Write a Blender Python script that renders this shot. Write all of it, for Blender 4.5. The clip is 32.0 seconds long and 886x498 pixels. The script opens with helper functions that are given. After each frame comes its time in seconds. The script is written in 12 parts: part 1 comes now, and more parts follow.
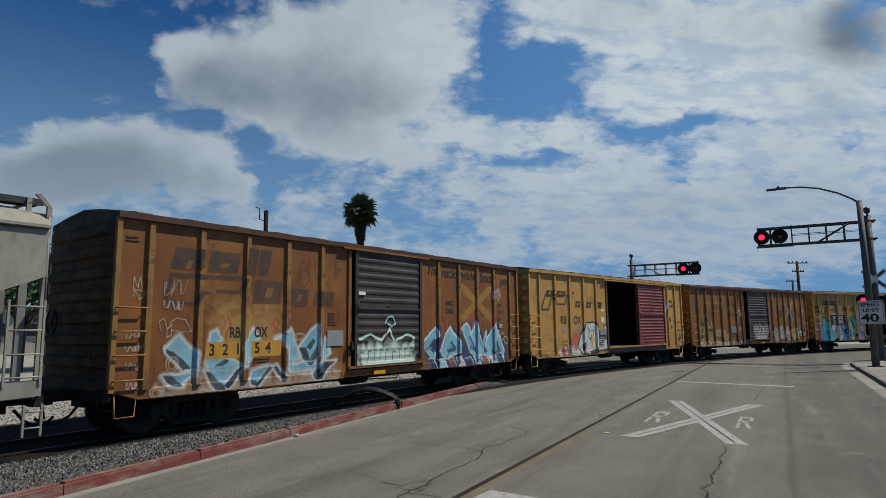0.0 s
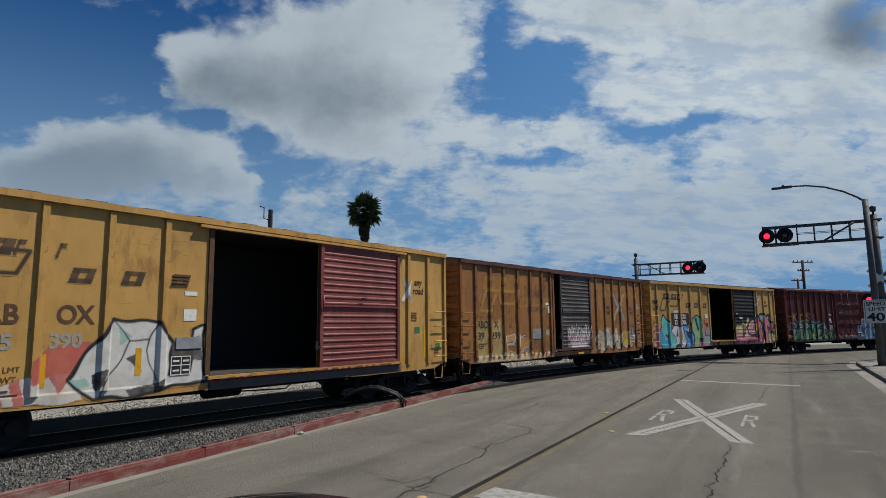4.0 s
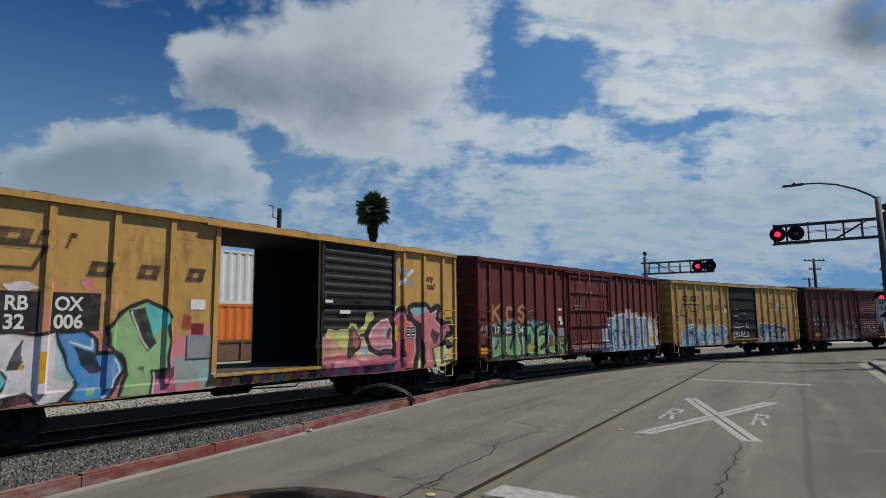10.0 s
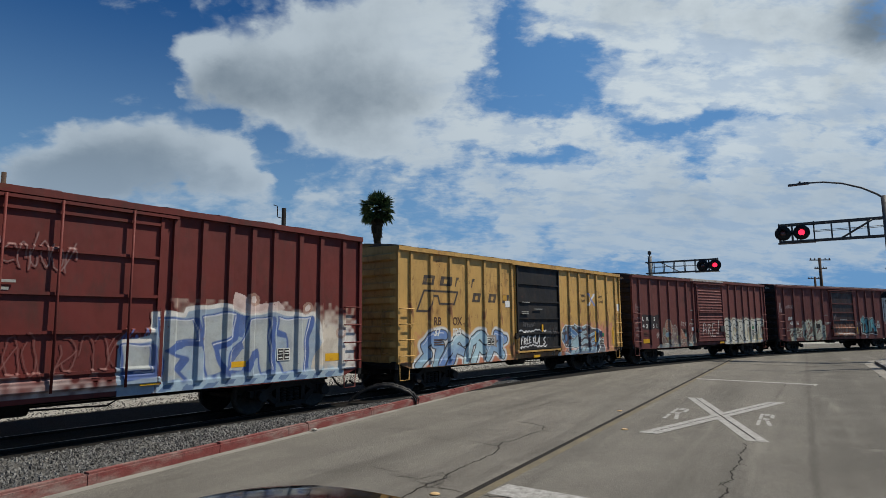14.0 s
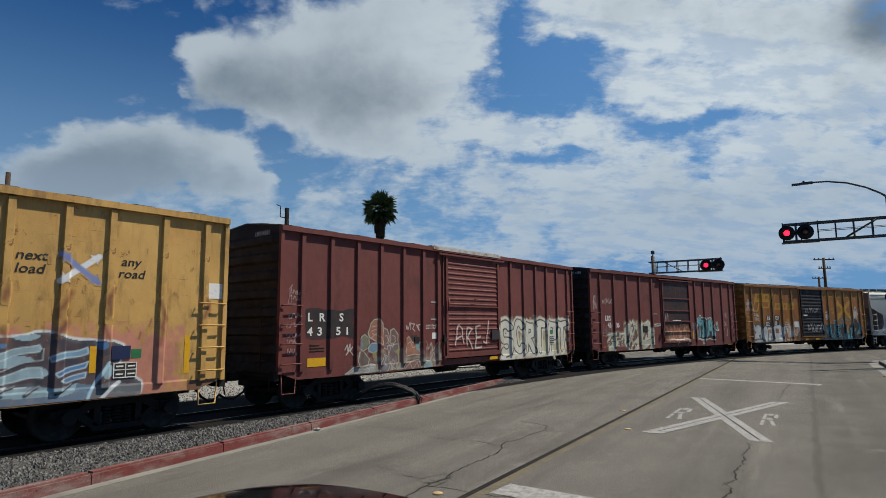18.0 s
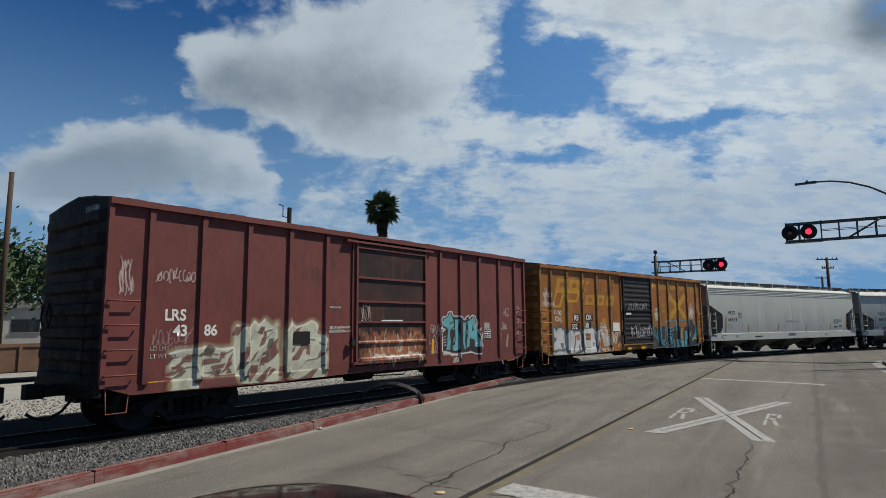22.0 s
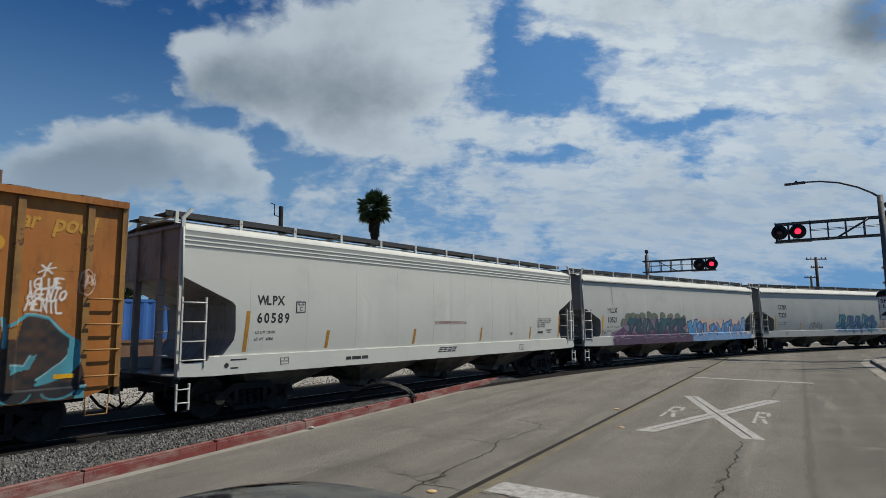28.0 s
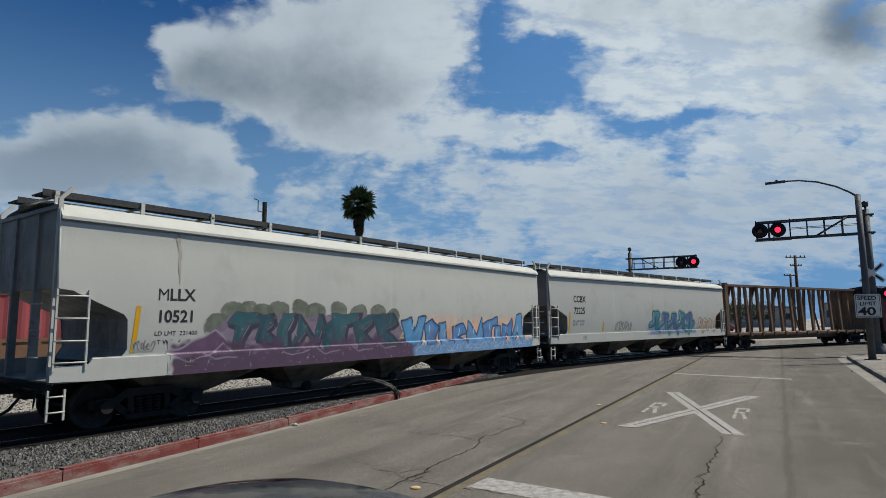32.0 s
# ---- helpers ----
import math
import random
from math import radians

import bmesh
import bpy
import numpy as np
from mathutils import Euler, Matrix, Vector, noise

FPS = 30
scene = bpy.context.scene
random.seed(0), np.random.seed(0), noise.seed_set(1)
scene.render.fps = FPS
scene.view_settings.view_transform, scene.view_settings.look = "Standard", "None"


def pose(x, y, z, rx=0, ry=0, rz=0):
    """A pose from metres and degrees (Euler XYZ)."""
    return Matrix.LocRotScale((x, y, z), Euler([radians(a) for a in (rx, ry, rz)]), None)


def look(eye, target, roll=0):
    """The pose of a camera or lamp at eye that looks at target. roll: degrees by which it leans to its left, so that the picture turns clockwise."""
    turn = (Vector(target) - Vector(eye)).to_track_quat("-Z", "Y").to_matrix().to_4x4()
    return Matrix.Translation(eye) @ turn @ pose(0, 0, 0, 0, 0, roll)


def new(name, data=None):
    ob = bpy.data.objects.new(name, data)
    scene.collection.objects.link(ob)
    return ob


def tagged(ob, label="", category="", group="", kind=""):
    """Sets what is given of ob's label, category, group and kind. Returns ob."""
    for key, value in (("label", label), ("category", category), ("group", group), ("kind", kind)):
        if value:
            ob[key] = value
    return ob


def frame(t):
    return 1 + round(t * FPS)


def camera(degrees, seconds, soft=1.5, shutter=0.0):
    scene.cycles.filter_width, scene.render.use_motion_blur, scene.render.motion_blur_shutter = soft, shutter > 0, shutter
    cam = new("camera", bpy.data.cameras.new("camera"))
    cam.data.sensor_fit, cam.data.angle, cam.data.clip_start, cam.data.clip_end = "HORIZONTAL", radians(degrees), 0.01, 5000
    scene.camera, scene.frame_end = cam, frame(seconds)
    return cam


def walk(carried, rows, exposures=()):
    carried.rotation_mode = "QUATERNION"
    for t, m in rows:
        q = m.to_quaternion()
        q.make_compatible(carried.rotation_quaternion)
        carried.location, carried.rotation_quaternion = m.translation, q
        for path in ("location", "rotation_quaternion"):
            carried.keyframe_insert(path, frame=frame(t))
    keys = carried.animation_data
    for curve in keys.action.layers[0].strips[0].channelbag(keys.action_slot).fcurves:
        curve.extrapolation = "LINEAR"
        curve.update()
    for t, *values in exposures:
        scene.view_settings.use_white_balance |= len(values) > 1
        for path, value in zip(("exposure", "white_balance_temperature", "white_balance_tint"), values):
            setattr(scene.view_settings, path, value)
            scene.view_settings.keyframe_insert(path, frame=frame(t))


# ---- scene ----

# ================= camera =================
cam = camera(72.37, 32.0, soft=0.5)
walk(cam, [
    (0, pose(0, 0, 2.271, 97.321, 0.562, -0.945)),
    (0.5, pose(0, 0, 2.267, 97.317, 0.574, -0.894)),
    (1, pose(0, 0, 2.263, 97.304, 0.568, -0.836)),
    (1.5, pose(0, 0, 2.259, 97.293, 0.554, -0.780)),
    (2, pose(0, 0, 2.254, 97.291, 0.555, -0.725)),
    (2.5, pose(0, 0, 2.250, 97.291, 0.557, -0.697)),
    (3, pose(0, 0, 2.246, 97.277, 0.525, -0.656)),
    (3.5, pose(0, 0, 2.244, 97.272, 0.512, -0.617)),
    (5.5, pose(0, 0, 2.234, 97.254, 0.548, -0.402)),
    (6, pose(0, 0, 2.231, 97.222, 0.513, -0.362)),
    (6.5, pose(0, 0, 2.230, 97.222, 0.509, -0.288)),
    (7, pose(0, 0, 2.230, 97.213, 0.494, -0.213)),
    (7.5, pose(0, 0, 2.229, 97.195, 0.472, -0.130)),
    (8, pose(0, 0, 2.228, 97.192, 0.500, -0.077)),
    (8.5, pose(0, 0, 2.227, 97.190, 0.532, -0.005)),
    (9, pose(0, 0, 2.227, 97.184, 0.519, 0.067)),
    (9.5, pose(0, 0, 2.226, 97.172, 0.490, 0.143)),
    (10, pose(0, 0, 2.225, 97.168, 0.486, 0.228)),
    (10.5, pose(0, 0, 2.225, 97.165, 0.496, 0.300)),
    (11, pose(0, 0, 2.224, 97.159, 0.486, 0.357)),
    (11.5, pose(0, 0, 2.223, 97.148, 0.473, 0.411)),
    (12, pose(0, 0, 2.222, 97.133, 0.449, 0.454)),
    (12.5, pose(0, 0, 2.222, 97.137, 0.448, 0.504)),
    (13, pose(0, 0, 2.221, 97.129, 0.442, 0.536)),
    (13.5, pose(0, 0, 2.221, 97.125, 0.470, 0.583)),
    (14, pose(0, 0, 2.220, 97.125, 0.471, 0.623)),
    (14.5, pose(0, 0, 2.220, 97.126, 0.489, 0.636)),
    (16.5, pose(0, 0, 2.218, 97.102, 0.417, 0.783)),
    (17, pose(0, 0, 2.218, 97.102, 0.420, 0.836)),
    (17.5, pose(0, 0, 2.218, 97.103, 0.443, 0.864)),
    (18, pose(0, 0, 2.217, 97.104, 0.455, 0.894)),
    (18.5, pose(0, 0, 2.217, 97.102, 0.429, 0.913)),
    (19, pose(0, 0, 2.216, 97.103, 0.422, 0.921)),
    (19.5, pose(0, 0, 2.216, 97.106, 0.429, 0.936)),
    (20, pose(0, 0, 2.216, 97.108, 0.426, 0.956)),
    (20.5, pose(0, 0, 2.215, 97.106, 0.424, 0.975)),
    (21, pose(0, 0, 2.215, 97.101, 0.408, 1.010)),
    (21.5, pose(0, 0, 2.214, 97.087, 0.398, 1.050)),
    (22, pose(0, 0, 2.214, 97.080, 0.421, 1.113)),
    (22.5, pose(0, 0, 2.214, 97.079, 0.453, 1.199)),
    (23, pose(0, 0, 2.213, 97.078, 0.460, 1.293)),
    (23.5, pose(0, 0, 2.213, 97.074, 0.453, 1.367)),
    (24, pose(0, 0, 2.212, 97.060, 0.423, 1.438)),
    (24.5, pose(0, 0, 2.212, 97.048, 0.399, 1.520)),
    (25, pose(0, 0, 2.212, 97.043, 0.396, 1.582)),
    (25.5, pose(0, 0, 2.211, 97.074, 0.472, 1.564)),
    (27.5, pose(0, 0, 2.210, 97.036, 0.412, 0.637)),
    (28, pose(0, 0, 2.209, 97.002, 0.417, 0.358)),
    (28.5, pose(0, 0, 2.209, 96.968, 0.436, 0.013)),
    (29, pose(0, 0, 2.208, 96.917, 0.427, -0.342)),
    (29.5, pose(0, 0, 2.208, 96.857, 0.400, -0.593)),
    (30, pose(0, 0, 2.208, 96.819, 0.414, -0.770)),
    (30.5, pose(0, 0, 2.207, 96.785, 0.395, -0.956)),
    (31, pose(0, 0, 2.207, 96.749, 0.375, -1.065)),
    (31.5, pose(0, 0, 2.206, 96.704, 0.369, -1.102)),
    (32, pose(0, 0, 2.206, 96.690, 0.363, -1.104)),
], [(0, -0.12), (11.2, -0.12), (12.0, 0.0), (32, 0.0)])

# ================= world, sun, exposure =================
SUN_H = Vector((0.963, 0.270))         # horizontal way to the sun
SUN_EL = radians(55)
sun_way = Vector((SUN_H.x * math.cos(SUN_EL), SUN_H.y * math.cos(SUN_EL), math.sin(SUN_EL))).normalized()
scene.view_settings.exposure = 0.0


class Nodes:
    """Short hand for building a node tree."""

    def __init__(self, tree):
        self.tree = tree

    def add(self, type_name, **values):
        node = self.tree.nodes.new(type_name)
        for key, value in values.items():
            if key == "op":
                node.operation = value
            elif key == "kind":
                node.data_type = value
        return node

    def put(self, socket, value):
        if isinstance(value, bpy.types.NodeSocket):
            self.tree.links.new(value, socket)
        elif value is not None:
            socket.default_value = value

    def math(self, op, a, b=None, c=None, clamp=False):
        node = self.add("ShaderNodeMath", op=op)
        node.use_clamp = clamp
        self.put(node.inputs[0], a)
        self.put(node.inputs[1], b)
        self.put(node.inputs[2], c)
        return node.outputs[0]

    def vec(self, op, a, b=None):
        node = self.add("ShaderNodeVectorMath", op=op)
        self.put(node.inputs[0], a)
        self.put(node.inputs[1], b)
        return node.outputs["Value"] if op in ("LENGTH", "DOT_PRODUCT", "DISTANCE") else node.outputs["Vector"]

    def noise(self, vector, scale, detail=4.0, rough=0.55, out="Fac"):
        node = self.add("ShaderNodeTexNoise")
        self.put(node.inputs["Vector"], vector)
        self.put(node.inputs["Scale"], scale)
        self.put(node.inputs["Detail"], detail)
        self.put(node.inputs["Roughness"], rough)
        return node.outputs[out]

    def ramp(self, value, lo, hi, a=0.0, b=1.0, smooth=True):
        node = self.add("ShaderNodeMapRange")
        node.interpolation_type = "SMOOTHSTEP" if smooth else "LINEAR"
        self.put(node.inputs["Value"], value)
        for key, v in (("From Min", lo), ("From Max", hi), ("To Min", a), ("To Max", b)):
            self.put(node.inputs[key], v)
        return node.outputs["Result"]

    def mix(self, fac, a, b, blend="MIX"):
        node = self.add("ShaderNodeMix", kind="RGBA")
        node.blend_type = blend
        self.put(node.inputs[0], fac)
        self.put(node.inputs[6], a if isinstance(a, bpy.types.NodeSocket) else (*a[:3], 1))
        self.put(node.inputs[7], b if isinstance(b, bpy.types.NodeSocket) else (*b[:3], 1))
        return node.outputs[2]

    def scaled(self, vector, scale):
        return self.vec("MULTIPLY", vector, scale)


def build_world():
    world = bpy.data.worlds.new("sky")
    scene.world = world
    world.use_nodes = True
    tree = world.node_tree
    tree.nodes.clear()
    n = Nodes(tree)
    way = n.add("ShaderNodeTexCoord").outputs["Generated"]
    sky = n.add("ShaderNodeTexSky")
    sky.sky_type = "NISHITA"
    sky.sun_disc = False
    sky.sun_elevation = SUN_EL
    sky.sun_rotation = math.atan2(SUN_H.x, SUN_H.y)
    sky.air_density, sky.dust_density, sky.ozone_density = 1.0, 0.7, 2.5
    blue = n.mix(1.0, sky.outputs[0], (0.0138, 0.043, 0.0735), "MULTIPLY")
    sep = n.add("ShaderNodeSeparateXYZ")
    n.put(sep.inputs[0], way)
    up = sep.outputs[2]
    # flat cloud deck seen in perspective
    deck = n.vec("DIVIDE", way, n.add("ShaderNodeCombineXYZ").outputs[0])
    comb = deck.node.inputs[1].links[0].from_node
    den = n.math("ADD", n.math("MAXIMUM", up, 0.0), 0.36)
    for i in range(3):
        n.put(comb.inputs[i], den)
    warp = n.vec("SUBTRACT", n.noise(deck, 2.1, 3, 0.55, "Color"), (0.5, 0.5, 0.5))
    # place on the sky: across and up from the middle of the view
    across = n.vec("DOT_PRODUCT", way, (1.0, 0.0, -0.009))
    fore = n.math("MAXIMUM", n.vec("DOT_PRODUCT", way, (0.0, 0.992, 0.125)), 0.05)
    rise = n.vec("DOT_PRODUCT", way, (0.009, -0.125, 0.992))
    spot = n.add("ShaderNodeCombineXYZ")
    n.put(spot.inputs[0], n.math("DIVIDE", across, fore))
    n.put(spot.inputs[1], n.math("DIVIDE", rise, fore))
    place = n.vec("ADD", spot.outputs[0], n.vec("MULTIPLY", warp, (0.16, 0.11, 0.0)))
    fine = n.vec("SUBTRACT", n.noise(deck, 9.0, 5, 0.6, "Color"), (0.5, 0.5, 0.5))
    place = n.vec("ADD", place, n.vec("MULTIPLY", fine, (0.05, 0.04, 0.0)))

    def spots(rows, total):
        for x, y, rx, ry, w in rows:
            d = n.vec("LENGTH", n.vec("MULTIPLY", n.vec("SUBTRACT", place, (x, y, 0.0)), (1 / rx, 1 / ry, 0.0)))
            total = n.math("ADD", total, n.ramp(d, 1.0, 0.0, 0.0, w))
        return total

    # heaped cloud: broad masses, rounded heads, and a finer broken deck to one side
    broad = n.math("MULTIPLY", n.math("SUBTRACT", n.noise(way, 5.0, 5, 0.55), 0.5), 0.75)
    heads = n.add("ShaderNodeTexVoronoi")
    heads.feature = "SMOOTH_F1"
    n.put(heads.inputs["Vector"], n.vec("ADD", way, n.vec("MULTIPLY", fine, (0.09, 0.09, 0.09))))
    n.put(heads.inputs["Scale"], 13.0)
    n.put(heads.inputs["Detail"], 2.5)
    n.put(heads.inputs["Roughness"], 0.55)
    n.put(heads.inputs["Smoothness"], 0.6)
    bumps = n.math("MULTIPLY", n.math("SUBTRACT", 0.42, heads.outputs["Distance"]), 0.42)
    aside = n.math("DIVIDE", across, fore)
    broken = n.ramp(aside, -0.25, 0.12, 0.16, 0.62)
    flecks = n.math("MULTIPLY", n.math("SUBTRACT", n.noise(n.scaled(deck, (1.0, 1.7, 1.0)), 11.0, 7, 0.66), 0.5), broken)
    ripple = n.math("MULTIPLY", n.math("SUBTRACT", n.noise(n.scaled(deck, (1.0, 2.2, 1.0)), 19.0, 5, 0.6), 0.5), n.ramp(up, 0.45, 0.15, 0.0, 0.20))
    soft = n.math("ADD", n.math("ADD", broad, bumps), n.math("ADD", flecks, ripple))
    mass = spots(CLOUDS, n.math("ADD", n.ramp(up, 0.30, 0.02, 0.0, 0.06), -0.13))
    cover = n.math("ADD", mass, soft)
    mask = n.ramp(cover, -0.12, 0.23)
    veil = n.noise(n.scaled(deck, (1.0, 1.9, 1.0)), 8.5, 6, 0.6)
    mask = n.math("MULTIPLY", mask, n.ramp(veil, 0.38, 0.56, n.ramp(aside, -0.15, 0.2, 1.0, 0.70), 1.0))
    wisps = n.noise(n.scaled(deck, (1.0, 1.6, 1.0)), 5.5, 7, 0.62)
    thin = n.ramp(n.math("ADD", wisps, n.math("MULTIPLY", mass, 0.15)), 0.55, 0.76, 0.0, 0.62)
    mask = n.math("MAXIMUM", mask, thin)
    sunward = n.noise(n.vec("ADD", way, (0.03, 0.01, 0.02)), 9.0, 6, 0.6)
    relief = n.math("MULTIPLY", n.math("SUBTRACT", n.noise(way, 9.0, 6, 0.6), sunward), 0.40)
    body = n.math("ADD", n.math("MULTIPLY", n.math("ADD", mass, n.math("MULTIPLY", soft, 0.45)), 0.62), relief)
    body = spots(SHADES, body)
    bright = n.mix(n.ramp(aside, -0.55, 0.55), (0.455, 0.535, 0.605), (0.66, 0.745, 0.80))
    white = n.mix(n.ramp(body, 0.05, 0.95), bright, (0.165, 0.222, 0.285))
    white = n.mix(n.ramp(up, 0.36, 0.04, 0.0, 0.88), white, (0.37, 0.485, 0.62))
    haze = n.mix(n.ramp(up, 0.50, 0.06, 0.0, 0.90), blue, (0.205, 0.375, 0.575))
    # the blue grows paler towards the sun's side
    haze = n.mix(n.ramp(aside, -0.35, 0.25, 0.0, 0.62), haze, (0.125, 0.31, 0.62))
    colour = n.mix(mask, haze, white)
    back = n.add("ShaderNodeBackground")
    n.put(back.inputs[0], colour)
    n.put(back.inputs[1], 0.90)
    out = n.add("ShaderNodeOutputWorld")
    n.put(out.inputs[0], back.outputs[0])


def spot(px, py, rx, ry, w):
    return ((px - 784) / 1072, (441 - py) / 1072, rx / 1072, ry / 1072, w)


# open blue and dense cloud, by their place on the sky
CLOUDS = [spot(*r) for r in (
    (800, 250, 1700, 950, 0.42), (1350, 150, 700, 450, 0.18), (1380, 400, 520, 130, 0.34), (1000, 400, 320, 80, 0.14), (50, 310, 230, 100, 0.40),
    (110, 90, 320, 190, -0.60), (0, 0, 220, 170, -0.3), (20, 190, 240, 70, -0.25), (225, 40, 80, 130, -0.30), (330, 20, 70, 40, -0.25),
    (390, 214, 80, 30, -0.36), (455, 250, 55, 50, -0.46), (482, 315, 50, 60, -0.46), (560, 300, 120, 45, -0.16),
    (950, 145, 190, 120, -0.55), (1010, 110, 140, 80, -0.25), (890, 60, 40, 80, -0.25), (800, 262, 60, 26, -0.16),
    (1280, 218, 110, 28, -0.32), (955, 285, 130, 34, -0.32), (1180, 240, 150, 26, -0.18), (890, 422, 210, 34, -0.22), (1260, 140, 170, 34, -0.14), (1300, 300, 200, 34, -0.10), (1500, 230, 120, 60, -0.10),
    (545, 120, 330, 190, 0.50), (350, 110, 120, 110, 0.45), (300, 80, 60, 60, 0.25), (700, 40, 200, 150, 0.30), (690, 230, 240, 120, 0.26),
    (230, 275, 250, 105, 0.55), (385, 290, 110, 85, 0.40), (90, 330, 240, 80, 0.28), (190, 175, 110, 26, 0.22), (112, 95, 60, 40, 0.26), (215, 172, 40, 24, 0.16),
    (1350, 100, 420, 190, 0.26), (1120, 40, 170, 90, 0.22), (880, 245, 170, 34, 0.34), (1150, 330, 460, 110, 0.12), (640, 330, 200, 70, -0.12), (800, 360, 300, 70, 0.0), (1500, 300, 260, 200, 0.2))]
SHADES = [spot(*r) for r in (
    (400, 160, 200, 100, 0.34), (600, 170, 200, 110, 0.26), (170, 300, 260, 60, 0.46), (150, 345, 330, 50, 0.40), (330, 315, 140, 40, 0.22), (1520, 45, 140, 90, 0.75), (1300, 330, 300, 80, 0.10), (1420, 200, 200, 50, 0.10),
    (330, 70, 100, 60, -0.30), (400, 270, 70, 50, -0.30), (740, 80, 200, 120, -0.22), (1200, 180, 320, 160, -0.28), (860, 240, 200, 60, -0.35), (240, 205, 200, 34, -0.40), (400, 15, 120, 30, -0.3), (500, 70, 90, 50, -0.12), (40, 300, 160, 60, 0.26))]
build_world()
sun_data = bpy.data.lights.new("sun", "SUN")
sun_data.energy, sun_data.angle, sun_data.color = 6.3, radians(0.6), (1.0, 0.925, 0.79)
sun = new("sun", sun_data)
sun.matrix_world = look(sun_way * 100, (0, 0, 0))


# ================= materials =================
def material(name, colour, rough=0.6, metal=0.0, second=None, amount=0.5, scale=1.5, streak=None, streaks=0.0, grain=0.12,
             bump=0.0, bump_scale=40.0, spec=None, coated=0.0, each=0.0, painted=False, emit=0.0, stretch=(1, 1, 1), worn=0.0):
    """A surface with patches of a second colour, streaks that run down, and fine grain."""
    m = bpy.data.materials.new(name)
    m.use_nodes = True
    tree = m.node_tree
    tree.nodes.clear()
    n = Nodes(tree)
    co = n.add("ShaderNodeTexCoord").outputs["Object"]
    second = second or tuple(c * 0.72 for c in colour)
    spread = n.scaled(co, stretch)
    col = n.mix(n.ramp(n.noise(spread, scale, 5, 0.6), 0.58 - 0.3 * amount, 0.78 - 0.1 * amount), colour, second)
    if streak:
        down = n.scaled(co, (5.0, 5.0, 0.45))
        s = n.math("MULTIPLY", n.ramp(n.noise(down, 1.6, 6, 0.7), 0.52, 0.72), n.ramp(n.noise(co, 0.9, 3, 0.6), 0.40, 0.62))
        col = n.mix(n.math("MULTIPLY", s, streaks), col, streak)
        chips = n.ramp(n.noise(co, 9.0, 5, 0.75), 0.73 - 0.12 * streaks, 0.79 - 0.12 * streaks)
        col = n.mix(n.math("MULTIPLY", chips, streaks), col, tuple(c * 0.45 for c in streak))
    if each:
        info = n.add("ShaderNodeObjectInfo").outputs["Random"]
        col = n.mix(n.math("MULTIPLY", info, each), col, tuple(c * 0.45 for c in colour))
    if worn:
        # broad fading, smeared grime, horizontal scrapes and rust that bleeds downwards
        col = n.mix(n.ramp(n.noise(co, 0.45, 4, 0.6), 0.38, 0.66, 0.0, 0.42), col, tuple(c * 0.58 for c in colour))
        grime = n.math("MULTIPLY", n.ramp(n.noise(n.scaled(co, (1.6, 1.6, 0.5)), 2.6, 7, 0.72), 0.46, 0.66), n.ramp(n.noise(co, 0.7, 3, 0.5), 0.36, 0.60))
        col = n.mix(n.math("MULTIPLY", grime, 0.30 + 0.35 * worn), col, (0.030, 0.020, 0.015))
        scrape = n.ramp(n.noise(n.scaled(co, (0.35, 0.35, 9.0)), 2.2, 6, 0.75), 0.645 - 0.03 * worn, 0.67 - 0.03 * worn)
        col = n.mix(n.math("MULTIPLY", scrape, 0.35 + 0.3 * worn), col, (0.052, 0.022, 0.012))
        bloom = n.noise(co, 2.3, 8, 0.78)
        col = n.mix(n.ramp(bloom, 0.64 - 0.06 * worn, 0.69 - 0.06 * worn, 0.0, 0.9 * min(1.0, 0.35 + worn)), col, (0.085, 0.030, 0.013))
        run = n.noise(n.scaled(co, (7.0, 7.0, 0.35)), 1.5, 5, 0.7)
        col = n.mix(n.math("MULTIPLY", n.ramp(run, 0.56, 0.70), 0.45 * worn), col, (0.075, 0.030, 0.015))
        col = n.mix(n.ramp(n.noise(co, 26.0, 4, 0.8), 0.62, 0.72, 0.0, 0.55 * worn), col, (0.045, 0.020, 0.012))
    if painted:
        rgb = n.add("ShaderNodeAttribute")
        rgb.attribute_name = "spray"
        cov = n.add("ShaderNodeAttribute")
        cov.attribute_name = "cover"
        flaked = n.ramp(n.noise(co, 8.0, 7, 0.75), 0.60, 0.70, 1.0, 0.35)
        dusty = n.mix(n.ramp(n.noise(co, 1.8, 6, 0.7), 0.40, 0.70, 0.0, 0.30), rgb.outputs["Color"], (0.05, 0.04, 0.035))
        col = n.mix(n.math("MULTIPLY", cov.outputs["Fac"], flaked), col, dusty)
    g = n.noise(co, 55.0, 3, 0.7)
    col = n.mix(n.ramp(g, 0.3, 0.7, 0.0, grain), col, (0.0, 0.0, 0.0))
    bsdf = n.add("ShaderNodeBsdfPrincipled")
    n.put(bsdf.inputs["Base Color"], col)
    n.put(bsdf.inputs["Roughness"], n.ramp(n.noise(co, scale * 4, 4), 0.3, 0.7, max(0.02, rough - 0.1), min(1.0, rough + 0.1)))
    n.put(bsdf.inputs["Metallic"], metal)
    n.put(bsdf.inputs["Specular IOR Level"], spec if spec is not None else 0.5 if coated or metal else 0.28)
    n.put(bsdf.inputs["Coat Weight"], coated)
    if emit:
        n.put(bsdf.inputs["Emission Color"], (*colour, 1))
        n.put(bsdf.inputs["Emission Strength"], emit)
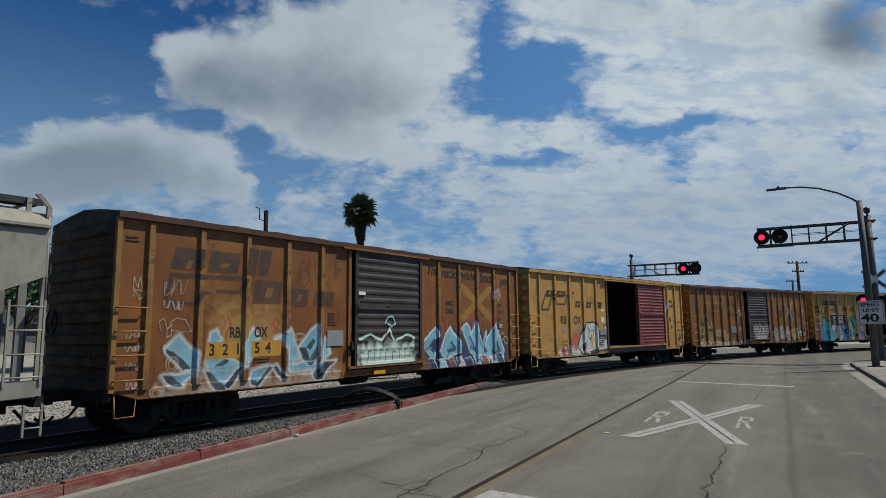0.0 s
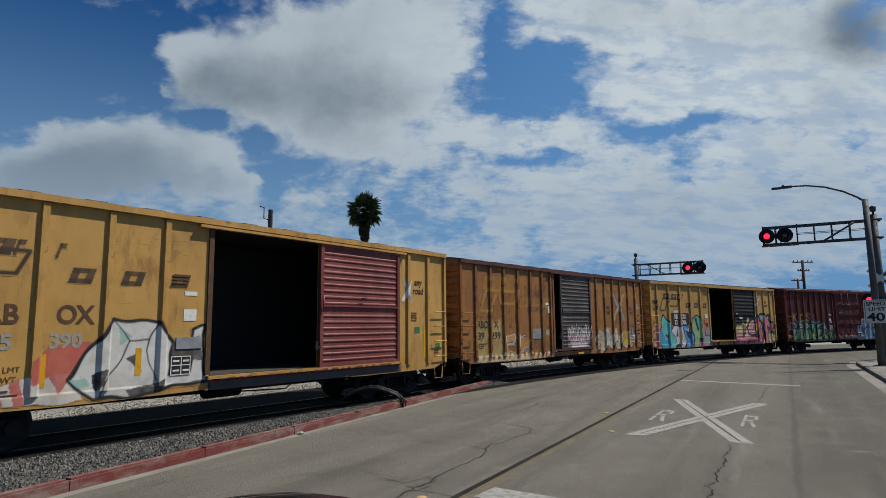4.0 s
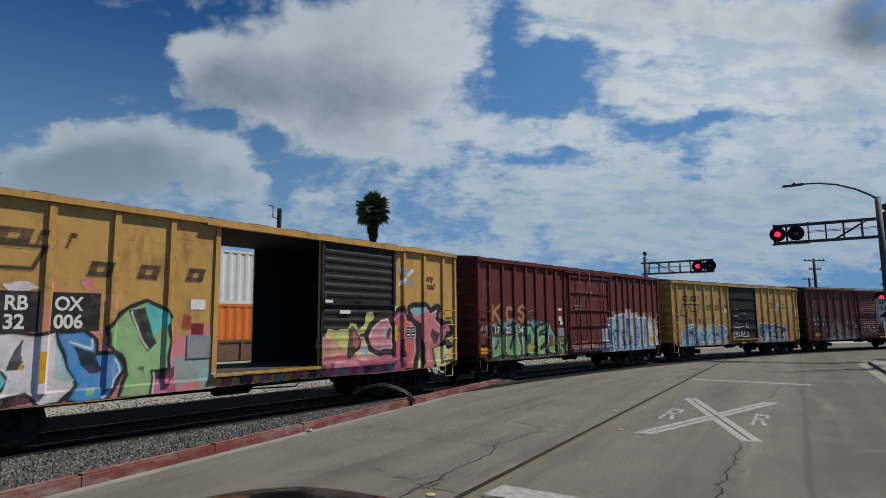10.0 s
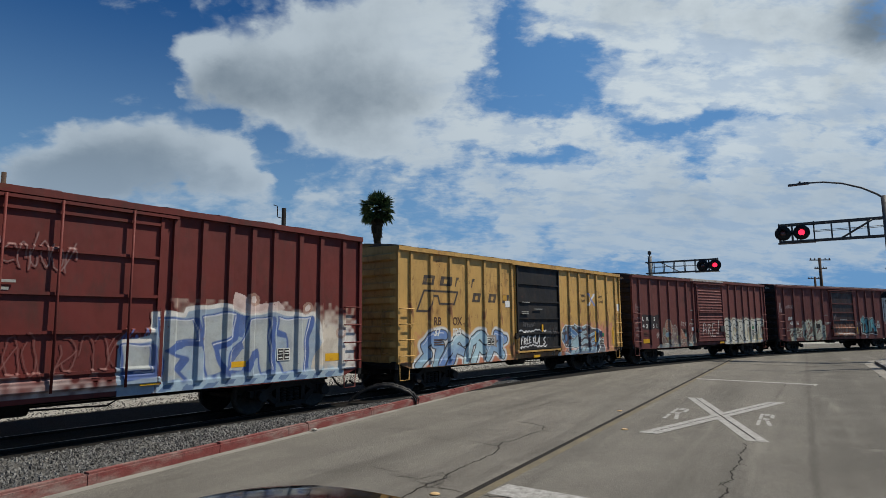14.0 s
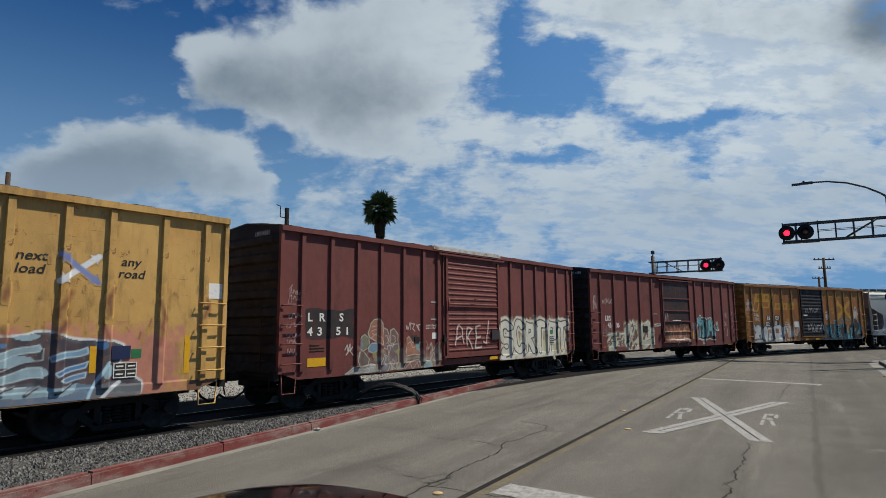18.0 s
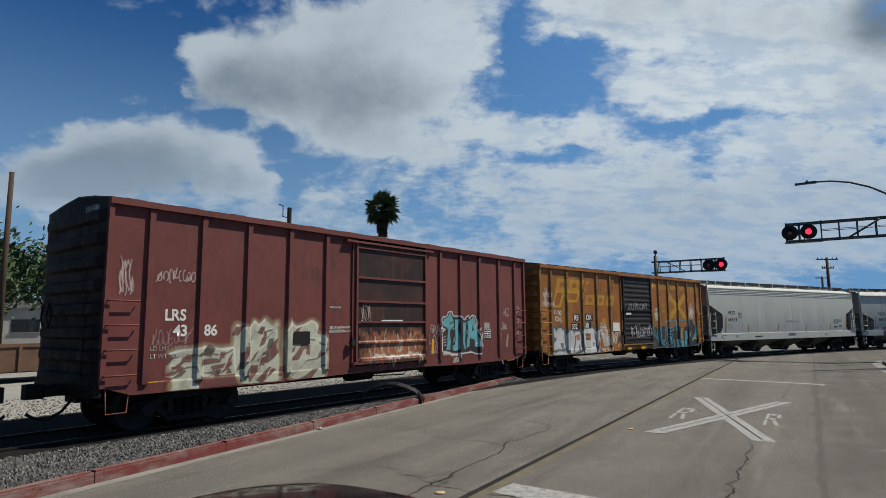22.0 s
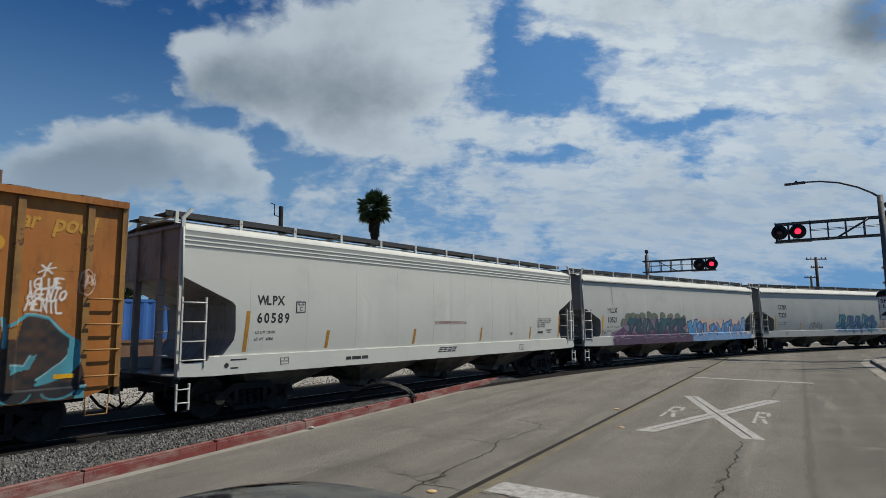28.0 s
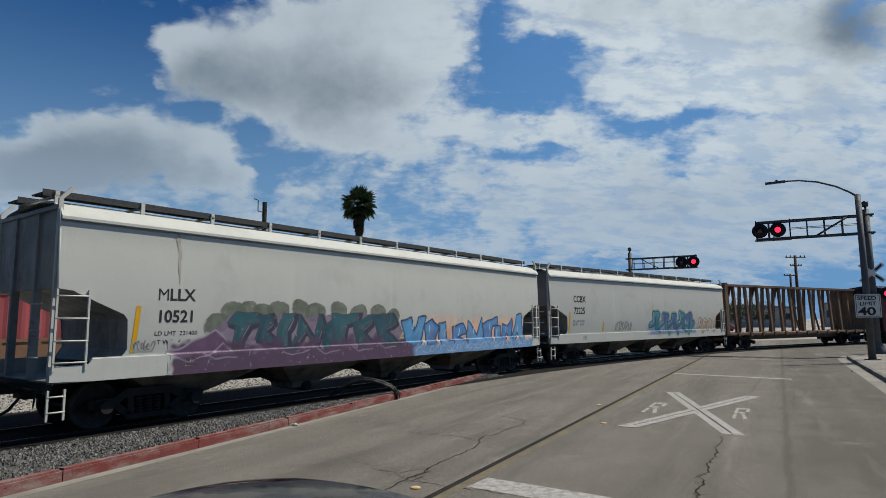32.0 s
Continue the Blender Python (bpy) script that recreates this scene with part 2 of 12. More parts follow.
    if bump:
        b = n.add("ShaderNodeBump")
        n.put(b.inputs["Height"], n.noise(co, bump_scale, 4, 0.6))
        n.put(b.inputs["Strength"], bump)
        n.put(b.inputs["Distance"], 0.02)
        top = b
        if worn:
            # dented sheet: broad shallow waves
            top = n.add("ShaderNodeBump")
            n.put(top.inputs["Height"], n.noise(n.scaled(co, (1.0, 1.0, 0.6)), 2.2, 2, 0.5))
            n.put(top.inputs["Strength"], 0.35)
            n.put(top.inputs["Distance"], 0.06)
            n.put(top.inputs["Normal"], b.outputs[0])
        n.put(bsdf.inputs["Normal"], top.outputs[0])
    out = n.add("ShaderNodeOutputMaterial")
    n.put(out.inputs[0], bsdf.outputs[0])
    return m


def car_paint(name, colour, second, streaks=0.6, amount=0.4, rust=(0.10, 0.032, 0.012), rough=0.55, worn=0.4):
    colour, second = [0.92 * v for v in colour], [0.92 * v for v in second]
    return material(name, colour, rough, second=second, amount=amount, scale=0.75, streak=rust, streaks=streaks, grain=0.10, bump=0.06, bump_scale=6, painted=True, worn=worn)


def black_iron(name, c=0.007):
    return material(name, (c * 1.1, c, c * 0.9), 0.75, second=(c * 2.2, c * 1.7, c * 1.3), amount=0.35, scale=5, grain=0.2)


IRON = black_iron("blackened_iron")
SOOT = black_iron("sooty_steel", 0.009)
WHEEL = material("worn_wheel_steel", (0.026, 0.022, 0.019), 0.65, 0.0, second=(0.055, 0.044, 0.034), scale=8)
RAIL = material("rusted_rail", (0.016, 0.012, 0.010), 0.8, 0.0, second=(0.028, 0.018, 0.012), scale=3)
BRIGHT_RAIL = material("bright_rail_head", (0.32, 0.32, 0.32), 0.35, 1.0, scale=3)
TIE = material("dark_timber", (0.03, 0.023, 0.018), 0.9, second=(0.055, 0.045, 0.036), scale=4, each=0.6, stretch=(1, 6, 6), bump=0.4)
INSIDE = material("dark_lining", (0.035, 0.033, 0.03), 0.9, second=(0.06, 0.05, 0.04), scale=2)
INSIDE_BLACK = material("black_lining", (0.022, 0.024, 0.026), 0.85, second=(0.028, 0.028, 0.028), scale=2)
WHITE_TEXT = material("white_stencil", (0.62, 0.62, 0.58), 0.7, second=(0.40, 0.38, 0.34), scale=7, amount=0.5)
BLACK_TEXT = material("black_stencil", (0.012, 0.012, 0.014), 0.6, second=(0.05, 0.04, 0.03), scale=7)
GREY_TEXT = material("faded_stencil", (0.28, 0.28, 0.26), 0.7, second=(0.18, 0.16, 0.13), scale=7)
BROWN_TEXT = material("brown_stencil", (0.075, 0.038, 0.02), 0.7, second=(0.12, 0.06, 0.025), scale=7)
YELLOW_TEXT = material("yellow_stencil", (0.40, 0.22, 0.03), 0.7, second=(0.32, 0.15, 0.03), scale=7)
RED_TEXT = material("red_stencil", (0.20, 0.012, 0.022), 0.6)
AMBER = material("faded_amber_tape", (0.33, 0.165, 0.02), 0.5, second=(0.26, 0.12, 0.02), scale=6, amount=0.4)
REFLECT = material("yellow_reflective_tape", (0.55, 0.30, 0.01), 0.4, second=(0.42, 0.2, 0.02), scale=6, amount=0.3)
STICKER = material("white_paper_notice", (0.62, 0.62, 0.60), 0.7, second=(0.4, 0.4, 0.4), scale=12, amount=0.3)
GALV = material("galvanised_steel", (0.34, 0.35, 0.36), 0.5, 0.6, second=(0.24, 0.25, 0.26), scale=3)
# weathered patches on a base darkened for the shadow side of the roof ribs
ROOF_GALV = material("weathered_shade_dark_roof_steel", (0.075, 0.068, 0.06), 0.8, 0.0, second=(0.06, 0.038, 0.028), scale=2, amount=0.5)

# ================= geometry helpers =================
def part(name, bm, mat, parent=None, label="", at=None):
    """Links a bmesh (or a mesh) as one object, under a thing where one is given."""
    if isinstance(bm, bpy.types.Mesh):
        me = bm
    else:
        me = bpy.data.meshes.new(name)
        bm.to_mesh(me)
        bm.free()
    if mat and not me.materials:
        me.materials.append(mat)
    ob = new(name, me)
    ob.parent = parent
    if at is not None:
        ob.matrix_basis = at
    if label:
        ob["label"] = label
    return ob


def thing(name, m, label, category, group="", kind=""):
    ob = new(name)
    ob.empty_display_size = 0.3
    ob.matrix_basis = m
    return tagged(ob, label, category, group, kind)


def quad_mesh(name, verts, faces, smooth=False):
    me = bpy.data.meshes.new(name)
    me.from_pydata(verts, [], faces)
    if smooth:
        me.polygons.foreach_set("use_smooth", [True] * len(me.polygons))
    me.update()
    return me


def box(bm, x0, x1, y0, y1, z0, z1, m=None):
    pts = [Vector((x, y, z)) for x in (x0, x1) for y in (y0, y1) for z in (z0, z1)]
    v = [bm.verts.new(m @ p if m else p) for p in pts]
    for f in ((0, 1, 3, 2), (4, 6, 7, 5), (0, 4, 5, 1), (2, 3, 7, 6), (0, 2, 6, 4), (1, 5, 7, 3)):
        bm.faces.new([v[i] for i in f])
    return v


def boxes(*rows):
    bm = bmesh.new()
    for r in rows:
        box(bm, *r)
    return bm


def slab(bm, outline, y0, y1):
    """A plate with that outline in x and z, from y0 to y1."""
    a = [bm.verts.new((x, y0, z)) for x, z in outline]
    b = [bm.verts.new((x, y1, z)) for x, z in outline]
    bm.faces.new(a)
    bm.faces.new(b[::-1])
    for i in range(len(a)):
        j = (i + 1) % len(a)
        bm.faces.new((a[j], a[i], b[i], b[j]))


def flat_slab(bm, outline, z0, z1):
    a = [bm.verts.new((x, y, z0)) for x, y in outline]
    b = [bm.verts.new((x, y, z1)) for x, y in outline]
    bm.faces.new(a[::-1])
    bm.faces.new(b)
    for i in range(len(a)):
        j = (i + 1) % len(a)
        bm.faces.new((a[i], a[j], b[j], b[i]))


def tube(bm, pts, r, sides=8, r1=None, caps=True):
    pts = [Vector(p) for p in pts]
    rings = []
    for i, p in enumerate(pts):
        d = (pts[min(i + 1, len(pts) - 1)] - pts[max(i - 1, 0)]).normalized()
        a = d.orthogonal().normalized() if abs(d.z) > 0.99 else d.cross(Vector((0, 0, 1))).normalized()
        b = d.cross(a)
        rr = r if r1 is None else r + (r1 - r) * i / (len(pts) - 1)
        rings.append([bm.verts.new(p + (a * math.cos(t) + b * math.sin(t)) * rr) for t in (2 * math.pi * k / sides for k in range(sides))])
    for p, q in zip(rings, rings[1:]):
        for k in range(sides):
            f = bm.faces.new((p[k], p[(k + 1) % sides], q[(k + 1) % sides], q[k]))
            f.smooth = sides > 6
    if caps:
        bm.faces.new(rings[0][::-1])
        bm.faces.new(rings[-1])


def tubes(*rows):
    bm = bmesh.new()
    for pts, r in rows:
        tube(bm, pts, r)
    return bm


def lathe(bm, profile, centre, axis="y", sides=24):
    """Turns (radius, along) pairs about an axis through centre."""
    c = Vector(centre)
    rings = []
    for r, h in profile:
        ring = []
        for k in range(sides):
            t = 2 * math.pi * k / sides
            a, b = r * math.cos(t), r * math.sin(t)
            ring.append(bm.verts.new(c + Vector({"y": (a, h, b), "z": (a, b, h), "x": (h, a, b)}[axis])))
        rings.append(ring)
    for p, q in zip(rings, rings[1:]):
        for k in range(sides):
            bm.faces.new((p[k], p[(k + 1) % sides], q[(k + 1) % sides], q[k])).smooth = True
    for ring in (rings[0][::-1], rings[-1]):
        if (ring[0].co - ring[len(ring) // 2].co).length > 1e-4:
            bm.faces.new(ring)
    bmesh.ops.recalc_face_normals(bm, faces=bm.faces)


TEXTS = {}


def lettering(text, size, wide=1.0):
    """A flat mesh of the words, in its own x and z, facing -y, with its lower left corner at the origin."""
    key = (text, size, wide)
    if key not in TEXTS:
        curve = bpy.data.curves.new("words", "FONT")
        curve.body, curve.size, curve.resolution_u, curve.offset = text, size, 3, 0.0 if "M" in text else (0.026 if len(text) == 1 and size > 0.25 else 0.010) * size
        ob = bpy.data.objects.new("words", curve)
        me = bpy.data.meshes.new_from_object(ob)
        me.transform(Matrix.Rotation(radians(90), 4, "X") @ Matrix.Diagonal((wide, 1, 1, 1)))
        bpy.data.objects.remove(ob)
        TEXTS[key] = me
    return TEXTS[key].copy()


def words(text, x, y, z, height, mat, parent, wide=1.0, name="stencilled_letter", shear=0.0, surface=None):
    if height >= 0.15 and len(text) > 1:
        for i, ch in enumerate(text):
            if ch != " ":
                reach = lambda s: max(v.co.x for v in lettering(s, height / 0.70, wide).vertices)
                words(ch, x + reach(text[:i + 1]) - reach(ch), y, z, height, mat, parent, wide, name, shear, surface)
        return None
    me = lettering(text, height / 0.70, wide)
    if shear:
        me.transform(Matrix(((1, 0, shear, 0), (0, 1, 0, 0), (0, 0, 1, 0), (0, 0, 0, 1))))
    if surface:
        for v in me.vertices:
            v.co.y = surface(x + v.co.x, z + v.co.z) - y
    return part(name, me, mat, parent, at=pose(x, y, z))


# ================= the railway line =================
TRACK_D, TRACK_A, CURVE_FROM, CURVE_TO, CURVE = 13.90, 0.64766, 17.26, 92.0, 0.01035
RAIL_Z = 0.06
ALONG = Vector((math.sin(TRACK_A), math.cos(TRACK_A)))
AWAY = Vector((-math.cos(TRACK_A), math.sin(TRACK_A)))


def rail_point(s, off=0.0):
    """Place and heading on the line at s metres; off is metres towards the road."""
    p0 = AWAY * TRACK_D
    if s <= CURVE_FROM:
        p, turn = p0 + ALONG * s, 0.0
    else:
        turn = (min(s, CURVE_TO) - CURVE_FROM) * CURVE
        centre = p0 + ALONG * CURVE_FROM - AWAY / CURVE
        p = centre + (AWAY * math.cos(turn) + ALONG * math.sin(turn)) / CURVE
        if s > CURVE_TO:
            p = p + (ALONG * math.cos(turn) - AWAY * math.sin(turn)) * (s - CURVE_TO)
    u = ALONG * math.cos(turn) - AWAY * math.sin(turn)
    side = Vector((-u.y, u.x))
    return p - side * off, math.atan2(u.y, u.x)


def gone(t):
    """How far the train has moved by t seconds."""
    q = t / 32.0
    return 173.875 * q + 24.618 * q ** 2 - 45.669 * q ** 3 + 23.087 * q ** 4


def speed(t):
    return (gone(t + 0.05) - gone(t - 0.05)) / 0.1


def car_pose(s, gap, t):
    """Pose of a car whose middle is at s, with bogies gap apart, t seconds on; and the heading of each bogie against it."""
    s = s - gone(t)
    (a, ha), (b, hb) = rail_point(s - gap / 2), rail_point(s + gap / 2)
    d = b - a
    h = math.atan2(d.y, d.x)
    return pose((a.x + b.x) / 2, (a.y + b.y) / 2, RAIL_Z, 0, 0, math.degrees(h)), math.degrees(ha - h), math.degrees(hb - h)


# road frame: forward along the lane, and to its right
ROAD_F = Vector((math.sin(radians(30)), math.cos(radians(30))))
ROAD_R = Vector((math.cos(radians(30)), -math.sin(radians(30))))


def on_road(fwd, right):
    p = ROAD_F * fwd + ROAD_R * right
    return p.x, p.y


# ================= spray paint =================
class Canvas:
    """Spray paint on the road side of a car: x along it, z up."""

    def __init__(self, x0, x1, z0, z1, res=0.02):
        self.x = np.arange(x0, x1 + res / 2, res)
        self.z = np.arange(z0, z1 + res / 2, res)
        self.x0, self.z0, self.res = x0, z0, res
        self.X, self.Z = np.meshgrid(self.x, self.z)
        self.rgb = np.zeros(self.X.shape + (3,))
        self.cov = np.zeros(self.X.shape)
        r = np.random.RandomState(7)
        coarse = r.rand(len(self.z) // 6 + 3, len(self.x) // 6 + 3)
        zi, xi = np.arange(len(self.z)) / 6, np.arange(len(self.x)) / 6
        z0i, x0i = zi.astype(int), xi.astype(int)
        fz, fx = (zi - z0i)[:, None], (xi - x0i)[None]
        c = lambda a, b: coarse[np.ix_(z0i + a, x0i + b)]
        sm = lambda q: q * q * (3 - 2 * q)
        fz, fx = sm(fz), sm(fx)
        self.wave = 0.05
        self.noise = (c(0, 0) * (1 - fz) + c(1, 0) * fz) * (1 - fx) + (c(0, 1) * (1 - fz) + c(1, 1) * fz) * fx

    def bend(self, sl):
        """The grid, slightly wavy, so that sprayed edges run freehand."""
        X, Z = self.X[sl], self.Z[sl]
        return X + self.wave * (np.sin(5.1 * X + 3.3 * Z) * 0.6 + np.sin(11.0 * Z - 4.0 * X) * 0.3), Z + self.wave * (np.sin(4.3 * X - 2.9 * Z + 1.0) * 0.6 + np.sin(9.7 * X + 5.0 * Z) * 0.3)

    def lay(self, mask, colour, sl=(slice(None), slice(None))):
        mask = np.clip(mask, 0, 1)
        old = self.cov[sl]
        out = mask + old * (1 - mask)
        colour = np.asarray(colour, float)
        w = (mask / np.maximum(out, 1e-6))[..., None]
        self.rgb[sl] = colour * w + self.rgb[sl] * (1 - w)
        self.cov[sl] = out

    def window(self, x0, x1, z0, z1):
        n, m = len(self.x), len(self.z)
        i0, i1 = (int(np.clip((v - self.x0) / self.res + k, 0, n)) for v, k in ((x0, 0), (x1, 2)))
        j0, j1 = (int(np.clip((v - self.z0) / self.res + k, 0, m)) for v, k in ((z0, 0), (z1, 2)))
        return slice(j0, j1), slice(i0, i1)

    def near(self, pts, pad):
        p = np.asarray(pts, float)
        sl = self.window(p[:, 0].min() - pad, p[:, 0].max() + pad, p[:, 1].min() - pad, p[:, 1].max() + pad)
        X, Z = self.bend(sl)
        d = np.full(X.shape, 9.0)
        for (ax, az), (bx, bz) in zip(p[:-1], p[1:]):
            ux, uz = bx - ax, bz - az
            q = np.clip(((X - ax) * ux + (Z - az) * uz) / max(ux * ux + uz * uz, 1e-9), 0, 1)
            d = np.minimum(d, np.hypot(X - ax - q * ux, Z - az - q * uz))
        return d, sl

    def line(self, pts, width, colour, soft=0.02, strength=1.0):
        d, sl = self.near(pts, width + 0.08)
        if d.size:
            self.lay(strength * (0.5 - (d - width / 2) / soft), colour, sl)

    def fill(self, pts, colour, strength=1.0):
        p = np.asarray(pts, float)
        sl = self.window(p[:, 0].min(), p[:, 0].max(), p[:, 1].min(), p[:, 1].max())
        X, Z = self.bend(sl)
        inside = np.zeros(X.shape, bool)
        for (ax, az), (bx, bz) in zip(p, np.roll(p, -1, 0)):
            if az != bz:
                inside ^= ((az > Z) != (bz > Z)) & (X < (bx - ax) * (Z - az) / (bz - az) + ax)
        self.lay(strength * inside * (0.8 + 0.2 * self.noise[sl]), colour, sl)

    def cloud(self, x0, x1, z0, z1, colour, strength=0.85, soft=0.25):
        sl = self.window(x0, x1, z0, z1)
        X, Z = self.X[sl], self.Z[sl]
        edge = np.minimum(np.minimum(X - x0, x1 - X), z1 - Z) + (self.noise[sl] - 0.5) * soft * 1.6
        self.lay(strength * edge / soft, colour, sl)

    def glyphs(self, n, seed):
        r = np.random.RandomState(seed)
        shapes = (
            [[(0.1, 0.1), (0.35, 0.9), (0.9, 0.75), (0.5, 0.5), (0.95, 0.2)], [(0.0, 0.55), (0.5, 0.5)]],
            [[(0.05, 0.8), (0.5, 1.0), (0.75, 0.6), (0.3, 0.45), (0.35, 0.1), (0.95, 0.05)]],
            [[(0.1, 0.0), (0.2, 0.7), (0.6, 0.95), (0.85, 0.7)], [(0.45, 0.0), (0.55, 0.6), (0.95, 0.35)]],
            [[(0.9, 0.9), (0.4, 1.0), (0.1, 0.6), (0.45, 0.35), (0.2, 0.0)], [(0.5, 0.65), (0.95, 0.5), (0.85, 0.0)]],
            [[(0.0, 0.35), (0.4, 0.55), (0.35, 1.0), (0.8, 0.95), (0.7, 0.3), (1.0, 0.0)]],
            [[(0.1, 0.95), (0.55, 0.7), (0.15, 0.4), (0.6, 0.1), (0.95, 0.3)], [(0.6, 0.7), (0.95, 1.0)]],
            [[(0.0, 0.15), (0.3, 0.0), (0.35, 0.6), (0.1, 0.85), (0.6, 1.0), (0.7, 0.45)], [(0.65, 0.1), (0.95, 0.6)]])
        return [[[(x + r.uniform(-0.06, 0.06), z + r.uniform(-0.06, 0.06)) for x, z in s] for s in shapes[k]] for k in r.randint(0, len(shapes), n)]

    def piece(self, x0, x1, z0, z1, n, fills, outline=(0.01, 0.01, 0.012), halo=None, shade=None, thick=0.2, lean=0.12, seed=1):
        """A row of n fat, interlocked sprayed forms."""
        r = np.random.RandomState(seed)
        h, w = z1 - z0, (x1 - x0) / n
        forms = []
        for i, g in enumerate(self.glyphs(n, seed)):
            dz = r.uniform(-0.06, 0.06) * h
            forms.append([[(x0 + w * (i + 0.06 + 0.94 * x) + lean * (z - 0.5) * h, z0 + z * h + dz) for x, z in s] for s in g])
        t = thick * h
        if halo:
            for f in forms:
                for s in f:
                    self.line(s, t + 0.26, halo, 0.06)
        if shade:
            for f in forms:
                for s in f:
                    self.line([(x + 0.10, z - 0.09) for x, z in s], t + 0.10, shade)
        for i, f in enumerate(forms):
            for s in f:
                self.line(s, t + 0.085, outline)
            for s in f:
                d, sl = self.near(s, t)
                if not d.size:
                    continue
                k = np.clip((self.Z[sl] - z0) / h + 0.35 * (self.noise[sl] - 0.5), 0, 1)[..., None]
                a, b = np.array(fills[i % len(fills)]), np.array(fills[(i + 1) % len(fills)])
                self.lay(0.5 - (d - t / 2) / 0.02, b * k + a * (1 - k), sl)
            for s in f[:1]:
                self.line([(x - t * 0.22, z + t * 0.2) for x, z in s[:3]], 0.022, (0.7, 0.72, 0.74), strength=0.8)

    def scrawl(self, x, z, w, h, colour, seed=1, n=6, width=0.016):
        r = np.random.RandomState(seed)
        for i in range(n):
            bx = x + w * i / n
            a, b = r.uniform(0.3, 0.6, 2)
            q0, turn = r.uniform(0, 6.3), r.uniform(3.0, 6.5) * (1 if i % 2 else -1)
            pts = [(bx + w / n * (0.5 + a * math.cos(q0 + turn * k / 7) + 0.12 * k / 7), z + h * (0.5 + b * math.sin(q0 + turn * k / 7) * (1 - 0.3 * k / 7))) for k in range(8)]
            self.line(pts, width, colour, 0.02, 0.85)
            if i % 3 == 0:
                self.line([(bx, z + h * r.uniform(0, 0.4)), (bx + w / n * 0.9, z + h * r.uniform(0.5, 1.1))], width, colour, 0.02, 0.85)

    def slanted(self, x, z, w, h, colour, strength=1.0, lean=0.3):
        self.fill([(x, z), (x + w, z), (x + w + lean * h, z + h), (x + lean * h, z + h)], colour, strength)

    def mesh(self, name, depth, parent, mat, shift, label):
        """A paint film that follows the side; depth gives the surface's y at x and z."""
        ok = self.cov > 0.03
        cells = ok[:-1, :-1] | ok[1:, :-1] | ok[:-1, 1:] | ok[1:, 1:]
        nx = len(self.x)
        jj, ii = np.nonzero(cells)
        a = jj * nx + ii
        faces = np.stack([a, a + 1, a + nx + 1, a + nx], 1)
        used, back = np.unique(faces, return_inverse=True)
        faces = back.reshape(-1, 4)
        X, Z = self.X.ravel()[used], self.Z.ravel()[used]
        verts = np.stack([X + shift, depth(X, Z) - 0.004, Z], 1)
        me = bpy.data.meshes.new(name)
        me.vertices.add(len(verts))
        me.vertices.foreach_set("co", verts.ravel())
        me.loops.add(faces.size)
        me.loops.foreach_set("vertex_index", faces.ravel().astype(np.int32))
        me.polygons.add(len(faces))
        me.polygons.foreach_set("loop_start", np.arange(0, faces.size, 4, dtype=np.int32))
        me.update(calc_edges=True)
        col = np.concatenate([self.rgb.reshape(-1, 3)[used], np.ones((len(used), 1))], 1)
        me.attributes.new("spray", "FLOAT_COLOR", "POINT").data.foreach_set("color", col.ravel().astype(np.float32))
        me.attributes.new("cover", "FLOAT", "POINT").data.foreach_set("value", self.cov.ravel()[used].astype(np.float32))
        return part(name, me, mat, parent, label)


# ================= running gear =================
WHEEL_R = 0.47


def wheelset_mesh():
    bm = bmesh.new()
    for side in (-1, 1):
        y = side * 0.75
        lathe(bm, [(0.09, y - 0.09 * side), (0.13, y - 0.02 * side), (0.16, y + 0.02 * side), (0.36, y - 0.01 * side), (0.40, y + 0.04 * side),
                   (WHEEL_R, y + 0.06 * side), (WHEEL_R, y - 0.05 * side), (WHEEL_R + 0.025, y - 0.075 * side), (WHEEL_R + 0.01, y - 0.09 * side), (0.38, y - 0.09 * side), (0.34, y - 0.05 * side), (0.12, y - 0.06 * side)], (0, 0, 0), "y", 28)
    tube(bm, [(0, -0.98, 0), (0, 0.98, 0)], 0.075, 10)
    me = bpy.data.meshes.new("wheelset")
    bm.to_mesh(me)
    bm.free()
    me.materials.append(WHEEL)
    return me


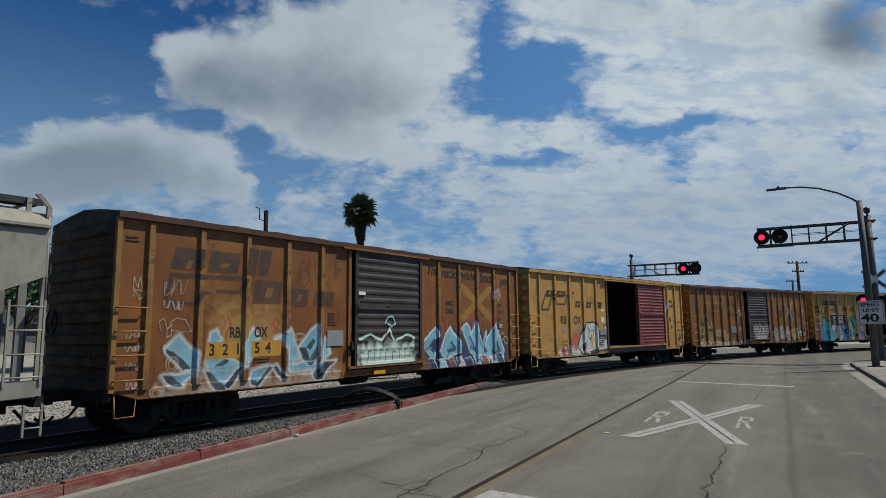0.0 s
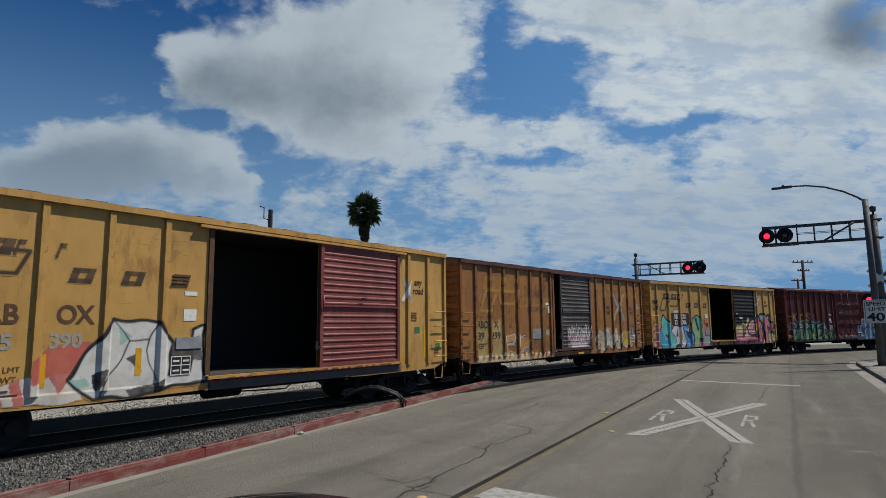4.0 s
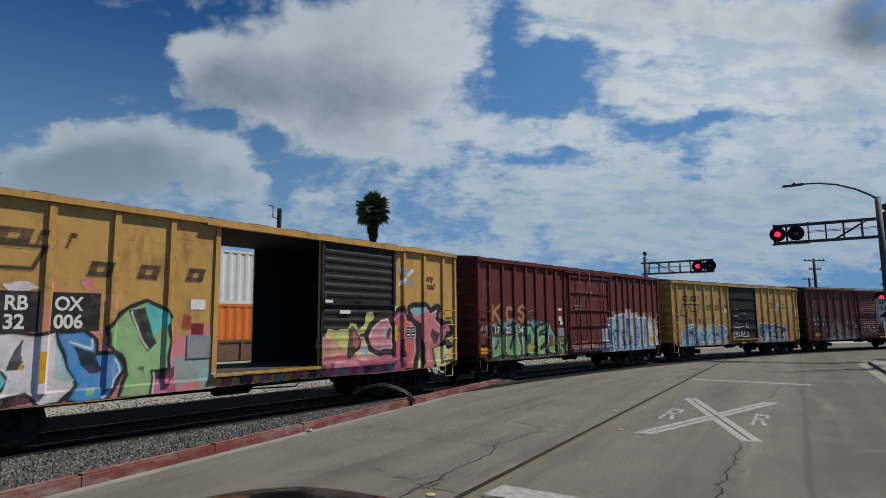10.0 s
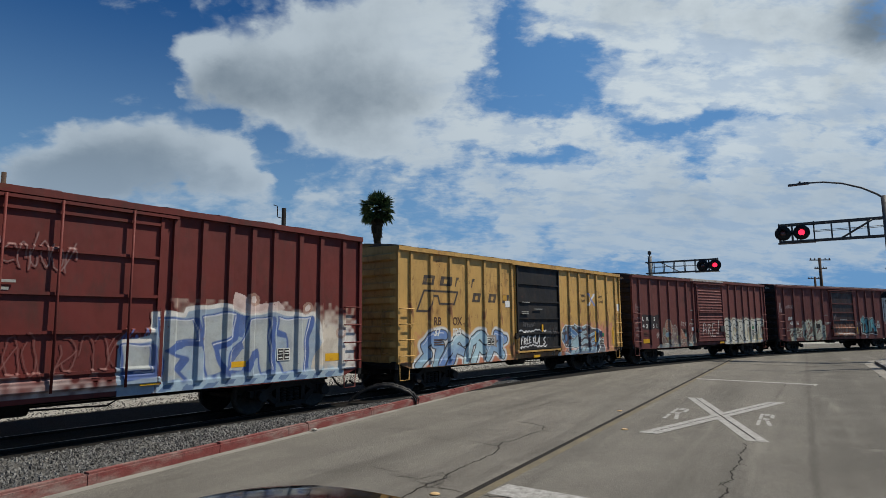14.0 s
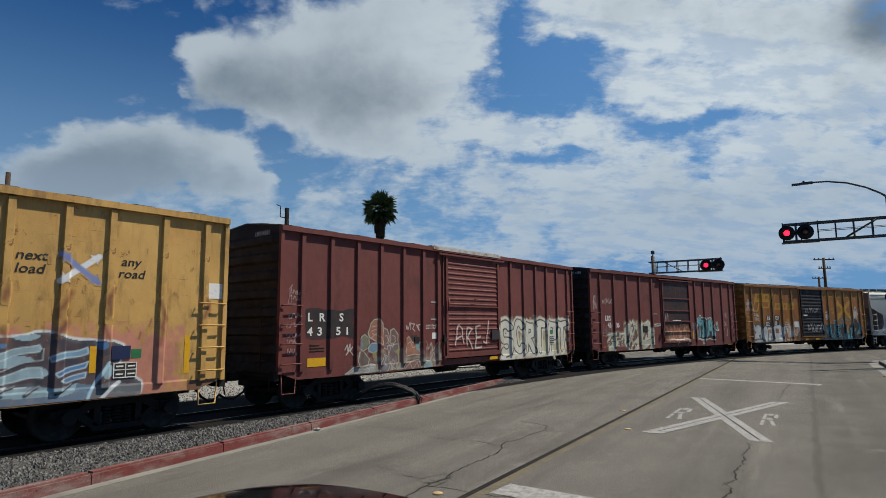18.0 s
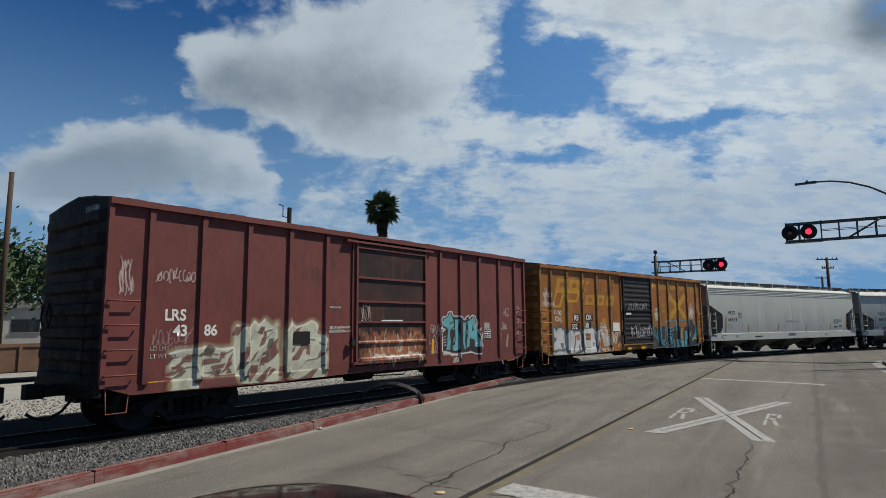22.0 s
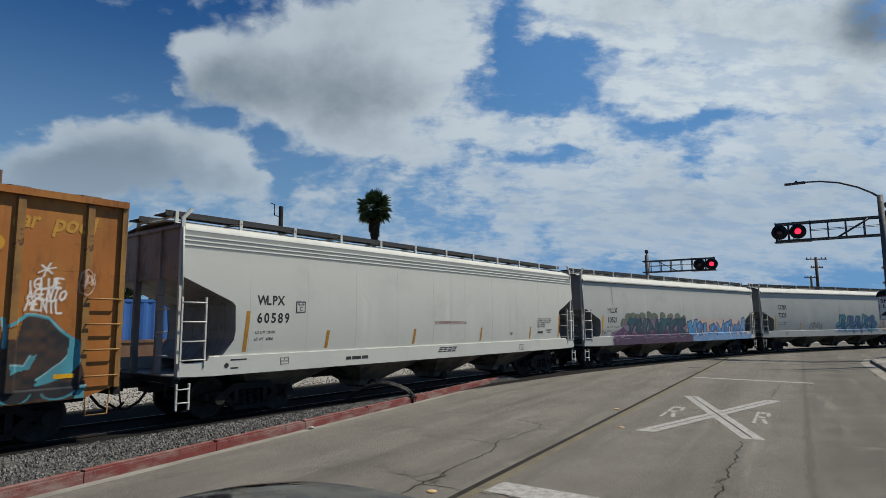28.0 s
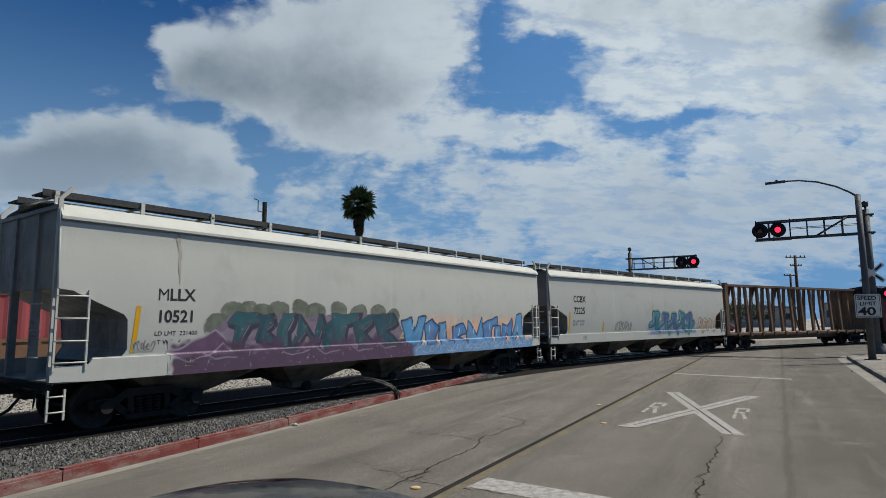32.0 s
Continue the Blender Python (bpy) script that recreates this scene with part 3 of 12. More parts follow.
def side_frame_mesh():
    bm = bmesh.new()
    top = [(-1.22, 0.60), (-0.75, 0.62), (-0.5, 0.78), (0.5, 0.78), (0.75, 0.62), (1.22, 0.60), (1.22, 0.44), (0.80, 0.42), (0.45, 0.62), (-0.45, 0.62), (-0.80, 0.42), (-1.22, 0.44)]
    slab(bm, top, -0.09, 0.09)
    for s in (-1, 1):
        slab(bm, [(s * 0.80, 0.46), (s * 0.62, 0.50), (s * 0.36, 0.26), (s * 0.42, 0.16)], -0.08, 0.08)
        slab(bm, [(s * 0.34, 0.64), (s * 0.46, 0.64), (s * 0.46, 0.2), (s * 0.34, 0.2)], -0.08, 0.08)
        box(bm, s * 0.97 - 0.15, s * 0.97 + 0.15, -0.13, 0.11, 0.38, 0.62)
        lathe(bm, [(0.13, 0.0), (0.13, 0.14), (0.05, 0.17)], (s * 0.97, -0.30, 0.47), "y", 12)
    slab(bm, [(-0.48, 0.16), (0.48, 0.16), (0.48, 0.26), (-0.48, 0.26)], -0.1, 0.1)
    for k in range(3):
        for j in range(5):
            lathe(bm, [(0.075, 0.0), (0.085, 0.025), (0.075, 0.05)], (-0.2 + k * 0.2, -0.02, 0.27 + j * 0.065), "z", 10)
    bmesh.ops.recalc_face_normals(bm, faces=bm.faces)
    me = bpy.data.meshes.new("side_frame")
    bm.to_mesh(me)
    bm.free()
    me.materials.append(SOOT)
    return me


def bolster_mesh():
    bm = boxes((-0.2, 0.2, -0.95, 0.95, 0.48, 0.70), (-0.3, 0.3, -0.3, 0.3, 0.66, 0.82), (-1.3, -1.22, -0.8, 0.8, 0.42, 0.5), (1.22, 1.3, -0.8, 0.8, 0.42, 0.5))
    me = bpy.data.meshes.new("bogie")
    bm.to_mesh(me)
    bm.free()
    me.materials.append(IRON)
    return me


WHEELSET, SIDE_FRAME, BOLSTER = wheelset_mesh(), side_frame_mesh(), bolster_mesh()
TRAIN = []                                     # (car, middle, bogie gap, bogies, wheelsets)


def running_gear(car, middle, length, inset=2.05):
    gap = length - 2 * inset
    bogies, sets = [], []
    for s in (-1, 1):
        b = part("bogie", BOLSTER, None, car, at=pose(s * gap / 2, 0, 0))
        for y in (-1.02, 1.02):
            part("side_frame", SIDE_FRAME, None, b, at=pose(0, y, 0, 0, 0, 0 if y < 0 else 180))
        for x in (-0.97, 0.97):
            sets.append((part("wheelset", WHEELSET, None, b, at=pose(x, 0, WHEEL_R)), x))
        bogies.append((b, s * gap / 2))
    TRAIN.append((car, middle, gap, bogies, sets))
    for s in (-1, 1):
        bm = bmesh.new()
        e = s * length / 2
        box(bm, min(e - 0.3 * s, e + 0.42 * s), max(e - 0.3 * s, e + 0.42 * s), -0.13, 0.13, 0.78, 1.0)
        box(bm, min(e + 0.40 * s, e + 0.72 * s), max(e + 0.40 * s, e + 0.72 * s), -0.2 * (s > 0) - 0.02, 0.2 * (s < 0) + 0.02, 0.74, 1.03)
        part("coupler", bm, IRON, car)
    for s in (-1, 1):
        e = s * length / 2
        part("brake_hose", tubes(([(e, -0.35, 0.72), (e + 0.18 * s, -0.36, 0.50), (e + 0.42 * s, -0.33, 0.36), (e + 0.62 * s, -0.25, 0.40), (e + 0.75 * s, -0.2, 0.50)], 0.03)), IRON, car)
        part("cut_lever", tubes(([(e + 0.1 * s, -1.35, 0.92), (e + 0.15 * s, -0.5, 0.94), (e + 0.3 * s, -0.2, 1.04)], 0.016), ([(e + 0.1 * s, -1.35, 0.92), (e + 0.14 * s, -1.38, 0.62)], 0.016)), IRON, car)


def ladder(car, x0, x1, y, zs, mat, stiles=True, name="ladder"):
    """Rungs between x0 and x1, each held by two short brackets, on two stiles."""
    rails = boxes(*[(x - 0.018, x + 0.018, y - 0.02, y + 0.03, min(zs) - 0.15, max(zs) + 0.12) for x in (x0, x1)]) if stiles else tubes(*[([(x, y - 0.0, z), (x, y + 0.09, z)], 0.012) for x in (x0, x1) for z in zs])
    lad = part(name, rails, mat, car)
    me = None
    for z in zs:
        if me is None:
            me = part("rung", tubes(([(x0 - 0.02, 0, 0), (x1 + 0.02, 0, 0)], 0.016)), mat, lad, at=pose(0, y - 0.01, z)).data
        else:
            part("rung", me, None, lad, at=pose(0, y - 0.01, z))


def stirrup(car, x0, x1, y, mat, z0=0.48, z1=1.0):
    part("step", tubes(([(x0, y, z1), (x0 + 0.02, y, z0), (x1 - 0.02, y, z0), (x1, y, z1)], 0.018)), mat, car)


# ================= box cars =================
SIDE_Y, POST_Y, DOOR_Y = 1.50, 1.562, 1.59
SILL_Z, FLOOR_Z, PLATE_Z = 0.79, 1.14, 4.48


def corrugated(z, rows, deep=0.02):
    """Pressed ribs across a door: how far out the skin stands at height z."""
    out = np.zeros_like(np.asarray(z, float))
    for c, half in rows:
        out = np.maximum(out, deep * np.clip(1.6 - np.abs(z - c) / half * 1.4, 0, 1))
    return out


RIBBED = [(1.36 + 0.235 * k, 0.075) for k in range(14) if k not in (6,)]
FLUTED = [(1.30 + 0.17 * k, 0.036) for k in range(19) if k != 8]


def box_car(spec):
    L, left = spec["L"], -spec["L"] / 2
    mats = spec["mats"]
    body, post_m, trim, door_m = mats["body"], mats["post"], mats["trim"], mats["door"]
    middle = spec["front"] + L / 2
    car = thing("boxcar", car_pose(middle, L - 4.1, 0)[0], spec["label"], "boxcar", "cars of the freight train")
    d0, d1 = spec["opening"]
    top = spec.get("top", PLATE_Z)
    X = lambda u: left + u
    # skin of the near side in two lengths, and the far side round its own doorway
    for a, b in ((0.0, d0), (d1, L)):
        part("side_wall", boxes((X(a), X(b), -SIDE_Y, -SIDE_Y + 0.05, 0.98, top)), body, car)
    f0, f1 = spec.get("far", (d0, d1))
    part("far_side_wall", boxes((X(0), X(f0), SIDE_Y - 0.05, SIDE_Y, 0.98, top), (X(f1), X(L), SIDE_Y - 0.05, SIDE_Y, 0.98, top), *([] if spec.get("see_through") else [(X(f0), X(f1), SIDE_Y, SIDE_Y + 0.04, 1.1, top)])), body, car)
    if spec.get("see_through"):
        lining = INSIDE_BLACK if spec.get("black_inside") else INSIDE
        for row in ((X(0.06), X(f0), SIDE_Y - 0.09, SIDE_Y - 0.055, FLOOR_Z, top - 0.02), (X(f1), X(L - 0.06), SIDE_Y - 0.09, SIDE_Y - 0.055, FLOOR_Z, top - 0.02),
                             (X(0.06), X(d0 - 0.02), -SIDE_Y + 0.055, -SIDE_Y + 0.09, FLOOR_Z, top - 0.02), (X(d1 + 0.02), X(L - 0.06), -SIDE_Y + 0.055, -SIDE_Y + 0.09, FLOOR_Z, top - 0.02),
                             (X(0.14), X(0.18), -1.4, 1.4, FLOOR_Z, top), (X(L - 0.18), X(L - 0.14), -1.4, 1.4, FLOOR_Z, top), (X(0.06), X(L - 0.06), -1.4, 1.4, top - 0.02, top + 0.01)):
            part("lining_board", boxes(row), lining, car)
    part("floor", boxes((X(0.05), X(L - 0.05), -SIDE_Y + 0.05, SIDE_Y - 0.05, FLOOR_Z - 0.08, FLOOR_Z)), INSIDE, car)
    # side posts
    post = None
    for u in spec["posts"]:
        at = pose(X(u), 0, 0)
        if post is None:
            bm = bmesh.new()
            flat_slab(bm, [(-0.085, -SIDE_Y + 0.01), (-0.06, -POST_Y), (0.06, -POST_Y), (0.085, -SIDE_Y + 0.01)], 1.0, top - 0.03)
            post = part("side_post", bm, post_m, car, at=at).data
        else:
            part("side_post", post, None, car, at=at)
    for u in (0.045, L - 0.045):
        part("corner_post", boxes((X(u) - 0.05, X(u) + 0.05, -POST_Y, -SIDE_Y + 0.04, 0.98, top + 0.02)), post_m, car)
        part("corner_post", boxes((X(u) - 0.05, X(u) + 0.05, SIDE_Y - 0.04, POST_Y, 0.98, top + 0.02)), post_m, car)
    for u in (d0 - 0.05, d1 + 0.05):
        part("door_post", boxes((X(u) - 0.06, X(u) + 0.06, -POST_Y + 0.02, -SIDE_Y + 0.02, 1.0, top - 0.02)), spec["mats"].get("jamb", post_m), car)
    # sill: deeper between the bogies, with a row of tack boards
    bm = bmesh.new()
    lo = spec.get("sill", SILL_Z)
    slab(bm, [(X(0.10), 1.02), (X(0.10), 0.98), (X(0.62), lo + 0.02), (X(3.4), lo), (X(4.2), lo), (X(d0), lo + 0.05), (X(d1), lo + 0.05), (X(L - 4), lo), (X(L - 0.62), lo + 0.02), (X(L - 0.10), 0.98), (X(L - 0.10), 1.02)][::-1], -SIDE_Y - 0.012, -SIDE_Y + 0.03)
    part("side_sill", bm, mats.get("sill", body), car)
    part("door_sill", boxes((X(d0 - 0.1), X(max(d1, spec["door"][1]) + 0.05), -DOOR_Y - 0.012, -SIDE_Y, 1.06, 1.13)), trim, car)
    part("door_track", boxes((X(d0 - 0.4), X(max(d1, spec["door"][1]) + 0.3), -DOOR_Y - 0.045, -SIDE_Y, 4.44, 4.50)), trim, car)
    # top plate and roof
    part("top_plate", boxes((X(0), X(L), -POST_Y - 0.035, -SIDE_Y + 0.06, top, top + 0.13), (X(0), X(L), SIDE_Y - 0.06, POST_Y + 0.02, top, top + 0.13)), mats.get("plate", body), car)
    bm = bmesh.new()
    prof = [(-1.58, top + 0.13), (-0.8, top + 0.25), (0, top + 0.33), (0.8, top + 0.25), (1.58, top + 0.13), (0, top + 0.2)]
    a = [bm.verts.new((X(0), y, z)) for y, z in prof]
    b = [bm.verts.new((X(L), y, z)) for y, z in prof]
    for i in range(len(prof)):
        j = (i + 1) % len(prof)
        bm.faces.new((a[i], a[j], b[j], b[i]))
    bm.faces.new(a[::-1])
    bm.faces.new(b)
    part("roof", bm, mats.get("roof", ROOF_GALV), car)
    seam = None
    for k in range(13):
        at = pose(X((k + 0.5) * L / 13), 0, 0)
        if seam is None:
            bm = bmesh.new()
            for sgn in (-1, 1):
                bm2 = [(sgn * 1.52, top + 0.135), (sgn * 1.30, top + 0.205), (sgn * 0.8, top + 0.285), (0, top + 0.365), (0, top + 0.31), (sgn * 0.8, top + 0.23)]
                v0 = [bm.verts.new((-0.16, y, z)) for y, z in bm2]
                v1 = [bm.verts.new((0.16, y, z)) for y, z in bm2]
                for i in range(6):
                    j = (i + 1) % 6
                    bm.faces.new((v0[i], v0[j], v1[j], v1[i]))
                bm.faces.new(v0[::-1])
                bm.faces.new(v1)
            bmesh.ops.recalc_face_normals(bm, faces=bm.faces)
            seam = part("roof_rib", bm, mats.get("roof", ROOF_GALV), car, at=at).data
        else:
            part("roof_rib", seam, None, car, at=at)
    # pressed ends
    for s in (-1, 1):
        zs = np.linspace(1.0, top + 0.13, 140)
        out = 0.11 * np.clip(np.sin((zs - 1.0) / (top - 0.87) * math.pi * 16) * 1.8 + 0.4, 0, 1)
        out[zs > top - 0.1] = 0
        verts, faces = [], []
        for z, o in zip(zs, out):
            e = s * (L / 2 + 0.0)
            verts += [(e, -1.46, z), (e + s * o, -1.30, z), (e + s * o, 1.30, z), (e, 1.46, z)]
        n = len(zs)
        for i in range(n - 1):
            for j in range(3):
                faces.append((4 * i + j, 4 * i + j + 1, 4 * i + j + 5, 4 * i + j + 4)[::s])
        verts.append((s * L / 2, 0, top + 0.31))
        faces.append((4 * n - 4, 4 * n - 1, len(verts) - 1)[::s])
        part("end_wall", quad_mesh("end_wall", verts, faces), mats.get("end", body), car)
        part("end_sill", boxes((s * L / 2 - 0.08, s * L / 2 + 0.06, -1.5, 1.5, 0.82, 1.06)), IRON, car)
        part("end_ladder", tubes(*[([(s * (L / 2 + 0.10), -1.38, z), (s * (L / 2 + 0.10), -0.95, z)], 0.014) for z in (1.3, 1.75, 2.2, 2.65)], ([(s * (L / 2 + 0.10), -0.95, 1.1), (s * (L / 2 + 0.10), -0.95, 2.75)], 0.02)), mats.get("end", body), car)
    if spec.get("brake_wheel", True):
        bm = bmesh.new()
        tube(bm, [(-L / 2 - 0.2, 0.75 + 0.27 * math.cos(k * math.pi / 8), 2.4 + 0.27 * math.sin(k * math.pi / 8)) for k in range(17)], 0.02, 6, caps=False)
        for k in range(3):
            tube(bm, [(-L / 2 - 0.2, 0.75, 2.4), (-L / 2 - 0.2, 0.75 + 0.27 * math.cos(k * 2.09), 2.4 + 0.27 * math.sin(k * 2.09))], 0.015, 6)
        part("brake_wheel", bm, IRON, car)
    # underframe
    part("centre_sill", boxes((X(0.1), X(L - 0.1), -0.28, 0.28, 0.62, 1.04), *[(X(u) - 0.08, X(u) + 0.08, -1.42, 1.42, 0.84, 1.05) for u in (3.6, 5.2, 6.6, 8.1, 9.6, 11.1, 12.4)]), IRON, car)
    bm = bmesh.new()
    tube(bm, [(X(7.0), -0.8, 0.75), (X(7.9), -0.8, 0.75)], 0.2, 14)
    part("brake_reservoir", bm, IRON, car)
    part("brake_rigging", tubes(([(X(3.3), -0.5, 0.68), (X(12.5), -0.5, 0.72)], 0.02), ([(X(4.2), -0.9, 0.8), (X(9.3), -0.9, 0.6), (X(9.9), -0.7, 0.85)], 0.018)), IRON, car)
    # ladders and steps at both ends
    for u in (0.36, L - 0.36):
        grab = None
        for z in (1.21, 1.70, 2.18, 2.66):
            at = pose(X(u), -POST_Y - 0.05, z)
            if grab is None:
                grab = part("ladder_rung", tubes(([(-0.31, 0.06, 0), (-0.30, 0, 0), (0.30, 0, 0), (0.31, 0.06, 0)], 0.017)), mats.get("rung", post_m), car, at=at).data
            else:
                part("ladder_rung", grab, None, car, at=at)
        stirrup(car, X(u) - 0.22, X(u) + 0.22, -SIDE_Y + 0.02, mats.get("rung", post_m))
    # door
    a, b = spec["door"]
    rows, kind = spec.get("ribs", RIBBED), spec.get("kind", "ribbed")
    skin = lambda z: np.zeros_like(np.asarray(z, float))
    if kind == "ribbed":
        skin = lambda z: corrugated(z, rows)
        zs = np.linspace(1.16, 4.43, 150)
        ys = -DOOR_Y + 0.045 - skin(zs)
        verts, faces = [], []
        for z, y in zip(zs, ys):
            verts += [(X(a + 0.10), -DOOR_Y + 0.045, z), (X(a + 0.15), y, z), (X(b - 0.15), y, z), (X(b - 0.10), -DOOR_Y + 0.045, z)]
        for i in range(len(zs) - 1):
            for j in range(3):
                faces.append((4 * i + j, 4 * i + j + 1, 4 * i + j + 5, 4 * i + j + 4))
        door = part("sliding_door", quad_mesh("sliding_door", verts, faces), door_m, car, spec.get("door_label", "ribbed sliding door"))
        part("door_frame", boxes((X(a), X(a + 0.11), -DOOR_Y, -DOOR_Y + 0.07, 1.13, 4.44), (X(b - 0.11), X(b), -DOOR_Y, -DOOR_Y + 0.07, 1.13, 4.44), (X(a), X(b), -DOOR_Y + 0.05, -DOOR_Y + 0.08, 1.13, 4.44),
                                 (X(a + 0.11), X(b - 0.11), -DOOR_Y, -DOOR_Y + 0.06, 1.13, 1.21), (X(a + 0.11), X(b - 0.11), -DOOR_Y, -DOOR_Y + 0.06, 4.37, 4.44), (X(a + 0.11), X(b - 0.11), -DOOR_Y - 0.012, -DOOR_Y + 0.06, 2.74, 2.79)), door_m, door)
        part("latch_bar", tubes(([(X(a) + 0.06, -DOOR_Y - 0.04, 2.6), (X(a) + 0.06, -DOOR_Y - 0.06, 3.0)], 0.025)), door_m, door)
        part("door_handle", tubes(([(X((a + b) / 2) - 0.1, -DOOR_Y - 0.05, 3.0), (X((a + b) / 2) + 0.1, -DOOR_Y - 0.05, 3.03)], 0.02)), door_m, door)
    else:
        bars = spec.get("bars", (1.16, 1.75, 2.35, 3.02, 3.72, 4.38))
        door = part("plug_door", boxes((X(a + 0.02), X(b - 0.02), -DOOR_Y + 0.05, -DOOR_Y + 0.09, 1.13, 4.44)), door_m, car, spec.get("door_label", "flat plug door"))
        for z in bars:
            part("door_bar", boxes((X(a), X(b), -DOOR_Y, -DOOR_Y + 0.055, z, z + 0.06)), spec["mats"].get("bar", door_m), door)
        for u in (a, b - 0.07):
            part("door_edge", boxes((X(u), X(u + 0.07), -DOOR_Y - 0.004, -DOOR_Y + 0.055, 1.12, 4.45)), spec["mats"].get("bar", door_m), door)
        for u in spec.get("rods", ()):
            part("lock_rod", tubes(([(X(u), -DOOR_Y - 0.05, 1.0), (X(u), -DOOR_Y - 0.05, 4.5)], 0.025)), spec["mats"].get("bar", door_m), door)

    posts = np.array(list(spec["posts"]) + [0.0, L])

    def depth(x, z):
        y = np.full_like(x, -SIDE_Y)
        near = np.min(np.abs(x[:, None] - posts[None]), axis=1)
        y = np.where((near < 0.078) & (z > 1.0), -POST_Y - 0.002, y)
        y = np.where((near >= 0.078) & (near < 0.095) & (z > 1.0), -(SIDE_Y + POST_Y) / 2, y)
        y = np.where(z < 1.03, np.minimum(y, -SIDE_Y - 0.014), y)
        if kind == "ribbed":
            on = (x > a + 0.1) & (x < b - 0.1) & (z > 1.2)
            y = np.where(on, np.minimum(-DOOR_Y + 0.045 - skin(z) - 0.006, -DOOR_Y + 0.03), y)
            y = np.where(((x >= a) & (x <= a + 0.115) | (x >= b - 0.115) & (x <= b) | (x > a) & (x < b) & (z < 1.215)) & (z > 1.1), -DOOR_Y - 0.003, y)
        else:
            bz = np.zeros_like(z, bool)
            for c in spec.get("bars", (1.16, 1.75, 2.35, 3.02, 3.72, 4.38)):
                bz |= (z > c - 0.012) & (z < c + 0.072)
            y = np.where((x >= a) & (x <= b) & (z > 1.1), np.where(bz, -DOOR_Y - 0.004, -DOOR_Y + 0.044), y)
            y = np.where(((x >= a - 0.012) & (x <= a + 0.082) | (x >= b - 0.082) & (x <= b + 0.012)) & (z > 1.1), -DOOR_Y - 0.006, y)
        sill = (x > d0 - 0.12) & (x < max(d1, b) + 0.07) & (z > 1.04) & (z < 1.15)
        y = np.where(sill, -DOOR_Y - 0.016, y)
        return y

    canvas = Canvas(0.12, L - 0.12, spec.get("sill", SILL_Z) + 0.03, 4.40)
    spec["art"](canvas)
    canvas.cov[(canvas.Z < 1.0) & ((canvas.X < 0.62) | (canvas.X > L - 0.62))] = 0
    if spec.get("see_through"):
        gap0, gap1 = spec["hole"]
        canvas.cov[(canvas.X > gap0) & (canvas.X < gap1) & (canvas.Z > 1.08)] = 0
    whole = canvas.cov.copy()
    for lo_x, hi_x in ((-1, d0), (d0, max(d1, b)), (max(d1, b), L + 1)):
        canvas.cov = np.where((canvas.X >= lo_x) & (canvas.X < hi_x + 0.02), whole, 0)
        if (canvas.cov > 0.03).any():
            canvas.mesh("sprayed_paint", depth, car, door_m if lo_x == d0 else body, left, spec["paint_label"])
    # stencils and tape
    for text, u, z, h, m, wide in spec["text"]:
        words(text, X(u), -SIDE_Y - 0.0066, z, h, m, car, wide, shear=0.2 if text.upper() != text else 0.0)
    for u, z, w, h, m, name in spec.get("plates", ()):
        near = min(abs(u + w / 2 - p) for p in spec["posts"])
        y = -(DOOR_Y + 0.006) if a < u < b else (-POST_Y if near < 0.08 else -SIDE_Y) - 0.005
        out = {"route_board": 0.018, "number_panel": 0.0}.get(name, 0.003)
        part(name, boxes((X(u), X(u + w), y - out, y + 0.02, z, z + h)), m, car)
    for u, z, w, h in spec.get("panels", ()):
        near = min(abs(u + w / 2 - p) for p in spec["posts"])
        y = -(DOOR_Y + 0.006) if a < u < b else (-POST_Y if near < 0.08 else -SIDE_Y) - 0.010
        board = part("stencil_panel", boxes((X(u), X(u + w), y - 0.004, y + 0.02, z, z + h)), BLACK_TEXT, car, "black stencil panel with white lines")
        t = 0.018
        lines = [(X(u), X(u + w), y - 0.009, y - 0.003, zz, zz + t) for zz in (z, z + h - t, z + h * 0.5)] + [(X(u + du), X(u + du + t), y - 0.009, y - 0.003, z + t, z + h - t) for du in (0, w / 2, w - t)]
        part("panel_border", boxes(*lines), WHITE_TEXT, board)
        for k in range(4):
            part("panel_writing", boxes((X(u + 0.05 + w / 2 * (k % 2)), X(u + w * 0.42 + w / 2 * (k % 2)), y - 0.008, y - 0.003, z + h * (0.2 + 0.5 * (k // 2)), z + h * (0.2 + 0.5 * (k // 2)) + h * 0.1)), WHITE_TEXT, board)
    for u, z, rows, w in spec.get("small_print", ()):
        r = random.Random(int(u * 50 + z * 70))
        for k in range(rows):
            part("small_stencil", boxes((X(u), X(u + w * r.uniform(0.6, 1.0)), -SIDE_Y - 0.016, -SIDE_Y + 0.01, z - 0.075 * k, z - 0.075 * k + 0.028)), mats.get("print", BROWN_TEXT), car)
    if "patch" in spec:
        u0, u1 = spec["patch"]
        part("roof_edge_strip", boxes((X(u0), X(u1), -POST_Y - 0.046, -POST_Y + 0.02, top + 0.05, top + 0.15), (X(u0), X(u1), -POST_Y + 0.02, -1.2, top + 0.15, top + 0.19)), PATCH, car, "pale bare-metal patch along the roof edge")
    # hasp and lock bar beside the door
    part("door_lock", boxes((X(a) - 0.22, X(a) - 0.02, -DOOR_Y - 0.05, -DOOR_Y + 0.04, 1.62, 1.70), (X(a) - 0.20, X(a) - 0.12, -DOOR_Y - 0.06, -DOOR_Y, 1.58, 1.82)), SOOT, car)
    if "end_text" in spec:
        part("stencilled_letter", lettering(spec["end_text"], 0.17, 1.0), WHITE_TEXT, car, at=pose(X(0) - 0.014, -0.45, top - 0.07, rz=-90))
    running_gear(car, middle, L)
    return car


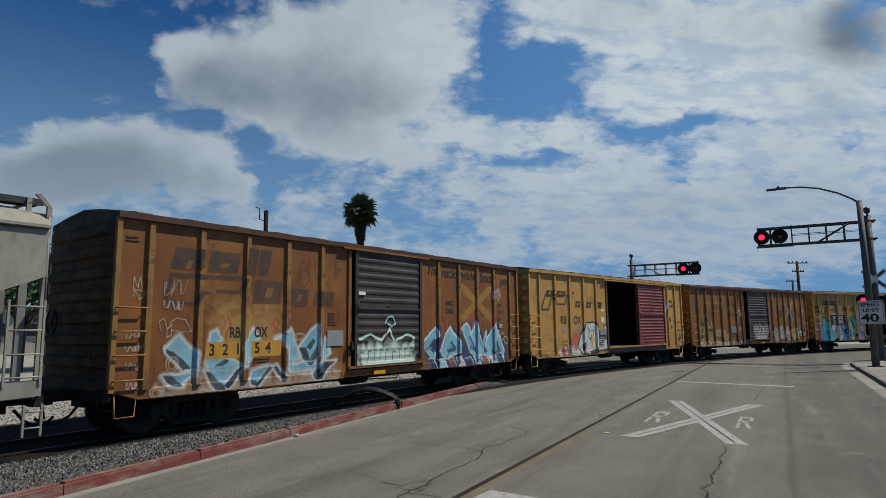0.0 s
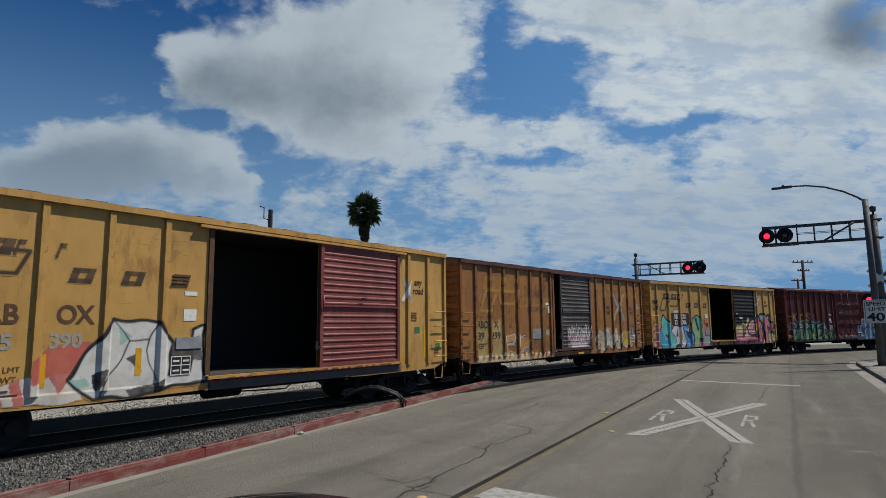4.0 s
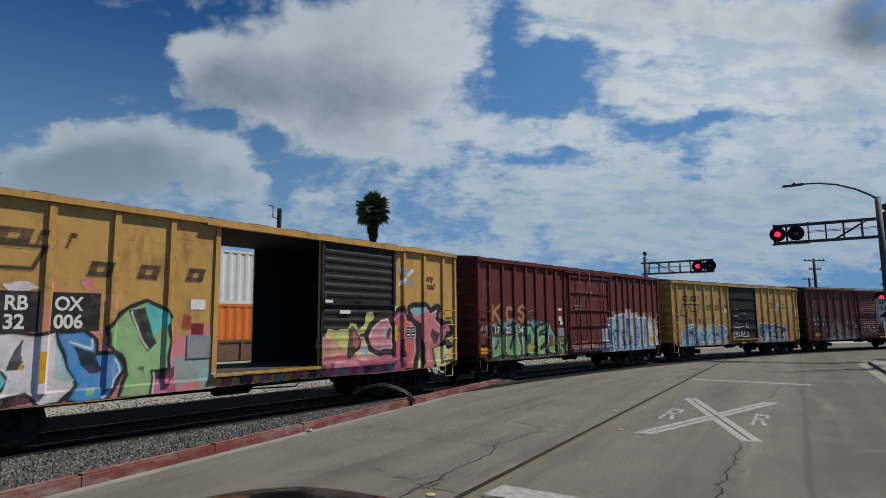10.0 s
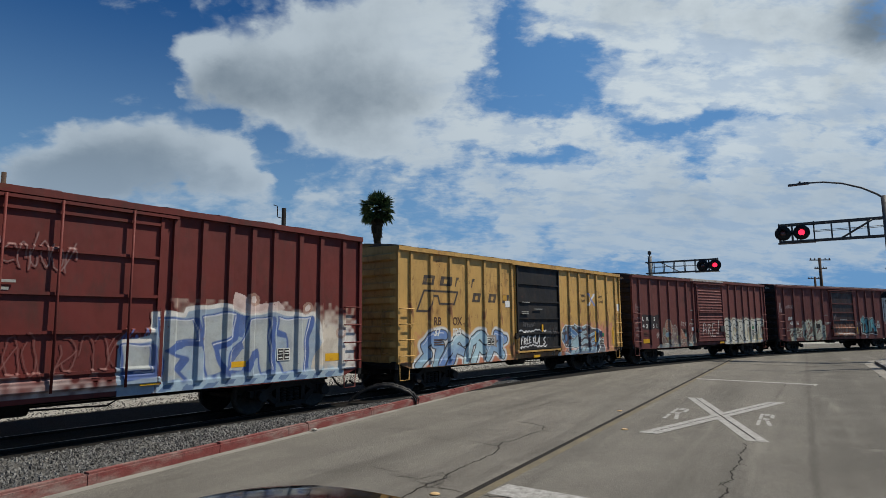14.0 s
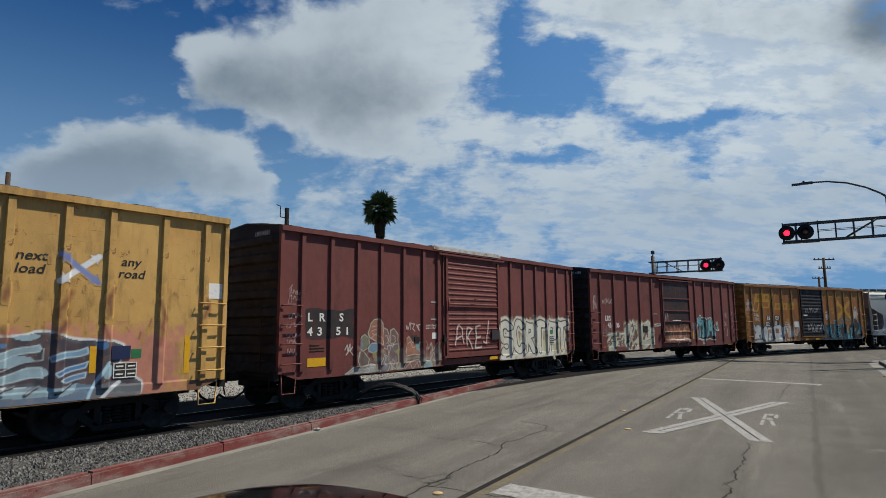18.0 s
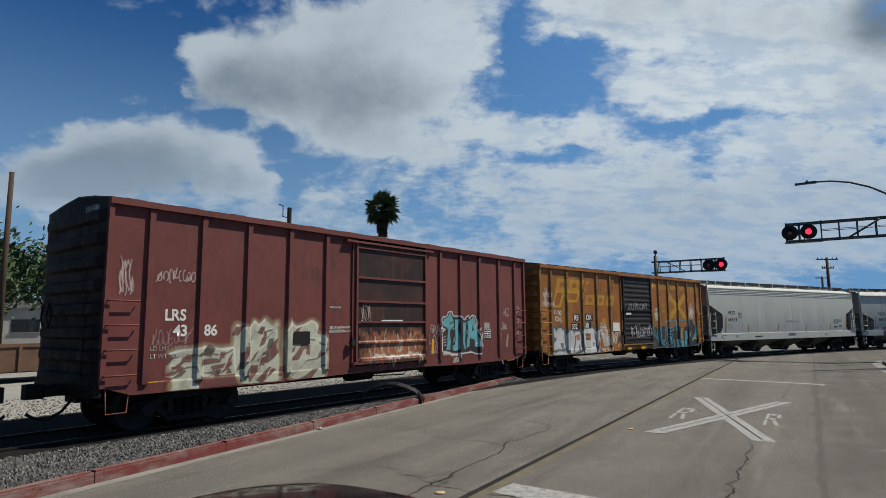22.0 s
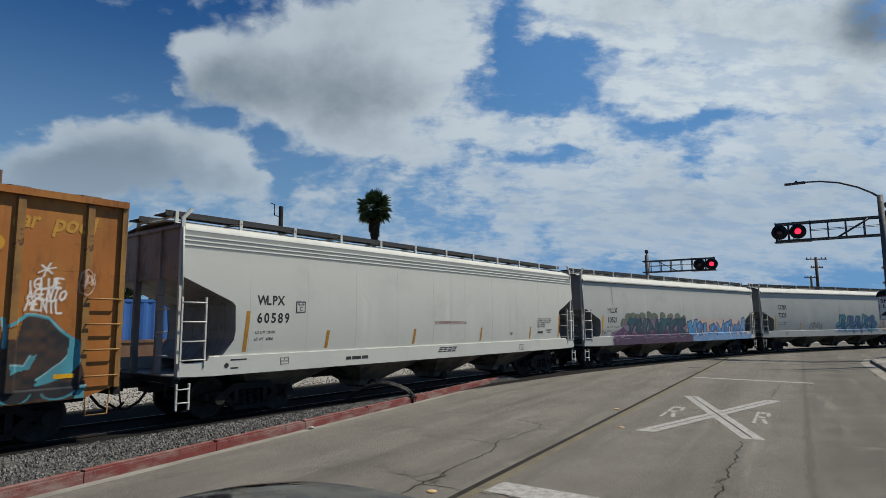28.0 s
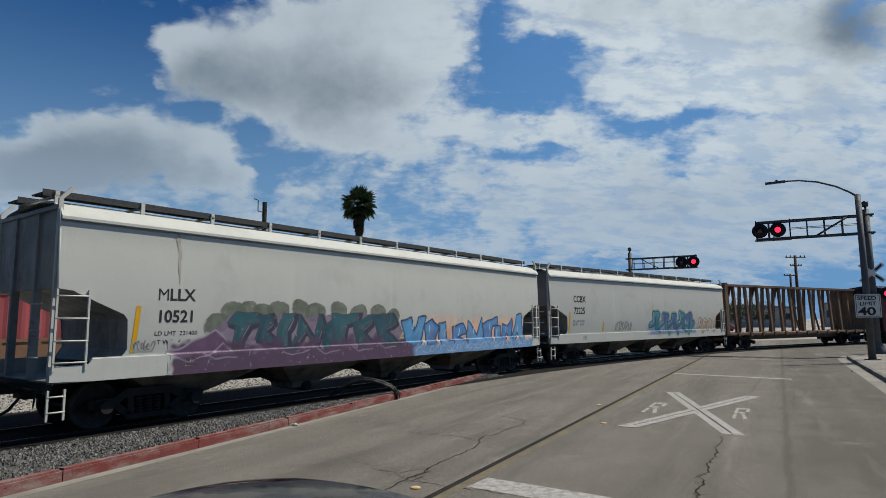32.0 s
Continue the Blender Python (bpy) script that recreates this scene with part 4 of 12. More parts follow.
YEL, YEL2 = (0.49, 0.282, 0.078), (0.42, 0.22, 0.055)
ORA, ORA2 = (0.19, 0.073, 0.020), (0.245, 0.112, 0.025)
MAR, MAR2 = (0.120, 0.017, 0.013), (0.085, 0.014, 0.012)
RED, RED2 = (0.148, 0.040, 0.034), (0.118, 0.033, 0.029)
# end wall paints, darkened so the colour carries the shade of the sunless ends
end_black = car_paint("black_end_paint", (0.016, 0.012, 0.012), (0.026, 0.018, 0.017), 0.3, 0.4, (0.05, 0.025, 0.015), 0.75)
end_maroon = car_paint("shade_darkened_maroon_end_paint", (0.045, 0.012, 0.011), (0.022, 0.010, 0.009), 0.4, 0.5, (0.03, 0.014, 0.01), 0.75, worn=0.5)
end_brown = car_paint("shade_darkened_brown_end_paint", (0.055, 0.034, 0.016), (0.03, 0.02, 0.012), 0.5, 0.5, (0.03, 0.016, 0.01), 0.75, worn=0.7)
rusty_sill = car_paint("rusted_yellow_sill_paint", (0.20, 0.10, 0.055), (0.30, 0.19, 0.075), 0.9, 0.5, (0.10, 0.035, 0.018), 0.75)
yellow = car_paint("yellow_car_paint", YEL, YEL2, 0.35, 0.3, worn=0.22)
yellow_b = car_paint("faded_yellow_car_paint", (0.50, 0.288, 0.08), (0.43, 0.23, 0.06), 0.4, 0.3, worn=0.22)
tan_yellow = car_paint("dull_yellow_car_paint", (0.52, 0.315, 0.095), (0.45, 0.24, 0.065), 0.45, 0.4, worn=0.42)
orange = car_paint("rusting_orange_car_paint", ORA, ORA2, 0.55, 0.45, worn=0.75)
orange_b = car_paint("rusty_orange_car_paint", (0.31, 0.135, 0.038), (0.21, 0.08, 0.028), 0.7, 0.45, worn=0.7)
orange_c = car_paint("bleached_orange_car_paint", (0.315, 0.115, 0.022), (0.36, 0.16, 0.03), 0.6, 0.45, worn=0.6)
maroon = car_paint("maroon_car_paint", MAR, MAR2, 0.3, 0.4, (0.06, 0.022, 0.015), 0.68, worn=0.25)
brown_red = car_paint("brown_red_car_paint", RED, RED2, 0.3, 0.4, (0.08, 0.028, 0.016), 0.7, worn=0.22)
brown_red_b = car_paint("dull_brown_red_car_paint", (0.150, 0.041, 0.035), (0.120, 0.035, 0.030), 0.35, 0.4, (0.08, 0.028, 0.016), 0.7, worn=0.22)
gold_post = car_paint("golden_post_paint", (0.27, 0.145, 0.04), (0.17, 0.075, 0.03), 0.5, 0.4, worn=0.8)
brown_post = car_paint("brown_post_paint", (0.22, 0.085, 0.025), (0.28, 0.13, 0.03), 0.7, 0.5, worn=0.9)
door_grey = car_paint("dark_grey_door_paint", (0.035, 0.032, 0.033), (0.06, 0.05, 0.048), 0.5, 0.5, (0.12, 0.045, 0.02))
door_worn = car_paint("worn_grey_door_paint", (0.055, 0.047, 0.044), (0.10, 0.085, 0.078), 0.6, 0.5, (0.06, 0.03, 0.02))
door_black = car_paint("black_door_paint", (0.0065, 0.0068, 0.0075), (0.012, 0.012, 0.013), 0.2, 0.4, (0.05, 0.025, 0.015), 0.65)
door_maroon = car_paint("dusty_maroon_door_paint", (0.19, 0.045, 0.045), (0.24, 0.08, 0.075), 0.4, 0.4)
door_brown = car_paint("dark_brown_door_paint", (0.030, 0.016, 0.013), (0.065, 0.024, 0.016), 0.7, 0.45, (0.14, 0.045, 0.02))
dark_edge = car_paint("rust_dark_roof_edge_paint", (0.075, 0.034, 0.018), (0.05, 0.025, 0.016), 0.8, worn=0.9)
plate_maroon = car_paint("maroon_roof_edge_paint", (0.10, 0.035, 0.03), (0.08, 0.03, 0.03), 0.4)

PATCH = material("bare_zinc_patch", (0.42, 0.40, 0.37), 0.6, second=(0.22, 0.14, 0.10), amount=0.6, scale=4)
GREEN_TAG = material("green_notice", (0.03, 0.16, 0.06), 0.5)
NAVY = material("dark_blue_board", (0.015, 0.025, 0.07), 0.5)
WHT, BLK = (0.62, 0.63, 0.62), (0.012, 0.012, 0.014)


def route_mark(c, x, z, k, colour, strength=1.0, weight=0.075):
    """The sloping open frame of the yellow cars' emblem, with the row of slanted blocks over it."""
    c.wave = 0.0
    pts = [(x, z), (x + 0.55 * k, z), (x + 0.80 * k, z + 0.50 * k), (x + 1.02 * k, z + 0.50 * k), (x + 1.10 * k, z + 0.25 * k), (x + 1.86 * k, z + 0.25 * k), (x + 2.05 * k, z + 0.66 * k), (x + 0.34 * k, z + 0.66 * k), (x, z)]
    c.line(pts, weight * k, colour, 0.022, strength)
    c.wave = 0.05


def slant_row(c, rows, h, colour, strength=1.0):
    c.wave = 0.0
    for x, z, w in rows:
        c.slanted(x, z, w * 0.34, h, colour, strength)
        c.slanted(x + 0.22 * h, z + 0.66 * h, w * 0.72, h * 0.34, colour, strength)
        if w > 0.3:
            c.slanted(x + w * 0.66, z, w * 0.34, h, colour, strength)
            c.slanted(x, z, w, h * 0.28, colour, strength)
    c.wave = 0.05


def ex_mark(c, x, z, k, a, b):
    for sgn in (-1, 1):
        c.line([(x - sgn * 0.20 * k, z - 0.3 * k), (x + sgn * 0.20 * k, z + 0.3 * k)], 0.11 * k, a if sgn > 0 else b)


def block(c, pts, tone, edge, width, halo=None, wide=0.3, shade=None):
    """One fat sprayed form: halo, cast shade, fill and outline."""
    loop = list(pts) + [pts[0]]
    if halo:
        c.line(loop, wide, halo)
    if shade:
        c.fill([(x + 0.09, z - 0.10) for x, z in pts], shade)
        c.line([(x + 0.07, z - 0.07) for x, z in loop], width * 1.6, shade)
    c.fill(pts, tone)
    c.line(loop, width, edge)


def arrow_ex(c, x0, z0, x1, z1, colour, b=None, strength=0.9):
    """A cross of two fat strokes with broad, arrow-like ends."""
    w = (x1 - x0)
    c.wave = 0.0
    for p, q, tone in (((x0, z0), (x1, z1), colour), ((x0, z1), (x1, z0), b or colour)):
        c.line([p, q], 0.17 * w, tone, 0.022, strength)
        for (ax, az), sx in ((p, 1), (q, -1)):
            sz = 1 if az == min(z0, z1) else -1
            c.fill([(ax - sx * 0.04 * w, az - sz * 0.04 * w), (ax + sx * 0.26 * w, az - sz * 0.02 * w), (ax + sx * 0.02 * w, az + sz * 0.26 * w)], tone, strength)
    c.wave = 0.05


def fat_strokes(c, forms, width, tone, edge, halo=None, rim=0.06):
    """Broad sprayed strokes with an outline; forms are lists of polylines."""
    if halo:
        for f in forms:
            for p in f:
                c.line(p, width + 0.30, halo, 0.06)
    for f in forms:
        for p in f:
            c.line(p, width + 2 * rim, edge)
        for p in f:
            c.line(p, width, tone)


STROKES = dict(A="001420 0121", B="00041423120212211000", C="241403011020", D="00041423211000", E="24040020 0212", F="000424 0212", G="2414030110202212", H="0004 2024 0222", I="1014", K="0004 240220", L="040020",
               M="0004122420", N="00042024", O="10010314232110", P="000414231202", R="00041423120220", S="24140312211000", T="0424 1410", U="0401102124", V="041024", W="0400122024", X="0024 0420", Y="041224 1210", Z="04240020")


def tag(c, text, x, z, h, colour, width=0.03, wide=0.6, lean=0.12, strength=0.9):
    """Hand-sprayed capitals in single strokes, a little uneven."""
    r = random.Random(len(text) * 7 + int(x * 10))
    for i, ch in enumerate(text):
        dz, k = r.uniform(-0.06, 0.06) * h, r.uniform(0.88, 1.12)
        for stroke in STROKES.get(ch, "").split():
            pts = [(int(stroke[j]) / 2, int(stroke[j + 1]) / 4) for j in range(0, len(stroke), 2)]
            c.line([(x + (i + 0.72 * a) * h * wide + lean * b * h, z + dz + b * h * k) for a, b in pts], width, colour, 0.02, strength)


def ovals(c, rows, edge=None, rim=0.04):
    """Rounded sprayed lobes: middle, half width, half height, tone."""
    for x, z, a, b, tone in rows:
        pts = [(x + a * math.cos(q), z + b * math.sin(q)) for q in np.linspace(0, 5.9, 12)]
        if edge:
            c.line(pts + pts[:1], rim * 2, edge)
        c.fill(pts, tone)


def art_first(c):
    dk = (0.034, 0.028, 0.026)
    c.cloud(2.05, 4.5, 1.75, 3.0, (0.29, 0.165, 0.05), 0.6, 0.3)
    c.wave = 0.0
    for f in ([(1.18, 3.53), (1.88, 3.53), (1.98, 4.0), (1.28, 4.0)], [(2.07, 3.51), (2.84, 3.51), (2.94, 4.0), (2.17, 4.0)], [(3.06, 3.51), (3.35, 3.51), (3.45, 4.16), (3.16, 4.16)], [(3.42, 3.52), (3.73, 3.52), (3.83, 4.16), (3.52, 4.16)], [(1.19, 3.42), (3.0, 3.45), (2.98, 3.36), (1.16, 3.32)], [(1.16, 3.32), (1.24, 3.33), (1.14, 2.84), (1.73, 2.81), (1.71, 2.73), (1.03, 2.77)], [(1.71, 2.73), (1.89, 3.07), (2.16, 3.04), (2.13, 2.97), (1.97, 2.98), (1.81, 2.73)], [(2.3, 3.03), (2.97, 3.02), (3.14, 3.39), (3.01, 3.39), (2.9, 3.11), (2.32, 3.12)]):
        c.fill(f, dk, 0.92)
    for f in ([(3.27, 2.81), (4.1000000000000005, 2.81), (4.2, 3.4), (3.37, 3.4)], [(4.38, 2.79), (4.98, 2.79), (5.08, 3.23), (4.4799999999999995, 3.23)], [(5.2, 2.8), (5.9, 2.8), (6.0, 3.2), (5.3, 3.2)]):
        c.fill(f, dk, 0.80)
    for f in ([(1.5, 3.53), (1.6199999999999999, 3.53), (1.72, 3.74), (1.6, 3.74)], [(2.34, 3.63), (2.56, 3.63), (2.66, 3.74), (2.44, 3.74)], [(3.62, 2.97), (3.82, 2.97), (3.92, 3.21), (3.72, 3.21)], [(4.63, 2.92), (4.74, 2.92), (4.84, 3.09), (4.7299999999999995, 3.09)]):
        c.fill(f, (0.20, 0.10, 0.035), 0.9)
    c.wave = 0.05
    arrow_ex(c, 12.3, 2.55, 14.1, 3.62, (0.27, 0.14, 0.03), None, 0.55)
    c.cloud(0.85, 6.3, 0.7, 1.25, (0.30, 0.22, 0.16), 0.85, 0.3)
    ice, ice_b, dusk = (0.19, 0.41, 0.51), (0.13, 0.33, 0.44), (0.010, 0.032, 0.055)
    pale = (0.46, 0.48, 0.47)
    faces = ([(1.13, 1.85), (1.47, 2.1), (1.89, 1.67), (1.91, 1.3), (1.71, 1.31), (1.32, 1.79)], [(1.28, 1.25), (1.86, 1.21), (1.52, 1.07), (1.42, 0.98), (1.31, 1.16)], [(2.15, 1.64), (2.56, 1.59), (2.81, 1.5), (3.02, 1.32), (2.82, 1.26), (2.54, 0.94), (2.23, 1.28), (2.13, 1.45)], [(2.18, 1.99), (2.2, 2.1), (2.36, 2.16), (2.47, 1.97), (2.14, 1.85)], [(3.13, 1.91), (3.3, 2.22), (3.5, 1.96), (3.34, 1.86), (3.32, 1.66), (3.23, 1.31), (3.15, 1.31)], [(3.37, 1.21), (3.77, 1.32), (3.51, 0.98), (3.32, 0.99)], [(4.01, 1.93), (4.33, 2.14), (4.45, 2.21), (4.74, 1.41), (4.59, 1.37), (4.54, 1.16), (4.44, 1.16), (4.43, 1.71), (4.21, 2.02)], [(4.71, 1.67), (5.37, 2.27), (5.44, 1.75), (5.09, 1.42), (4.96, 1.71)], [(5.61, 1.97), (5.75, 1.82), (5.82, 1.56), (5.65, 1.42), (5.59, 1.17)], [(5.19, 1.12), (5.55, 1.37), (5.62, 1.32), (5.36, 1.01), (5.2, 1.05)], [(4.47, 1.23), (5.35, 1.4), (5.29, 1.19), (4.54, 1.09)])
    sides = ([(1.13, 1.85), (1.32, 1.79), (1.78, 1.31), (1.56, 1.32), (1.15, 1.78)], [(1.09, 1.27), (1.28, 1.25), (1.53, 0.97), (1.3, 0.97)], [(2.09, 1.31), (2.23, 1.28), (2.56, 0.94), (2.59, 0.81), (2.4, 0.85)], [(2.92, 1.26), (3.13, 1.31), (3.03, 1.19), (2.64, 0.81), (2.56, 0.92)], [(2.28, 1.38), (2.56, 1.58), (2.71, 1.55), (2.47, 1.39)], [(3.77, 1.31), (3.91, 1.31), (3.54, 0.86), (3.35, 0.88), (3.29, 0.99), (3.51, 0.98)], [(3.91, 1.31), (4.03, 1.35), (4.36, 0.96), (4.21, 0.95)], [(4.71, 1.67), (4.96, 1.71), (5.12, 1.44), (5.41, 1.75), (5.45, 1.52), (5.13, 1.24), (4.84, 1.4)], [(4.96, 1.71), (5.27, 1.93), (5.34, 1.83), (5.12, 1.64)], [(5.2, 1.05), (5.62, 1.32), (6.04, 1.3), (5.53, 0.85), (5.3, 0.87)])
    for f in faces + sides:
        c.line(f + f[:1], 0.13, pale, 0.06, 0.75)
    for k, f in enumerate(faces):
        c.fill(f, (ice, ice_b)[k % 2])
    for f in sides:
        c.fill(f, dusk)
        c.line(f[:2], 0.018, (0.30, 0.46, 0.54), 0.02, 0.7)
    for f in faces:
        c.line(f[:3], 0.022, (0.50, 0.58, 0.60), 0.02, 0.8)
    for (x, z), (x1, z1) in ([(1.27, 1.5), (1.42, 1.35)], [(1.01, 0.93), (1.15, 1.04)], [(2.11, 0.86), (2.25, 0.91)], [(2.99, 0.84), (3.19, 0.91)], [(5.01, 0.94), (5.2, 1.05)], [(5.97, 0.94), (6.18, 1.06)], [(4.76, 1.99), (4.98, 2.08)]):
        for r in (1.0, 0.62):
            c.line([(x + r * abs(x1 - x) * math.cos(q), z + r * abs(z1 - z) * 1.2 * math.sin(q)) for q in np.linspace(0, 6.3, 14)], 0.02, (0.50, 0.44, 0.38), 0.02, 0.8)
    for z in (1.17, 1.22, 1.33):
        c.line([(0.9, z), (3.0, z + 0.02), (6.2, z + 0.05)], 0.012, (0.05, 0.035, 0.03), 0.015, 0.55)
    for x in (2.45, 3.95):
        c.line([(x, 2.48), (x + 0.16, 2.3), (x + 0.02, 2.05)], 0.04, (0.28, 0.08, 0.04), strength=0.7)
    chalk = (0.46, 0.42, 0.38)
    c.line([(1.05, 2.16), (0.98, 2.36), (1.10, 2.42), (1.2, 2.2), (1.3, 2.3), (1.28, 2.1), (1.15, 2.05), (1.2, 2.2)], 0.014, chalk, 0.012)
    c.line([(1.25, 2.3), (1.4, 2.46), (1.58, 2.45), (1.7, 2.2), (1.28, 2.18)], 0.014, chalk, 0.012)
    hook = lambda x, z, w, h, turns: [(x + w * q / turns + 0.10 * w * math.cos(6.28 * q), z + h * (0.5 + 0.5 * math.sin(6.28 * q + 0.9 * q * q))) for q in np.linspace(0, turns, 12 * turns)]
    for x, z, w, h, turns in ((1.08, 2.62, 0.36, 0.18, 4), (1.02, 2.92, 0.5, 0.34, 3), (0.32, 1.76, 0.3, 0.12, 5), (0.32, 1.38, 0.3, 0.12, 4), (0.32, 1.02, 0.3, 0.12, 5), (0.32, 2.05, 0.3, 0.10, 4)):
        c.line(hook(x, z, w, h, turns), 0.012, (0.44, 0.39, 0.35), 0.012, 0.85)
    c.line([(0.38, 2.9), (0.42, 3.3), (0.5, 3.1), (0.58, 3.32), (0.62, 2.95), (0.5, 2.86), (0.42, 3.05), (0.6, 3.05)], 0.014, chalk, 0.012)
    c.cloud(10.0, 15.3, 0.8, 1.75, (0.05, 0.05, 0.14), 0.75, 0.3)
    slate, pale = (0.022, 0.045, 0.09), (0.28, 0.48, 0.56)
    rear = ([(9.97, 1.76), (10.62, 2.22), (10.75, 1.90), (10.25, 1.59), (10.64, 1.28), (10.57, 1.00), (10.07, 1.45)], [(10.79, 1.38), (11.48, 2.21), (12.13, 1.55), (12.06, 1.29), (11.21, 1.17)], [(12.19, 2.13), (12.54, 2.33), (13.38, 1.30), (13.30, 0.96), (12.69, 1.34)], [(12.80, 1.90), (13.07, 2.41), (13.55, 1.49), (13.84, 2.01), (13.95, 1.27), (14.31, 1.58), (14.11, 1.03), (13.57, 0.91)],
            [(13.67, 1.45), (14.48, 2.37), (15.09, 1.27), (14.98, 0.88), (14.47, 0.78), (14.11, 1.12)])
    for f in rear:
        x, z = max(f, key=lambda q: q[1])
        for k in range(5):
            c.line([(x - 0.35 + 0.17 * k, z - 0.25), (x - 0.38 + 0.2 * k, z + 0.12 + 0.12 * (k % 2))], 0.07, (0.36, 0.07, 0.05), 0.08, 0.6)
        c.line([(a + 0.08, b - 0.08) for a, b in f + f[:1]], 0.30, slate)
        c.line(f + f[:1], 0.08, (0.46, 0.50, 0.52), 0.03, 0.8)
    for f in rear:
        m = (sum(p[0] for p in f) / len(f), sum(p[1] for p in f) / len(f))
        c.fill(f, ice)
        c.fill([((a + 1.2 * m[0]) / 2.2 + 0.06, (b + 1.2 * m[1]) / 2.2 - 0.04) for a, b in f], slate)
        c.fill([((a + 2.6 * m[0]) / 3.6 - 0.05, (b + 2.6 * m[1]) / 3.6 + 0.03) for a, b in f], ice_b)
        c.line(f[:3], 0.035, (0.62, 0.65, 0.66))
        c.line([f[-1], m], 0.04, slate)
    for k in range(9):
        x = 10.2 + 0.54 * k
        c.fill([(x, 1.12), (x + 0.35, 1.16), (x + 0.55, 0.84), (x + 0.18, 0.80)], (slate, pale, (0.20, 0.08, 0.06), (0.5, 0.52, 0.52))[k % 4])
        c.line([(x, 1.12), (x + 0.35, 1.16), (x + 0.55, 0.84)], 0.03, (0.58, 0.60, 0.60))
    for k in range(3):
        c.line([(14.7 + 0.3 * k + 0.16 * math.cos(q), 1.95 - 0.15 * k + 0.14 * math.sin(q)) for q in np.linspace(0.3, 5.5, 12)], 0.022, (0.62, 0.60, 0.58))
    c.cloud(6.8, 9.5, 1.15, 1.85, (0.42, 0.52, 0.48), 0.75, 0.2)
    for k in range(9):
        c.line([(6.95 + 0.28 * k, 1.25), (6.98 + 0.28 * k, 1.55), (7.1 + 0.28 * k, 1.5)], 0.035, (0.04, 0.12, 0.11))
    c.line([(6.9, 1.9), (7.4, 2.05), (7.9, 1.8), (8.2, 2.15), (8.4, 1.8), (9.0, 2.0), (9.4, 1.85)], 0.07, (0.45, 0.62, 0.58))
    c.line([(8.0, 2.35), (8.15, 2.5), (8.4, 2.5), (8.5, 2.3), (8.3, 2.2), (8.1, 2.3)], 0.05, (0.3, 0.62, 0.56))
    c.scrawl(14.3, 3.2, 0.6, 0.5, (0.6, 0.6, 0.58), 6)
    c.line([(2.6, 2.5), (2.75, 2.3), (2.6, 2.0)], 0.05, (0.30, 0.05, 0.03), strength=0.7)
    c.line([(4.0, 2.5), (3.9, 2.25), (4.3, 2.1)], 0.05, (0.30, 0.05, 0.03), strength=0.7)


